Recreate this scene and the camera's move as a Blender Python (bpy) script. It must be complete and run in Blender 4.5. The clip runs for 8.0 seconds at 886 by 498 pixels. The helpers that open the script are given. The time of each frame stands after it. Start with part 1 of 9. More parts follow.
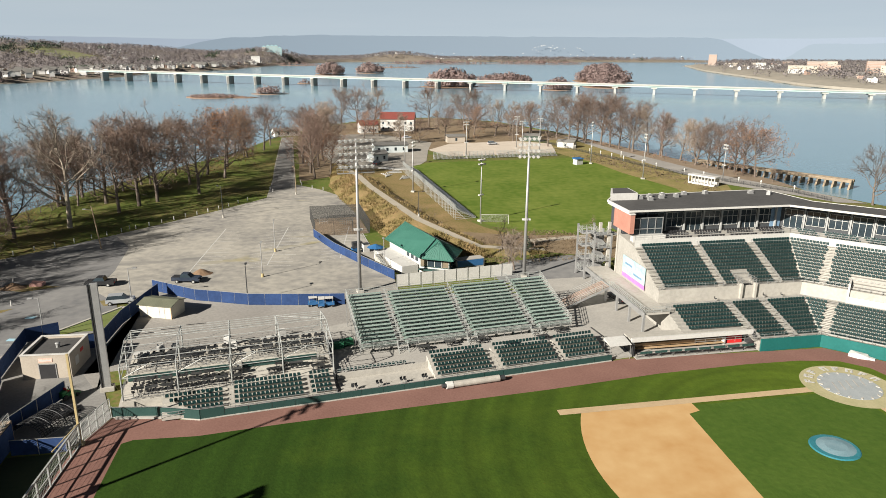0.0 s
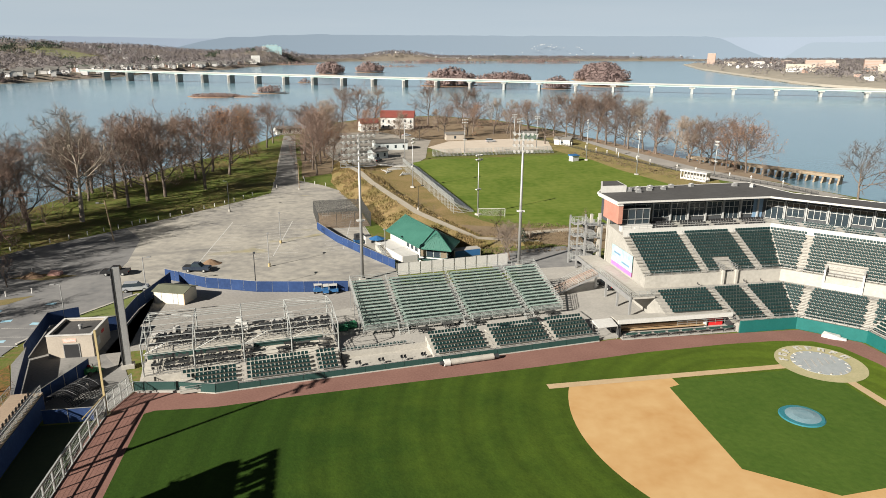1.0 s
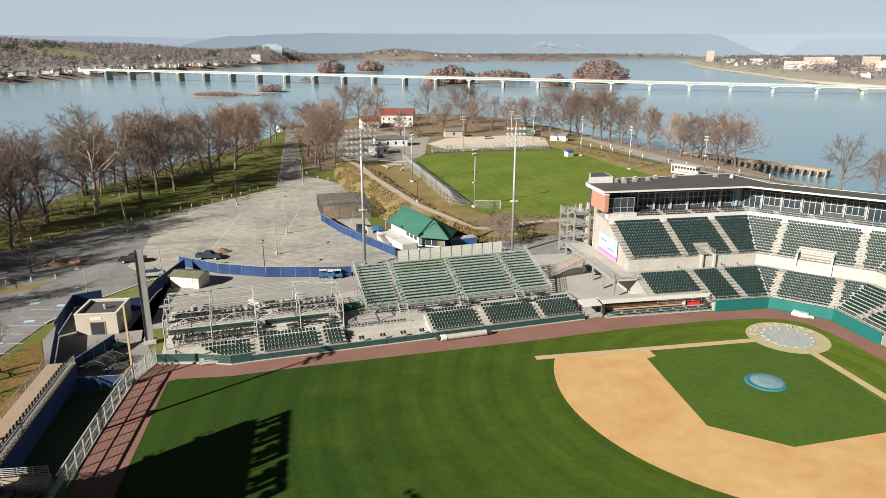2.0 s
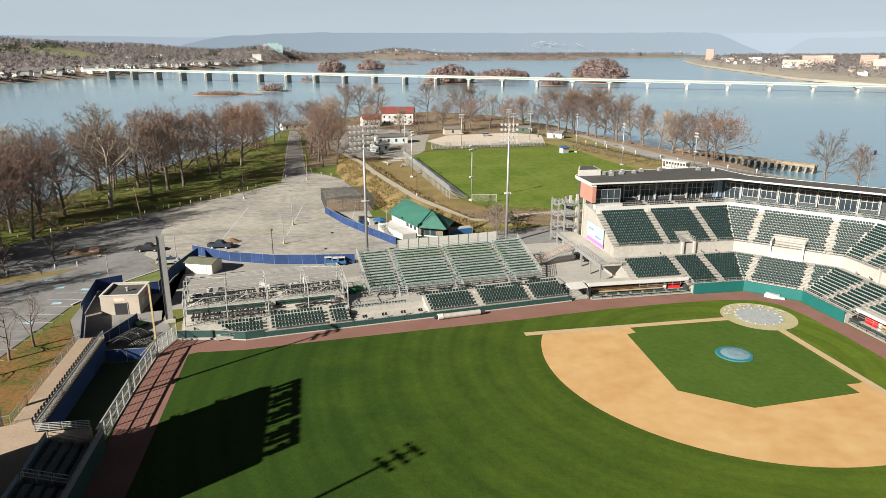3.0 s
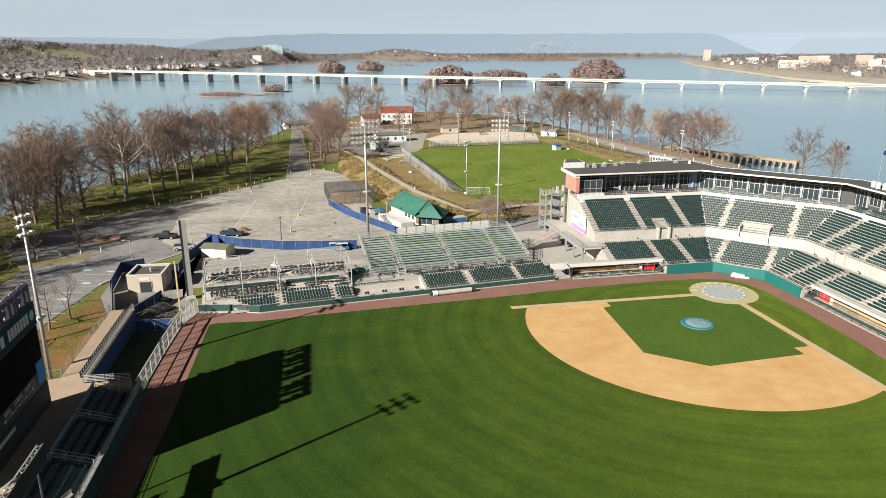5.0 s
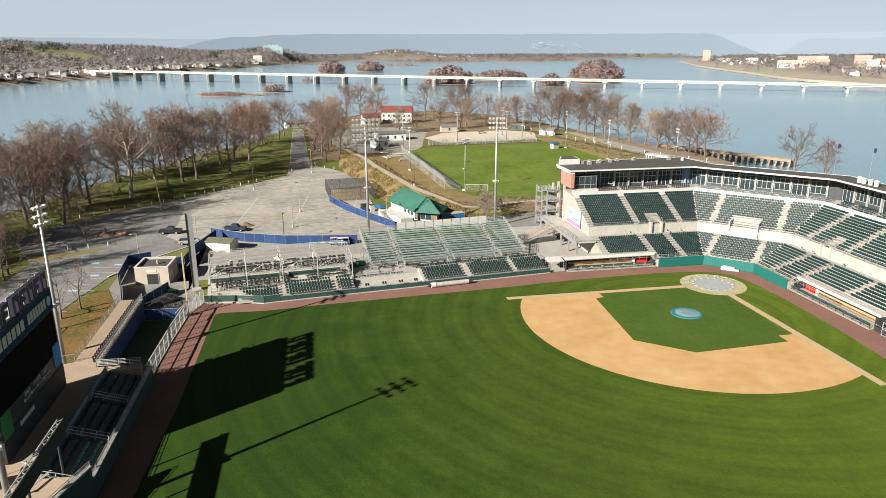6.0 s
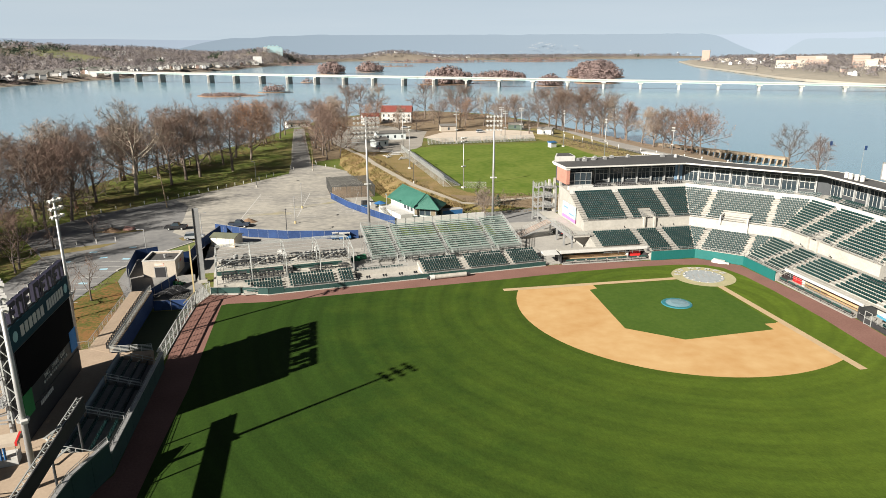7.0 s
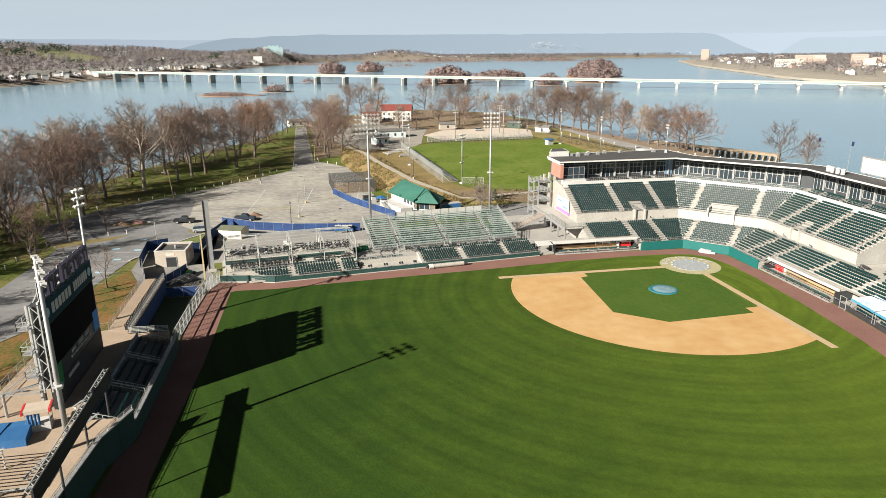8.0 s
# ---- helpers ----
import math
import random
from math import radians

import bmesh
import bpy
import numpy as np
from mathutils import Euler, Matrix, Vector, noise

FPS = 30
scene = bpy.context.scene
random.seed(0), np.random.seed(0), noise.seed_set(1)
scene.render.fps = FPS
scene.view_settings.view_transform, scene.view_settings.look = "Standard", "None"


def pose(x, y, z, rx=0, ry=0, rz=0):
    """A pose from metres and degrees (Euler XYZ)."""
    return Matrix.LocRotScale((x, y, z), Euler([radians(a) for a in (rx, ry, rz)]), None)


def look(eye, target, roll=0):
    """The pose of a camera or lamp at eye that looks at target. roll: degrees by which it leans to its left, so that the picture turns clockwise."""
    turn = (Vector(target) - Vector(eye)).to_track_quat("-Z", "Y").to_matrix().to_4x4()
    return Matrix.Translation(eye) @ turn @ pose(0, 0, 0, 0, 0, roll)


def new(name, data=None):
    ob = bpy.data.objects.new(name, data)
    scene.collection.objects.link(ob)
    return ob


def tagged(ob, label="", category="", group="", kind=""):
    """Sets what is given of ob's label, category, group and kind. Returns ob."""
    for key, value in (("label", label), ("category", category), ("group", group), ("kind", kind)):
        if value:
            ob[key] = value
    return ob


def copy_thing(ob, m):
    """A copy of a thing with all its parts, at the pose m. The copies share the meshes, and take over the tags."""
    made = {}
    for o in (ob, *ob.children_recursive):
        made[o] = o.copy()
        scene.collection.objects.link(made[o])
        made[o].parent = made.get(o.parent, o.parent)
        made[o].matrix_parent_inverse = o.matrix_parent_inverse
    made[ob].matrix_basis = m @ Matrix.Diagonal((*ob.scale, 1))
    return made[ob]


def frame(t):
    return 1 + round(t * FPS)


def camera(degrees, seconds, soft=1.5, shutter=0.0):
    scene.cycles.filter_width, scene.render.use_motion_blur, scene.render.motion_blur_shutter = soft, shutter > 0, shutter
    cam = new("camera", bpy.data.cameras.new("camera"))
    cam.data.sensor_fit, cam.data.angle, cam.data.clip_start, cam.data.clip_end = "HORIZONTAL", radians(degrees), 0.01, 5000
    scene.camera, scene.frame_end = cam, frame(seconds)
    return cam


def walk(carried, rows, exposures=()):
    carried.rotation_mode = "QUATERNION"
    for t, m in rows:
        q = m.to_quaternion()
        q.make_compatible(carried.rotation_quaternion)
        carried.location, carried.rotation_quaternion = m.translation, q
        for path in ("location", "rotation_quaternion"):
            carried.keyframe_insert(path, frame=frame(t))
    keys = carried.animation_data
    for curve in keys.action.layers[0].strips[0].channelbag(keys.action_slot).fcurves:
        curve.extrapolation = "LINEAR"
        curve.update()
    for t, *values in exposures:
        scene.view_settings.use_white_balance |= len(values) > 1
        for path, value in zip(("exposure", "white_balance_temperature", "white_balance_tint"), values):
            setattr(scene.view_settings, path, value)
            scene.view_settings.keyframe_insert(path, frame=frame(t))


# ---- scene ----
cam = camera(66.2, 8.0, soft=0.65)
PATH = [
    (0, (-70.672, -72.793, 44.0), (-70.318, -70.906, 43.439), 0.4),
    (0.5, (-71.129, -75.847, 44.037), (-70.773, -73.961, 43.475), 0.4),
    (1, (-71.605, -79.608, 44.108), (-71.251, -77.722, 43.545), 0.3),
    (1.5, (-72.068, -83.806, 44.205), (-71.715, -81.921, 43.64), 0.2),
    (3, (-73.621, -97.595, 44.717), (-73.271, -95.71, 44.147), -0.0),
    (3.5, (-74.055, -101.524, 44.851), (-73.705, -99.639, 44.282), -0.0),
    (4, (-74.352, -104.909, 44.934), (-74.003, -103.023, 44.365), -0.1),
    (4.5, (-74.698, -107.708, 45.014), (-74.347, -105.823, 44.446), -0.1),
    (6, (-75.366, -114.505, 44.779), (-75.015, -112.619, 44.212), -0.1),
    (6.5, (-75.614, -116.529, 44.683), (-75.264, -114.643, 44.117), -0.2),
    (7, (-75.911, -118.938, 44.588), (-75.56, -117.052, 44.023), -0.2),
    (7.5, (-76.277, -122.07, 44.577), (-75.926, -120.184, 44.011), -0.3),
    (8, (-76.746, -125.712, 44.525), (-76.396, -123.826, 43.959), -0.3),
]
walk(cam, [(t, look(eye, target, roll)) for t, eye, target, roll in PATH], [(0, 1.24), (1.5, 1.26), (3.5, 1.33), (5, 1.38), (8, 1.44)])

# ---- world, sun, exposure ----
SUN = Vector((-1.66, -1.03, 1.0)).normalized()
world = bpy.data.worlds.new("world")
scene.world = world
world.use_nodes = True
wn = world.node_tree.nodes
sky = wn.new("ShaderNodeTexSky")
sky.sky_type = "NISHITA"
sky.sun_disc = False
sky.altitude = 600
sky.sun_elevation = math.asin(SUN.z)
sky.sun_rotation = math.atan2(SUN.x, SUN.y)
sky.air_density, sky.dust_density, sky.ozone_density = 0.32, 0.05, 0.3
wn["Background"].inputs["Strength"].default_value = 0.05
pale = wn.new("ShaderNodeHueSaturation")
pale.inputs["Saturation"].default_value = 0.42
cool = wn.new("ShaderNodeMix")
cool.data_type, cool.blend_type = "RGBA", "MULTIPLY"
cool.inputs["Factor"].default_value = 1.0
cool.inputs["B"].default_value = (0.43, 0.475, 0.505, 1)
world.node_tree.links.new(sky.outputs[0], pale.inputs["Color"])
world.node_tree.links.new(pale.outputs[0], cool.inputs["A"])
# thin veil of high haze, thickest towards the horizon
wl_ = world.node_tree.links
gen = wn.new("ShaderNodeTexCoord")
sep = wn.new("ShaderNodeSeparateXYZ")
wl_.new(gen.outputs["Generated"], sep.inputs[0])
stretch = wn.new("ShaderNodeMapping")
stretch.inputs["Scale"].default_value = (2.2, 2.2, 26)
wl_.new(gen.outputs["Generated"], stretch.inputs[0])
streak = wn.new("ShaderNodeTexNoise")
streak.inputs["Scale"].default_value, streak.inputs["Detail"].default_value = 1.6, 5
wl_.new(stretch.outputs[0], streak.inputs["Vector"])
fall = wn.new("ShaderNodeMapRange")
fall.interpolation_type = "SMOOTHSTEP"
fall.inputs["From Min"].default_value, fall.inputs["From Max"].default_value = 0.06, 0.4
fall.inputs["To Min"].default_value, fall.inputs["To Max"].default_value = 0.8, 0.0
wl_.new(sep.outputs["Z"], fall.inputs["Value"])
veil = wn.new("ShaderNodeMix")
veil.data_type = "RGBA"
veil.inputs["A"].default_value = (4.15, 4.95, 5.55, 1)
veil.inputs["B"].default_value = (4.85, 5.5, 5.95, 1)
wl_.new(streak.outputs["Fac"], veil.inputs["Factor"])
hazy = wn.new("ShaderNodeMix")
hazy.data_type = "RGBA"
wl_.new(fall.outputs[0], hazy.inputs["Factor"])
wl_.new(cool.outputs["Result"], hazy.inputs["A"])
wl_.new(veil.outputs["Result"], hazy.inputs["B"])
wl_.new(hazy.outputs["Result"], wn["Background"].inputs["Color"])
sun = new("sun", bpy.data.lights.new("sun", "SUN"))
sun.data.energy, sun.data.angle, sun.data.color = 5.0, radians(0.53), (1.0, 0.94, 0.84)
sun.matrix_world = look(SUN * 100, (0, 0, 0))


# ---- materials ----
def mat(name, c1, c2=None, rough=0.8, metal=0.0, size=2.0, fine=None, bump=0.0, rnd=0.0, spec=0.4, alpha=None, mixlo=0.35, mixhi=0.65):
    """Two scales of noise between two colours, a little relief, a little spread from object to object."""
    m = bpy.data.materials.new(name)
    m.use_nodes = True
    nt = m.node_tree
    n, l = nt.nodes, nt.links
    p = n["Principled BSDF"]
    c2 = c2 or tuple(v * 0.8 for v in c1)
    geo = n.new("ShaderNodeNewGeometry")
    a = n.new("ShaderNodeTexNoise")
    a.inputs["Scale"].default_value = 1.0 / size
    a.inputs["Detail"].default_value = 4
    b = n.new("ShaderNodeTexNoise")
    b.inputs["Scale"].default_value = 1.0 / (fine or size / 9)
    b.inputs["Detail"].default_value = 3
    l.new(geo.outputs["Position"], a.inputs["Vector"])
    l.new(geo.outputs["Position"], b.inputs["Vector"])
    add = n.new("ShaderNodeMath")
    add.operation = "ADD"
    l.new(a.outputs["Fac"], add.inputs[0])
    l.new(b.outputs["Fac"], add.inputs[1])
    mr = n.new("ShaderNodeMapRange")
    mr.inputs["From Min"].default_value, mr.inputs["From Max"].default_value = mixlo * 2, mixhi * 2
    l.new(add.outputs[0], mr.inputs["Value"])
    mx = n.new("ShaderNodeMix")
    mx.data_type = "RGBA"
    mx.inputs["A"].default_value, mx.inputs["B"].default_value = (*c1, 1), (*c2, 1)
    l.new(mr.outputs[0], mx.inputs["Factor"])
    col = mx.outputs["Result"]
    if rnd:
        oi = n.new("ShaderNodeObjectInfo")
        hs = n.new("ShaderNodeHueSaturation")
        vr = n.new("ShaderNodeMapRange")
        vr.inputs["To Min"].default_value, vr.inputs["To Max"].default_value = 1 - rnd, 1 + rnd
        l.new(oi.outputs["Random"], vr.inputs["Value"])
        l.new(vr.outputs[0], hs.inputs["Value"])
        l.new(col, hs.inputs["Color"])
        col = hs.outputs["Color"]
    l.new(col, p.inputs["Base Color"])
    p.inputs["Roughness"].default_value = rough
    p.inputs["Metallic"].default_value = metal
    p.inputs["Specular IOR Level"].default_value = spec
    if bump:
        bp = n.new("ShaderNodeBump")
        bp.inputs["Strength"].default_value = bump
        bp.inputs["Distance"].default_value = (fine or size / 9) * 0.4
        l.new(b.outputs["Fac"], bp.inputs["Height"])
        l.new(bp.outputs[0], p.inputs["Normal"])
    return m


def ring_mat(name, c1, c2, c3, centre, width):
    """Mown turf: soft rings about a centre, blotches and fine grain."""
    m = mat(name, c1, c2, rough=0.9, size=26, fine=0.35, bump=0.3, spec=0.1)
    nt = m.node_tree
    n, l = nt.nodes, nt.links
    p = n["Principled BSDF"]
    base = p.inputs["Base Color"].links[0].from_socket
    geo = n.new("ShaderNodeNewGeometry")
    sub = n.new("ShaderNodeVectorMath")
    sub.operation = "DISTANCE"
    l.new(geo.outputs["Position"], sub.inputs[0])
    sub.inputs[1].default_value = (*centre, 0)
    ns = n.new("ShaderNodeTexNoise")
    ns.inputs["Scale"].default_value = 0.06
    l.new(geo.outputs["Position"], ns.inputs["Vector"])
    ma = n.new("ShaderNodeMath")
    ma.operation = "MULTIPLY_ADD"
    l.new(ns.outputs["Fac"], ma.inputs[0])
    ma.inputs[1].default_value = 0.5
    l.new(sub.outputs["Value"], ma.inputs[2])
    waves = []
    for period, phase in ((width, 0.0), (width * 0.37, 1.3)):
        sn = n.new("ShaderNodeMath")
        sn.operation = "MULTIPLY_ADD"
        sn.inputs[1].default_value = 2 * math.pi / period
        sn.inputs[2].default_value = phase
        l.new(ma.outputs[0], sn.inputs[0])
        si = n.new("ShaderNodeMath")
        si.operation = "SINE"
        l.new(sn.outputs[0], si.inputs[0])
        waves.append(si.outputs[0])
    # straight mower passes across the rings
    sxy = n.new("ShaderNodeSeparateXYZ")
    l.new(geo.outputs["Position"], sxy.inputs[0])
    dg = n.new("ShaderNodeMath")
    dg.operation = "MULTIPLY_ADD"
    dg.inputs[1].default_value = 0.62
    l.new(sxy.outputs["X"], dg.inputs[0])
    l.new(sxy.outputs["Y"], dg.inputs[2])
    dm = n.new("ShaderNodeMath")
    dm.operation = "MULTIPLY"
    dm.inputs[1].default_value = 2 * math.pi / 5.2
    l.new(dg.outputs[0], dm.inputs[0])
    ds = n.new("ShaderNodeMath")
    ds.operation = "SINE"
    l.new(dm.outputs[0], ds.inputs[0])
    waves.append(ds.outputs[0])
    total = waves[0]
    for w, k in ((waves[1], 0.5), (waves[2], 0.05)):
        ad = n.new("ShaderNodeMath")
        ad.operation = "MULTIPLY_ADD"
        ad.inputs[1].default_value = k
        l.new(w, ad.inputs[0])
        l.new(total, ad.inputs[2])
        total = ad.outputs[0]
    fade = n.new("ShaderNodeTexNoise")
    fade.inputs["Scale"].default_value = 0.045
    fade.inputs["Detail"].default_value = 3
    l.new(geo.outputs["Position"], fade.inputs["Vector"])
    fr_ = n.new("ShaderNodeMapRange")
    fr_.inputs["From Min"].default_value, fr_.inputs["From Max"].default_value = 0.35, 0.62
    fr_.inputs["To Min"].default_value, fr_.inputs["To Max"].default_value = 0.045, 0.105
    l.new(fade.outputs["Fac"], fr_.inputs["Value"])
    mr = n.new("ShaderNodeMath")
    mr.operation = "MULTIPLY_ADD"
    mr.inputs[2].default_value = 1.0
    l.new(total, mr.inputs[0])
    l.new(fr_.outputs[0], mr.inputs[1])
    hs = n.new("ShaderNodeHueSaturation")
    # blade-scale mottle
    n3 = n.new("ShaderNodeTexNoise")
    n3.inputs["Scale"].default_value = 1.1
    n3.inputs["Detail"].default_value = 5
    n3.inputs["Roughness"].default_value = 0.75
    l.new(geo.outputs["Position"], n3.inputs["Vector"])
    r3 = n.new("ShaderNodeMapRange")
    r3.inputs["From Min"].default_value, r3.inputs["From Max"].default_value = 0.3, 0.7
    r3.inputs["To Min"].default_value, r3.inputs["To Max"].default_value = 0.87, 1.13
    l.new(n3.outputs["Fac"], r3.inputs["Value"])
    pr = n.new("ShaderNodeMath")
    pr.operation = "MULTIPLY"
    l.new(mr.outputs[0], pr.inputs[0])
    l.new(r3.outputs[0], pr.inputs[1])
    l.new(pr.outputs[0], hs.inputs["Value"])
    # sparse worn yellow tufts; the rise along x also paints in a grass sheen
    n2 = n.new("ShaderNodeTexNoise")
    n2.inputs["Scale"].default_value = 0.16
    n2.inputs["Detail"].default_value = 6
    n2.inputs["Roughness"].default_value = 0.7
    l.new(geo.outputs["Position"], n2.inputs["Vector"])
    r2 = n.new("ShaderNodeMapRange")
    r2.inputs["From Min"].default_value, r2.inputs["From Max"].default_value = 0.1, 0.68
    r2.inputs["To Max"].default_value = 0.66
    sx = n.new("ShaderNodeSeparateXYZ")
    l.new(geo.outputs["Position"], sx.inputs[0])
    wear_sheen = n.new("ShaderNodeMath")
    wear_sheen.operation = "MULTIPLY_ADD"
    wear_sheen.inputs[1].default_value = 0.0052
    l.new(sx.outputs["X"], wear_sheen.inputs[0])
    calm = n.new("ShaderNodeMath")
    calm.operation = "MULTIPLY_ADD"
    calm.inputs[1].default_value, calm.inputs[2].default_value = 0.42, 0.29
    l.new(n2.outputs["Fac"], calm.inputs[0])
    l.new(calm.outputs[0], wear_sheen.inputs[2])
    l.new(wear_sheen.outputs[0], r2.inputs["Value"])
    mx = n.new("ShaderNodeMix")
    mx.data_type = "RGBA"
    l.new(r2.outputs[0], mx.inputs["Factor"])
    l.new(base, mx.inputs["A"])
    mx.inputs["B"].default_value = (*c3, 1)
    l.new(mx.outputs["Result"], hs.inputs["Color"])
    l.new(hs.outputs["Color"], p.inputs["Base Color"])
    return m


TURF = ring_mat("outfield_turf", (0.0165, 0.0385, 0.0046), (0.0235, 0.048, 0.0058), (0.118, 0.162, 0.016), (-13.04, -13.04), 4.4)
INTURF = mat("infield_turf", (0.04, 0.076, 0.011), (0.056, 0.094, 0.015), rough=0.9, size=7, fine=0.9, bump=0.2, spec=0.1)
SOCCER = mat("soccer_turf", (0.07, 0.112, 0.014), (0.135, 0.165, 0.034), rough=0.9, size=17, fine=2.2, spec=0.1, mixlo=0.38, mixhi=0.66)
LAWN = mat("leafy_lawn", (0.082, 0.112, 0.022), (0.15, 0.11, 0.05), rough=0.95, size=16, fine=0.8, spec=0.1, bump=0.3, mixlo=0.44, mixhi=0.64)
STRAW = mat("dry_grass", (0.12, 0.105, 0.035), (0.24, 0.165, 0.085), rough=0.95, size=7, fine=0.6, spec=0.1, bump=0.5)
DIRT = mat("infield_clay", (0.36, 0.205, 0.08), (0.46, 0.315, 0.155), rough=0.95, size=11, fine=2.6, spec=0.1, mixlo=0.3, mixhi=0.72)
SAND = mat("pale_sand", (0.4, 0.3, 0.185), (0.34, 0.25, 0.15), rough=0.95, size=4, spec=0.1)
TRACK = mat("warning_track", (0.15, 0.08, 0.066), (0.2, 0.11, 0.09), rough=0.95, size=6, fine=0.3, spec=0.1, bump=0.2)
ASPH = mat("worn_asphalt", (0.203, 0.191, 0.176), (0.281, 0.265, 0.242), rough=0.9, size=11, fine=0.5, spec=0.2, bump=0.1)
ROAD = mat("asphalt_and_shade_grey", (0.156, 0.152, 0.144), (0.218, 0.211, 0.199), rough=0.9, size=8, fine=0.4, spec=0.2)
CONC = mat("concrete", (0.38, 0.36, 0.323), (0.295, 0.28, 0.25), rough=0.85, size=5, fine=0.5, spec=0.2, bump=0.05)
CONCD = mat("grey_concrete", (0.328, 0.312, 0.285), (0.265, 0.254, 0.234), rough=0.85, size=4, fine=0.4, spec=0.2)
WHITE = mat("white_paint", (0.48, 0.472, 0.45), (0.4, 0.392, 0.37), rough=0.55, size=3, spec=0.3)
CREAM = mat("cream_masonry", (0.37, 0.325, 0.27), (0.31, 0.27, 0.225), rough=0.8, size=2, fine=0.25, spec=0.2)
ALU = mat("aluminium", (0.468, 0.476, 0.46), (0.374, 0.39, 0.374), rough=0.5, metal=0.45, size=2, spec=0.5)
BENCHM = mat("weathered_aluminium_plank", (0.315, 0.4, 0.355), (0.26, 0.335, 0.3), rough=0.5, metal=0.25, size=2, rnd=0.1)
STEEL = mat("galvanised_steel", (0.359, 0.359, 0.351), (0.281, 0.281, 0.281), rough=0.5, metal=0.5, size=1.2)
DARKST = mat("dark_steel", (0.04, 0.042, 0.045), (0.06, 0.062, 0.065), rough=0.5, metal=0.4, size=1)
SEATG = mat("green_seat_plastic", (0.005, 0.021, 0.021), (0.009, 0.031, 0.031), rough=0.32, size=0.8, rnd=0.15, spec=0.5)
TEAL = mat("teal_padding", (0.006, 0.088, 0.08), (0.009, 0.11, 0.1), rough=0.5, size=3, spec=0.4)
GREENP = mat("dark_green_padding", (0.013, 0.042, 0.037), (0.019, 0.055, 0.048), rough=0.6, size=2)
NAVY = mat("blue_windscreen", (0.014, 0.032, 0.092), (0.023, 0.05, 0.135), rough=0.8, size=2.2, fine=0.4, spec=0.2, rnd=0.1)
BLUET = mat("blue_tarpaulin", (0.02, 0.085, 0.21), (0.03, 0.115, 0.26), rough=0.5, size=1.2)
ROOFG = mat("green_metal_roof", (0.03, 0.105, 0.08), (0.042, 0.13, 0.1), rough=0.45, size=3, spec=0.4, rnd=0.08)
ROOFR = mat("red_tile_roof", (0.115, 0.027, 0.022), (0.15, 0.04, 0.03), rough=0.7, size=2, rnd=0.08)
ROOFK = mat("black_roof_membrane", (0.0429, 0.0413, 0.0406), (0.0663, 0.064, 0.0624), rough=0.85, size=5)
ROOFS = mat("grey_shingle_roof", (0.101, 0.0975, 0.0897), (0.14, 0.133, 0.125), rough=0.85, size=2, rnd=0.25)
BRICK = mat("salmon_brick", (0.3, 0.135, 0.1), (0.36, 0.175, 0.13), rough=0.85, size=1.2, fine=0.12)
WOOD = mat("bench_wood", (0.312, 0.203, 0.109), (0.39, 0.281, 0.172), rough=0.7, size=1.5)
POLEW = mat("timber_pole", (0.234, 0.172, 0.109), (0.296, 0.226, 0.148), rough=0.85, size=1)
REDP = mat("red_paint", (0.5, 0.02, 0.02), (0.4, 0.015, 0.015), rough=0.5, size=1)
YELLOW = mat("yellow_paint", (0.4, 0.32, 0.17), (0.33, 0.26, 0.13), rough=0.5, size=1)
BLACK = mat("matt_black", (0.012, 0.012, 0.014), (0.02, 0.02, 0.022), rough=0.7, size=1)
GLASS = mat("window_glass", (0.02, 0.03, 0.035), (0.03, 0.04, 0.05), rough=0.06, size=3, spec=0.3)
BARK = mat("grey_brown_bark", (0.09, 0.07, 0.055), (0.15, 0.12, 0.1), rough=0.9, size=1.5, fine=0.2, rnd=0.2)
PALEBARK = mat("pale_sycamore_bark", (0.33, 0.285, 0.23), (0.17, 0.14, 0.105), rough=0.9, size=0.9, fine=0.2)
TWIG = mat("brown_twigs", (0.11, 0.078, 0.062), (0.175, 0.122, 0.097), rough=0.9, size=3, rnd=0.22, spec=0.1)
RUST = mat("rusty_leaves", (0.26, 0.11, 0.05), (0.34, 0.17, 0.085), rough=0.9, size=2.5, rnd=0.15, spec=0.1)
# pale grey-mauve tone puts distance haze into the bare woods' colour
FARW = mat("far_hazed_woods", (0.19, 0.174, 0.182), (0.28, 0.25, 0.245), rough=0.95, size=70, fine=9, spec=0.05)
FARL = mat("far_land", (0.16, 0.14, 0.115), (0.21, 0.18, 0.145), rough=0.95, size=90, fine=10, spec=0.05)


def let_light_through(m, amount):
    """Thin twigs: part of the light passes to their far side."""
    nt = m.node_tree
    p = nt.nodes["Principled BSDF"]
    tr_ = nt.nodes.new("ShaderNodeBsdfTranslucent")
    nt.links.new(p.inputs["Base Color"].links[0].from_socket, tr_.inputs["Color"])
    mx = nt.nodes.new("ShaderNodeMixShader")
    mx.inputs[0].default_value = amount
    nt.links.new(p.outputs[0], mx.inputs[1])
    nt.links.new(tr_.outputs[0], mx.inputs[2])
    nt.links.new(mx.outputs[0], nt.nodes["Material Output"].inputs["Surface"])
    return m


# evens out the lit and shaded sides of the far tufts
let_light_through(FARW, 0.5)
EVERG = mat("evergreen", (0.0351, 0.0507, 0.0351), (0.0468, 0.0624, 0.0429), rough=0.95, size=8, spec=0.05)


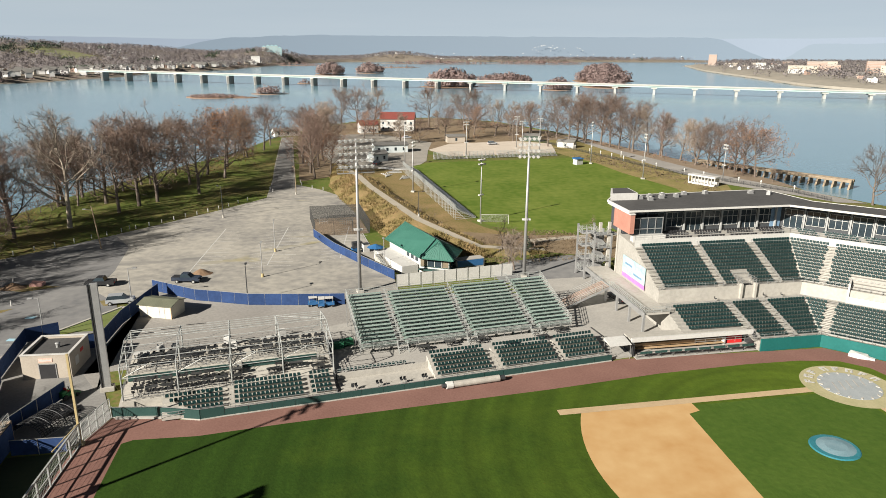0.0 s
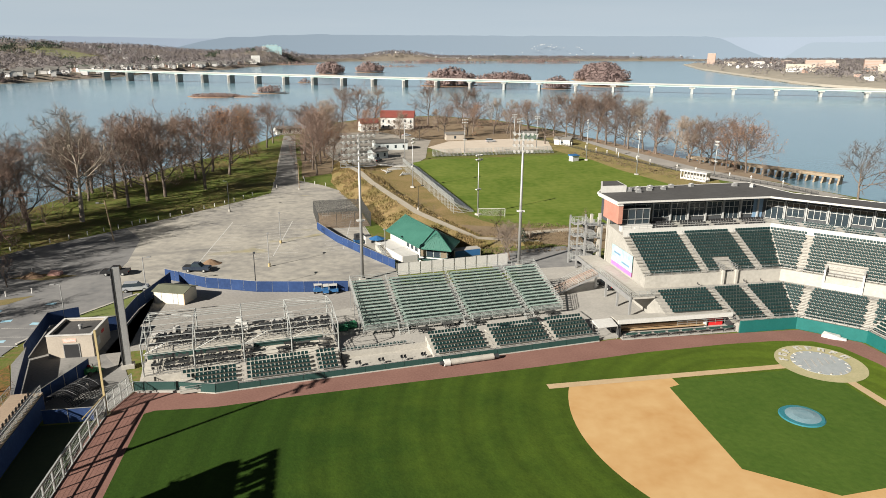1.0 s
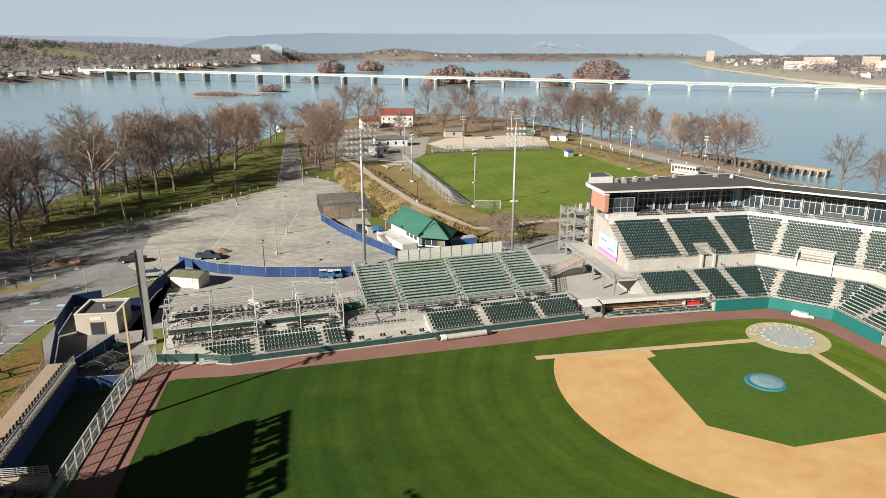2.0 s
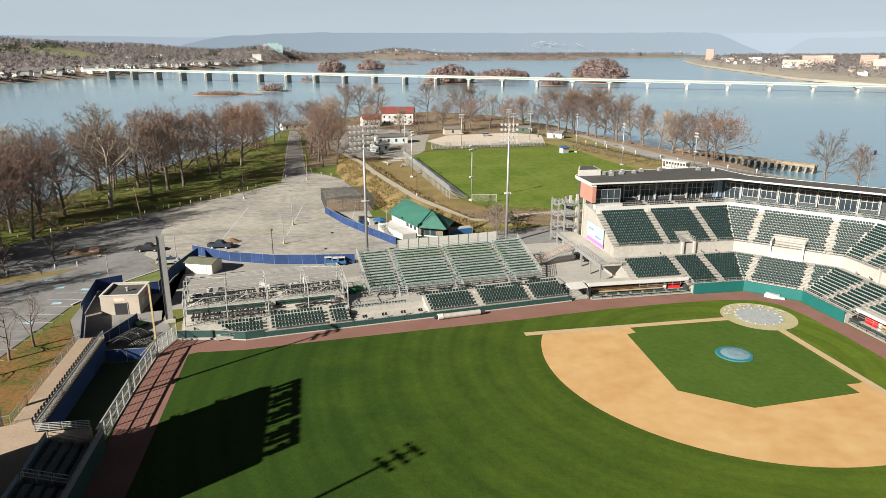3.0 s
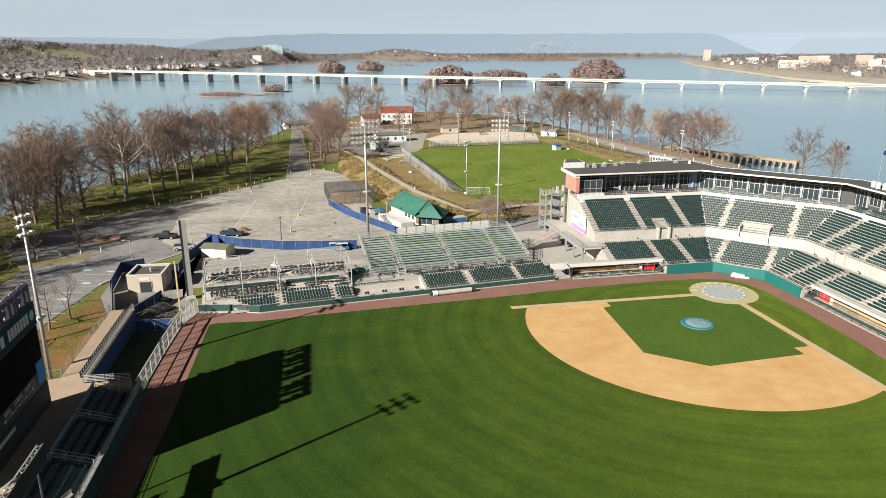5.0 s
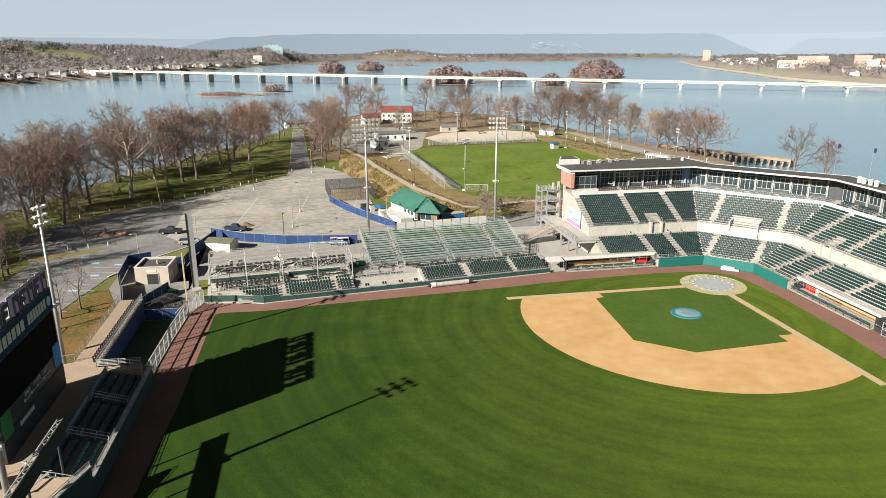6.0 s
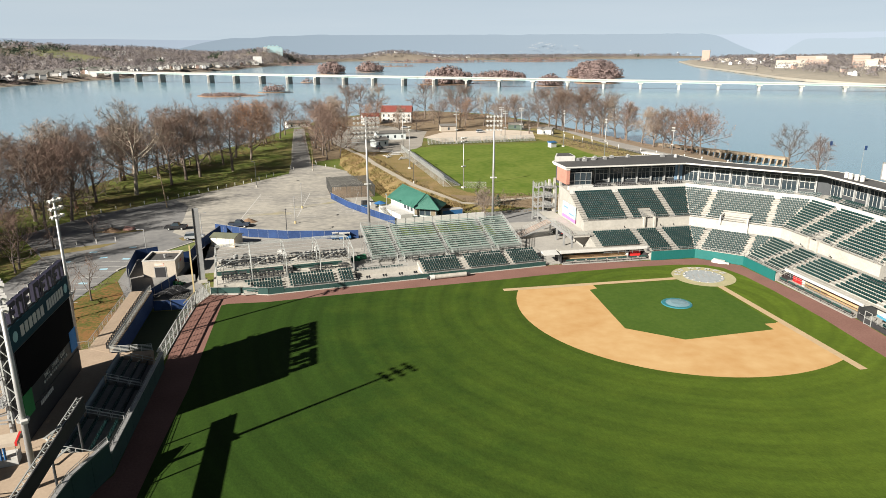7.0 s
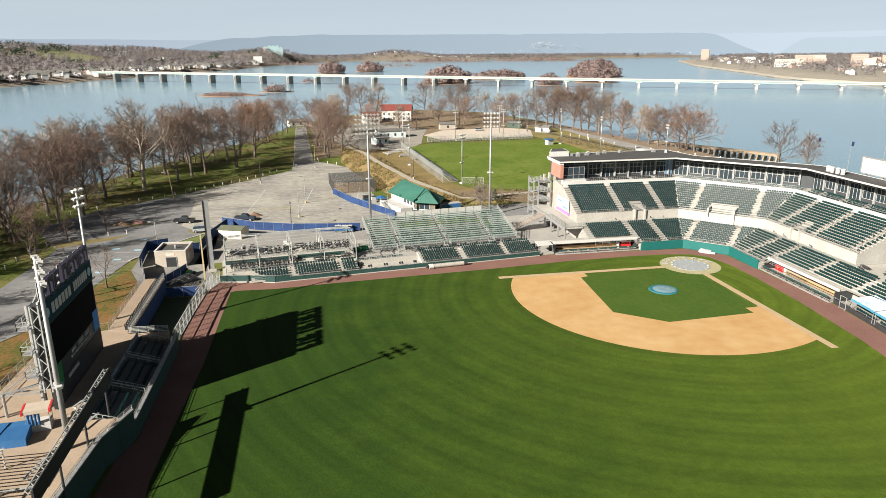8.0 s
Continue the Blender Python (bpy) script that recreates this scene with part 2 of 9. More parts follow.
# ---- builders ----
class Bag:
    """Collects vertices and faces, through a local matrix, for one mesh."""

    def __init__(self, m=None):
        self.v, self.f, self.m = [], [], m or Matrix()

    def add(self, pts, faces):
        k = len(self.v)
        m = self.m
        self.v += [tuple(m @ Vector(p)) for p in pts]
        self.f += [tuple(i + k for i in fc) for fc in faces]
        return self

    def box(self, x0, y0, z0, x1, y1, z1, m=None):
        pts = [(x, y, z) for z in (z0, z1) for x, y in ((x0, y0), (x1, y0), (x1, y1), (x0, y1))]
        if m:
            pts = [m @ Vector(p) for p in pts]
        return self.add(pts, [(3, 2, 1, 0), (4, 5, 6, 7), (0, 1, 5, 4), (1, 2, 6, 5), (2, 3, 7, 6), (3, 0, 4, 7)])

    def beam(self, p, q, w, h=None):
        p, q = Vector(p), Vector(q)
        d = q - p
        h = h or w
        up = Vector((0, 0, 1)) if abs(d.normalized().z) < 0.95 else Vector((0, 1, 0))
        s = d.cross(up).normalized() * (w / 2)
        u = s.cross(d).normalized() * (h / 2)
        pts = [e + a * s + b * u for e in (p, q) for a, b in ((-1, -1), (1, -1), (1, 1), (-1, 1))]
        return self.add(pts, [(3, 2, 1, 0), (4, 5, 6, 7), (0, 1, 5, 4), (1, 2, 6, 5), (2, 3, 7, 6), (3, 0, 4, 7)])

    def tube(self, p, q, r0, r1=None, n=6, caps=True):
        p, q = Vector(p), Vector(q)
        r1 = r0 if r1 is None else r1
        d = (q - p).normalized()
        a = d.orthogonal().normalized()
        b = d.cross(a)
        pts = [e + (a * math.cos(2 * math.pi * i / n) + b * math.sin(2 * math.pi * i / n)) * r for e, r in ((p, r0), (q, r1)) for i in range(n)]
        fc = [(i, (i + 1) % n, n + (i + 1) % n, n + i) for i in range(n)]
        if caps:
            fc += [tuple(range(n))[::-1], tuple(range(n, 2 * n))]
        return self.add(pts, fc)

    def prism(self, poly, z0, z1):
        n = len(poly)
        zz0 = z0 if isinstance(z0, (list, tuple)) else [z0] * n
        zz1 = z1 if isinstance(z1, (list, tuple)) else [z1] * n
        pts = [(x, y, z) for (x, y), z in zip(poly, zz0)] + [(x, y, z) for (x, y), z in zip(poly, zz1)]
        return self.add(pts, [tuple(range(n))[::-1], tuple(range(n, 2 * n))] + [(i, (i + 1) % n, n + (i + 1) % n, n + i) for i in range(n)])

    def face(self, pts):
        return self.add(pts, [tuple(range(len(pts)))])

    def mesh(self, name, material, smooth=False):
        me = bpy.data.meshes.new(name)
        me.from_pydata(self.v, [], self.f)
        me.materials.append(material)
        if smooth:
            me.polygons.foreach_set("use_smooth", [True] * len(me.polygons))
        me.update()
        return me


def part(name, bag, material, parent=None, label="", smooth=False):
    ob = new(name, bag if isinstance(bag, bpy.types.Mesh) else bag.mesh(name, material, smooth))
    if parent:
        ob.parent = parent
    if label:
        ob["label"] = label
    return ob


def thing(name, m, label, category, group="", kind=""):
    ob = new(name)
    ob.empty_display_size = 0.3
    ob.matrix_world = m
    return tagged(ob, label, category, group, kind)


def setting(name, bag, material, label, category="", smooth=False):
    return tagged(part(name, bag, material, None, "", smooth), label, category or name.replace("_", " "), "", "structure")


def at(x, y, z=0.0, rz=0.0):
    return pose(x, y, z, 0, 0, rz)


def sheet(name, poly, z, material, label, category="", thick=0.0):
    b = Bag()
    if thick:
        b.prism(poly, z - thick, z)
    else:
        b.face([(x, y, z) for x, y in poly])
    return setting(name, b, material, label, category)


def arc(cx, cy, r, a0, a1, n=24):
    return [(cx + r * math.cos(radians(a0 + (a1 - a0) * i / n)), cy + r * math.sin(radians(a0 + (a1 - a0) * i / n))) for i in range(n + 1)]


# frame of the third-base stands: s along the fence towards home, t away from the field
FS = at(-86.2, 6.1, 0, 7.0)


def S(s, t, z=0.0):
    return tuple(FS @ Vector((s, t, z)))


def S2(s, t):
    return S(s, t)[:2]

# ---- river, island and far land ----
wm = mat("river_water", (0.12, 0.215, 0.275), (0.14, 0.235, 0.29), rough=0.16, size=120, fine=2.5, bump=0.03, spec=0.5)
wm.node_tree.nodes["Principled BSDF"].inputs["IOR"].default_value = 1.33
b = Bag()
b.face([(-5200, -5200, -7), (5200, -5200, -7), (5200, 5200, -7), (-5200, 5200, -7)])
tagged(part("water", b, wm), "broad calm blue river round the island", "river", "", "structure")

SHORE = [(-190, -420), (-192, -60), (-180, 40), (-158, 110), (-146, 150), (-127, 195), (-106, 240), (-92, 290), (-70, 345), (-30, 385), (10, 392), (45, 360), (64, 300), (74, 240),
         (82, 190), (90, 160), (91, 142), (89, 124), (97, 100), (108, 70), (128, 0), (140, -120), (150, -420)]
b = Bag()
n = len(SHORE)
cx, cy = -20, 0
low = [(x + (x - cx) * 0.05, y + (y - cy) * 0.03) for x, y in SHORE]
b.add([(x, y, -0.06) for x, y in SHORE] + [(x, y, -8) for x, y in low], [tuple(range(n))[::-1], *[(i, (i + 1) % n, n + (i + 1) % n, n + i) for i in range(n)]])
setting("ground", b, LAWN, "leaf-strewn winter grass of the river island", "ground")

LITTER = mat("leaf_litter_lawn", (0.07, 0.078, 0.02), (0.17, 0.092, 0.036), rough=0.95, size=5, fine=0.6, spec=0.1, bump=0.3, mixlo=0.42, mixhi=0.56)
sheet("litter_lawn", [(-119.2, -78), (-118.6, -22.6), (-110.3, -20), (-110.2, 3.8), (-116.7, 20), (-121.3, 9.8), (-124, -8.3), (-137, -30.3), (-160, -60.3), (-175, -78)], -0.02, LITTER, "lawn brown with fallen leaves behind the scoreboard", "lawn")

# ---- playing field ----
FEN = [(-100.2, -7), (-99.3, 2.6), (-97, 8.3), (-86.2, 5.9)] + [S2(s, -0.15) for s in (10, 30, 45, 57.5)] + [(-27, 13.4), (-5.1, 12.3), (5.4, 11.8)]
FEN1 = [(y, x) for x, y in reversed(FEN[5:])]
sheet("warning_track", FEN + FEN1 + [(8, -60), (0, -80), (-20, -105), (-60, -118), (-92, -112), (-103, -80), (-101, -52), (-99.6, -49), (-99.6, -20)], 0.0, TRACK, "reddish brown crushed-brick warning track round the field", "warning track")
sheet("outfield_grass", [(-95.8, -45), (-94.9, -30), (-94.4, 2.0), (-93.2, 2.6), (-86, 2.2), (-76, 3.3), (-60, 4.6), (-41.2, 6.1), (-24, 8.0), (-10, 8.6), (-1.5, 8.4), (4.4, 7.2), (7.2, 4.4), (8.4, -1.5), (8.6, -10), (8.0, -24), (6.1, -41.2), (3.9, -52), (-4, -72), (-20, -95), (-55, -108), (-85, -102), (-95, -75), (-96.4, -58)],
      0.03, TURF, "mown green outfield grass with faint ring stripes", "grass")
MX, MY = -13.04, -13.04
a0 = math.degrees(math.atan2(13.0, -25.86))
clay = arc(MX, MY, 28.96, a0, 360 + math.degrees(math.atan2(-25.86, 13.0)), 40)
sheet("infield_clay", clay + [(0.6, -24.4), (-3.4, -24.4), (-3.4, -27.0), (-19.8, -28.0), (-27.2, -21.9), (-25.7, -3.1), (-24.0, -2.6), (-24.0, 0.6)], 0.06, DIRT, "tan raked infield clay", "infield clay")
sheet("infield_grass", [(-1.2, -1.2), (-1.2, -24.6), (-3.4, -24.6), (-3.4, -27.0), (-19.8, -28.0), (-27.2, -21.9), (-25.7, -3.1), (-24.0, -2.6), (-24.0, -1.2)], 0.065, INTURF, "smooth green infield grass", "grass")
sheet("foul_line_third", [(-42, -0.65), (-2, -0.65), (-2, 0.65), (-42, 0.65)], 0.075, SAND, "pale clay strip along the third-base line", "base path")
sheet("foul_line_first", [(0.65, -42.5), (0.65, -2), (-0.65, -2), (-0.65, -42.5)], 0.075, SAND, "pale clay strip along the first-base line", "base path")
sheet("home_circle", arc(0, 0, 6.2, 0, 360, 40)[:-1], 0.085, mat("home_clay", (0.34, 0.3, 0.18), (0.26, 0.245, 0.13), size=2.5, rough=0.95), "round clay apron about home plate", "home circle")

# ---- main grandstand ----
def rail(bag, pts, h=1.05, bars=2, step=1.8, r=0.035):
    for p, q in zip(pts, pts[1:]):
        p, q = Vector(p), Vector(q)
        n = max(1, round((q - p).length / step))
        for i in range(n + 1):
            a = p.lerp(q, i / n)
            bag.beam(a, a + Vector((0, 0, h)), r * 2)
        for k in range(bars):
            z = Vector((0, 0, h * (bars - k) / bars))
            bag.beam(p + z, q + z, r * 2)
    return bag


def offset(d, y0=12.3, left=-16.2, right=-17.6):
    """The stand's plan line at depth d behind its front wall: third-base side, home corner, first-base side."""
    k = 5.2 + 0.414 * d
    return [(left, y0 + d), (k, y0 + d), (y0 + d, k), (y0 + d, right)]


def strip(bag, d0, z0, d1, z1, sides=(0, 1, 2), **kw):
    p, q = offset(d0, **kw), offset(d1, **kw)
    for i in sides:
        bag.face([(*p[i], z0), (*p[i + 1], z0), (*q[i + 1], z1), (*q[i], z1)])


LOW = [(0.9 + 0.86 * i, 1.55 + 0.27 * i) for i in range(10)]
UPR = [(12.0 + 0.76 * i, 6.3 + 0.37 * i) for i in range(13)]
prof = [(0.25, 0), (0.25, 1.55)]
for d, z in LOW:
    prof += [(d, z), (d + 0.86, z)]
prof += [(9.5, 4.15), (12.0, 4.15), (12.0, 6.3)]
for d, z in UPR:
    prof += [(d, z), (d + 0.76, z)]
prof += [(21.9, 10.9), (22.1, 11.0), (28.5, 11.6), (28.5, 0)]
stand = thing("grandstand", at(0, 0), "two-tier concrete grandstand wrapped round home plate, with green seats", "grandstand", "", "structure")
b = Bag()
for (d0, z0), (d1, z1) in zip(prof, prof[1:]):
    ends = {"left": -5.2, "right": -5.2} if max(d0, d1) <= 3.49 and z1 < 2.2 else {}
    strip(b, d0, z0, d1, z1, **ends)
low = [p for p in prof if p[0] <= 3.49 and p[1] < 2.2]
high = [(5.2, 0), (5.2, 2.33), (3.48, 2.33)] + [p for p in prof if p[0] >= 3.47 and p[1] > 2.2 or p == (28.5, 0)]
for side in (0, 3):
    b.face([(*offset(d)[side], z) for d, z in high])
    b.face([(*offset(d, left=-5.2, right=-5.2)[side], z) for d, z in low + [(3.48, 0)]])
part("terraces", b, mat("stand_concrete", (0.325, 0.31, 0.28), (0.245, 0.234, 0.212), rough=0.85, size=3.5, fine=0.4, spec=0.2, bump=0.05), stand)
b = Bag()
for i in range(3):
    p, q = offset(0), offset(0.22)
    lo, hi = (-5.1 if i == 0 else p[i][0]), None
    a0, a1 = ((-5.1, 12.3), p[1]) if i == 0 else ((p[1], p[2]) if i == 1 else (p[2], (12.3, -5.1)))
    c0, c1 = ((-5.1, 12.52), q[1]) if i == 0 else ((q[1], q[2]) if i == 1 else (q[2], (12.52, -5.1)))
    bb = Bag()
    bb.prism([a0, a1, c1, c0], 0, 2.0)
    part("padded_wall", bb, TEAL, stand, "teal padded backstop wall")
b = Bag()
strip(b, 21.75, 10.9, 21.75, 12.25)
strip(b, 21.75, 12.25, 22.05, 12.25)
strip(b, 22.05, 12.25, 22.05, 11.0)
part("parapet", b, WHITE, stand, "white parapet above the upper seats")
b = Bag()
strip(b, 11.93, 4.15, 11.93, 6.35)
strip(b, 11.93, 6.35, 12.1, 6.35)
part("aisle_wall", b, CONC, stand, "pale concrete wall behind the cross aisle")
for d, z in ((21.9, 12.25), (12.0, 6.35), (0.12, 2.0), (9.4, 4.15)):
    b = Bag()
    pl = offset(d)
    rail(b, [(*p, z) for p in pl], 0.75, 2, 1.6, 0.025)
    part("railing", b, STEEL, stand)


def seat(bag, x, y, z, ux, uy, nx, ny):
    """One tip-up seat: folded pan and leaning back. u runs along the row, n towards the field."""
    def P(a, c, h):
        return (x + ux * a + nx * c, y + uy * a + ny * c, z + h)
    w = 0.212
    f6 = [(3, 2, 1, 0), (4, 5, 6, 7), (0, 1, 5, 4), (1, 2, 6, 5), (2, 3, 7, 6), (3, 0, 4, 7)]
    e = 0.1
    cols = [(-w, 0.07), (-e, 0.0), (e, 0.0), (w, 0.07)]
    bag.add([P(a, c + o + k, h) for o, h, k in ((-0.03, 0.42, 0), (-0.13, 0.8, 0), (-0.08, 0.42, 0), (-0.18, 0.78, 0)) for a, c in cols],
            [(i, i + 1, i + 5, i + 4) for i in range(3)] + [(4 + i, 5 + i, 13 + i, 12 + i) for i in range(3)] + [(9 + i, 8 + i, 12 + i, 13 + i) for i in range(3)] + [(0, 4, 12, 8), (3, 11, 15, 7)])
    bag.add([P(-w, 0.0, 0.4), P(w, 0.0, 0.4), P(w, 0.06, 0.4), P(-w, 0.06, 0.4), P(-w, -0.05, 0.74), P(w, -0.05, 0.74), P(w, 0.02, 0.76), P(-w, 0.02, 0.76)], f6)


def seat_blocks(rows, cuts, label, start=None, right=-17.6, skip=None):
    """Seats of one tier; cuts: aisle places along each of the three sides."""
    blocks = {}
    for ri, (d, z) in enumerate(rows):
        p = offset(d + 0.5, right=right)
        for i in range(3):
            a, c = Vector(p[i]), Vector(p[i + 1])
            u = (c - a).normalized()
            nrm = Vector((u.y, -u.x))
            L = (c - a).length
            n = int(L / 0.53)
            for k in range(n):
                q = a + u * (0.3 + k * 0.53)
                w = q.x if i == 0 else ((q.x - q.y) / 1.41421 if i == 1 else q.y)
                if any(abs(w - cc) < 0.72 for cc in cuts[i]) or (skip and skip(i, w, ri)):
                    continue
                if start and start(i, w, ri):
                    continue
                key = (i, sum(w > cc for cc in cuts[i]))
                seat(blocks.setdefault(key, Bag()), q.x, q.y, z, u.x, u.y, nrm.x, nrm.y)
    for key, bag in sorted(blocks.items()):
        ob = part("seat_block", bag, SEATG, None)
        tagged(ob, label, "stadium seats", "seat blocks of the grandstand", "stuff")


seat_blocks(UPR, [(-15.8, -4.7, 6.0), (-7.0, 7.0), (6.0, -4.7, -15.8)], "block of dark green tip-up seats in the upper tier", skip=lambda i, w, r: (r < 4 and i != 1 and -1.6 < w < 1.4) or (r < 4 and i == 1 and abs(w) < 3.2))
seat_blocks(LOW, [(-15.9, -5.3, 1.2), (-4.9, 4.9), (1.2, -5.3, -15.9, -27)], "block of dark green tip-up seats in the lower tier", start=lambda i, w, r: i != 1 and w < -5.4 and r < 3, right=-44)
# aisle steps with handrails
for rows, cuts in ((UPR, [(-15.6, -4.7, 6.0), (-7.0, 7.0), (6.0, -4.7, -15.6)]), (LOW, [(-5.3, 1.2), (-4.9, 4.9), (1.2, -5.3)])):
    for i in range(3):
        for cc in cuts[i]:
            b = Bag()
            h = Bag()
            for ri, (d, z) in enumerate(rows):
                for e in (0, 0.4):
                    dd, zz = d + e, z + (0.16 if e else 0.02)
                    Q = [offset(dd)[0][1], offset(dd + 0.36)[0][1]]
                    if i == 0:
                        b.prism([(cc - 0.6, Q[0]), (cc + 0.6, Q[0]), (cc + 0.6, Q[1]), (cc - 0.6, Q[1])], zz - 0.1, zz)
                    elif i == 2:
                        b.prism([(Q[0], cc - 0.6), (Q[1], cc - 0.6), (Q[1], cc + 0.6), (Q[0], cc + 0.6)], zz - 0.1, zz)
                    else:
                        t0 = (17.5 + 1.41421 * dd) / 1.41421
                        M = Matrix.Rotation(radians(45), 4, "Z")
                        b.prism([tuple((M @ Vector((t, -s, 0)))[:2]) for t, s in ((t0, -cc - 0.6), (t0, -cc + 0.6), (t0 + 0.36, -cc + 0.6), (t0 + 0.36, -cc - 0.6))][::1], zz - 0.1, zz)
            part("aisle_steps", b, CONC, stand)
            (d0, z0), (d1, z1) = rows[0], rows[-1]
            if i != 1:
                for s in (0,):
                    A = (cc + s, offset(d0)[0][1], z0) if i == 0 else (offset(d0)[0][1], cc + s, z0)
                    C = (cc + s, offset(d1)[0][1], z1) if i == 0 else (offset(d1)[0][1], cc + s, z1)
                    part("handrail", rail(h, [A, C], 0.95, 1, 2.4, 0.025), STEEL, stand)


def portal(m):
    t = thing("vomitory", m, "concrete entry portal with dark doorway and steel rails", "stadium entrance", "entry portals")
    b = Bag()
    b.box(-1.5, -0.2, 0, -1.1, 3.2, 2.6).box(1.1, -0.2, 0, 1.5, 3.2, 2.6).box(-1.5, 2.9, 2.2, 1.5, 3.3, 2.6)
    part("portal_wall", b, CONC, t)
    # no opening is cut: a black box stands for the unlit interior
    part("doorway", Bag().box(-1.1, 0.35, 0, 1.1, 2.9, 2.2), BLACK, t)
    b = Bag()
    rail(b, [(-1.3, -0.1, 2.6), (-1.3, 3.1, 2.6), (1.3, 3.1, 2.6), (1.3, -0.1, 2.6)], 0.9, 3, 0.8, 0.025)
    part("railing", b, STEEL, t)
    return t


port = portal(at(-0.1, 24.0, 4.15))
copy_thing(port, at(24.0, -0.1, 4.15, -90))
CTR = at(17.14, 17.14, 4.15, -45)
booth = thing("camera_booth", CTR, "white open-fronted booth with a pale sign and red boxes", "booth")
for q in ((-3.1, -0.4, 0, -2.8, 3.0, 3.4), (2.8, -0.4, 0, 3.1, 3.0, 3.4), (-2.8, 2.7, 0, 2.8, 3.0, 3.3)):
    part("booth_wall", Bag().box(*q), WHITE, booth)
part("counter", Bag().box(-2.8, -0.3, 0, 2.8, 0.0, 1.1), WHITE, booth)
part("sign_panel", Bag().box(-2.2, 2.6, 1.5, 2.2, 2.68, 3.0), mat("pale_sign", (0.62, 0.66, 0.72), (0.8, 0.8, 0.8), size=0.7), booth)
part("red_box", Bag().box(-2.7, 0.1, 0, -2.0, 0.9, 0.9), REDP, booth)
part("red_box", Bag().box(2.2, 0.1, 0, 2.7, 0.7, 0.8), REDP, booth)

# suite level: floor, window wall, columns, terraced seats and roof
b = Bag()
b.prism([*offset(28.3, left=-15.6), (42.6, -17.6), (42.6, 17.7), (21.5, 38.8), (19.5, 50.6), (-13.6, 49.2), (-15.6, 46.0)], 11.6, 16.6)
suite = thing("suite_level", at(0, 0), "suite and press level with dark windows under a flat roof", "building", "", "structure")
# dark wall colour carries the shade under the roof overhang
part("wall", b, mat("shaded_grey_wall", (0.05, 0.055, 0.06), (0.036, 0.04, 0.044), rough=0.7, size=3), suite)
p = offset(28.25, left=-15.2)
BLUEW = mat("slate_blue_panel", (0.12, 0.2, 0.3), (0.15, 0.24, 0.34), rough=0.6, size=2)
rw = random.Random(5)
for i in range(3):
    a, c = Vector(p[i]), Vector(p[i + 1])
    u = (c - a).normalized()
    nrm = Vector((u.y, -u.x))
    L = (c - a).length
    k = 0.5
    M0 = Matrix(((u.x, -nrm.x, 0, a.x), (u.y, -nrm.y, 0, a.y), (0, 0, 1, 11.7), (0, 0, 0, 1)))
    idx = 0
    while k + 3.3 < L:
        wdw = part("window", Bag(M0).box(k, -0.05, 0.95 if idx % 3 else 0.1, k + 3.2, 0.0, 3.7), GLASS, suite, "dark glazed window")
        fb = Bag(M0)
        z0 = 0.95 if idx % 3 else 0.1
        for xx in (k, k + 1.07, k + 2.13, k + 3.2):
            fb.box(xx - 0.035, -0.1, z0, xx + 0.035, 0.0, 3.7)
        for zz in (z0, 2.6, 3.7):
            fb.box(k, -0.09, zz - 0.035, k + 3.2, 0.0, zz + 0.035)
        part("window_frame", fb, WHITE, wdw)
        k += 3.3
        part("column", Bag(M0).box(k + 0.06, -0.45, -0.3, k + 0.34, -0.1, 4.8), mat("grey_column", (0.3, 0.305, 0.3), (0.25, 0.255, 0.25), size=2) if idx == 0 and i == 0 else bpy.data.materials["grey_column"], suite)
        k += 0.5
        idx += 1
    if i == 0:
        part("wall_panel", Bag(M0).box(L - 2.4, -0.1, 0, L - 0.3, 0.02, 4.2), BLUEW, suite, "slate blue wall panel")
# suite seats in two short rows
blocks, shaded = Bag(), Bag()
for d, z in ((24.0, 11.2), (25.2, 11.45), (26.3, 11.6)):
    pp = offset(d)
    for i in range(3):
        a, c = Vector(pp[i]), Vector(pp[i + 1])
        u = (c - a).normalized()
        nrm = Vector((u.y, -u.x))
        n = int((c - a).length / 0.55)
        for k in range(10 if i == 0 else 4, n):
            if k % 12 < 10:
                q = a + u * (0.3 + 0.55 * k)
                seat(blocks if i else shaded, q.x, q.y, z, u.x, u.y, nrm.x, nrm.y)
# third-base rows go black, so the roof's shade is in their colour
tagged(part("seat_block", shaded, BLACK), "short rows of dark suite-terrace seats, blackened further for roof shade", "stadium seats", "seat blocks of the grandstand", "stuff")
tagged(part("seat_block", blocks, SEATG), "short rows of dark seats on the suite terrace", "stadium seats", "seat blocks of the grandstand", "stuff")
roofs = thing("grandstand_roof", at(0, 0), "flat black membrane roof with a white edge", "roof", "", "structure")
fr = offset(24.6, left=-16.4)
bk = [(-16.4, 46.2), (-14.0, 49.6), (19.8, 50.9), (21.9, 39.0), (43.0, 17.9), (43.0, -17.6)]
b = Bag()
b.prism([*fr, *bk[::-1]], 16.62, 16.9)
part("membrane", b, ROOFK, roofs)
for p, q in zip(bk, bk[1:]):
    part("edge_trim", Bag().beam((*p, 16.78), (*q, 16.78), 0.22, 0.36), WHITE, roofs)
for i in range(3):
    f2 = offset(24.35, left=-16.4)
    b = Bag()
    b.prism([f2[i], f2[i + 1], fr[i + 1], fr[i]], 16.6, 16.93)
    part("fascia", b, WHITE, roofs, "white fascia")
    b = Bag()
    strip(b, 24.4, 16.55, 28.3, 16.55, sides=(i,), left=-16.4)
    part("soffit", b, CONCD, roofs)
part("edge_trim", Bag().box(-16.6, 36.7, 16.5, -16.4, 46.2, 16.95), WHITE, roofs)
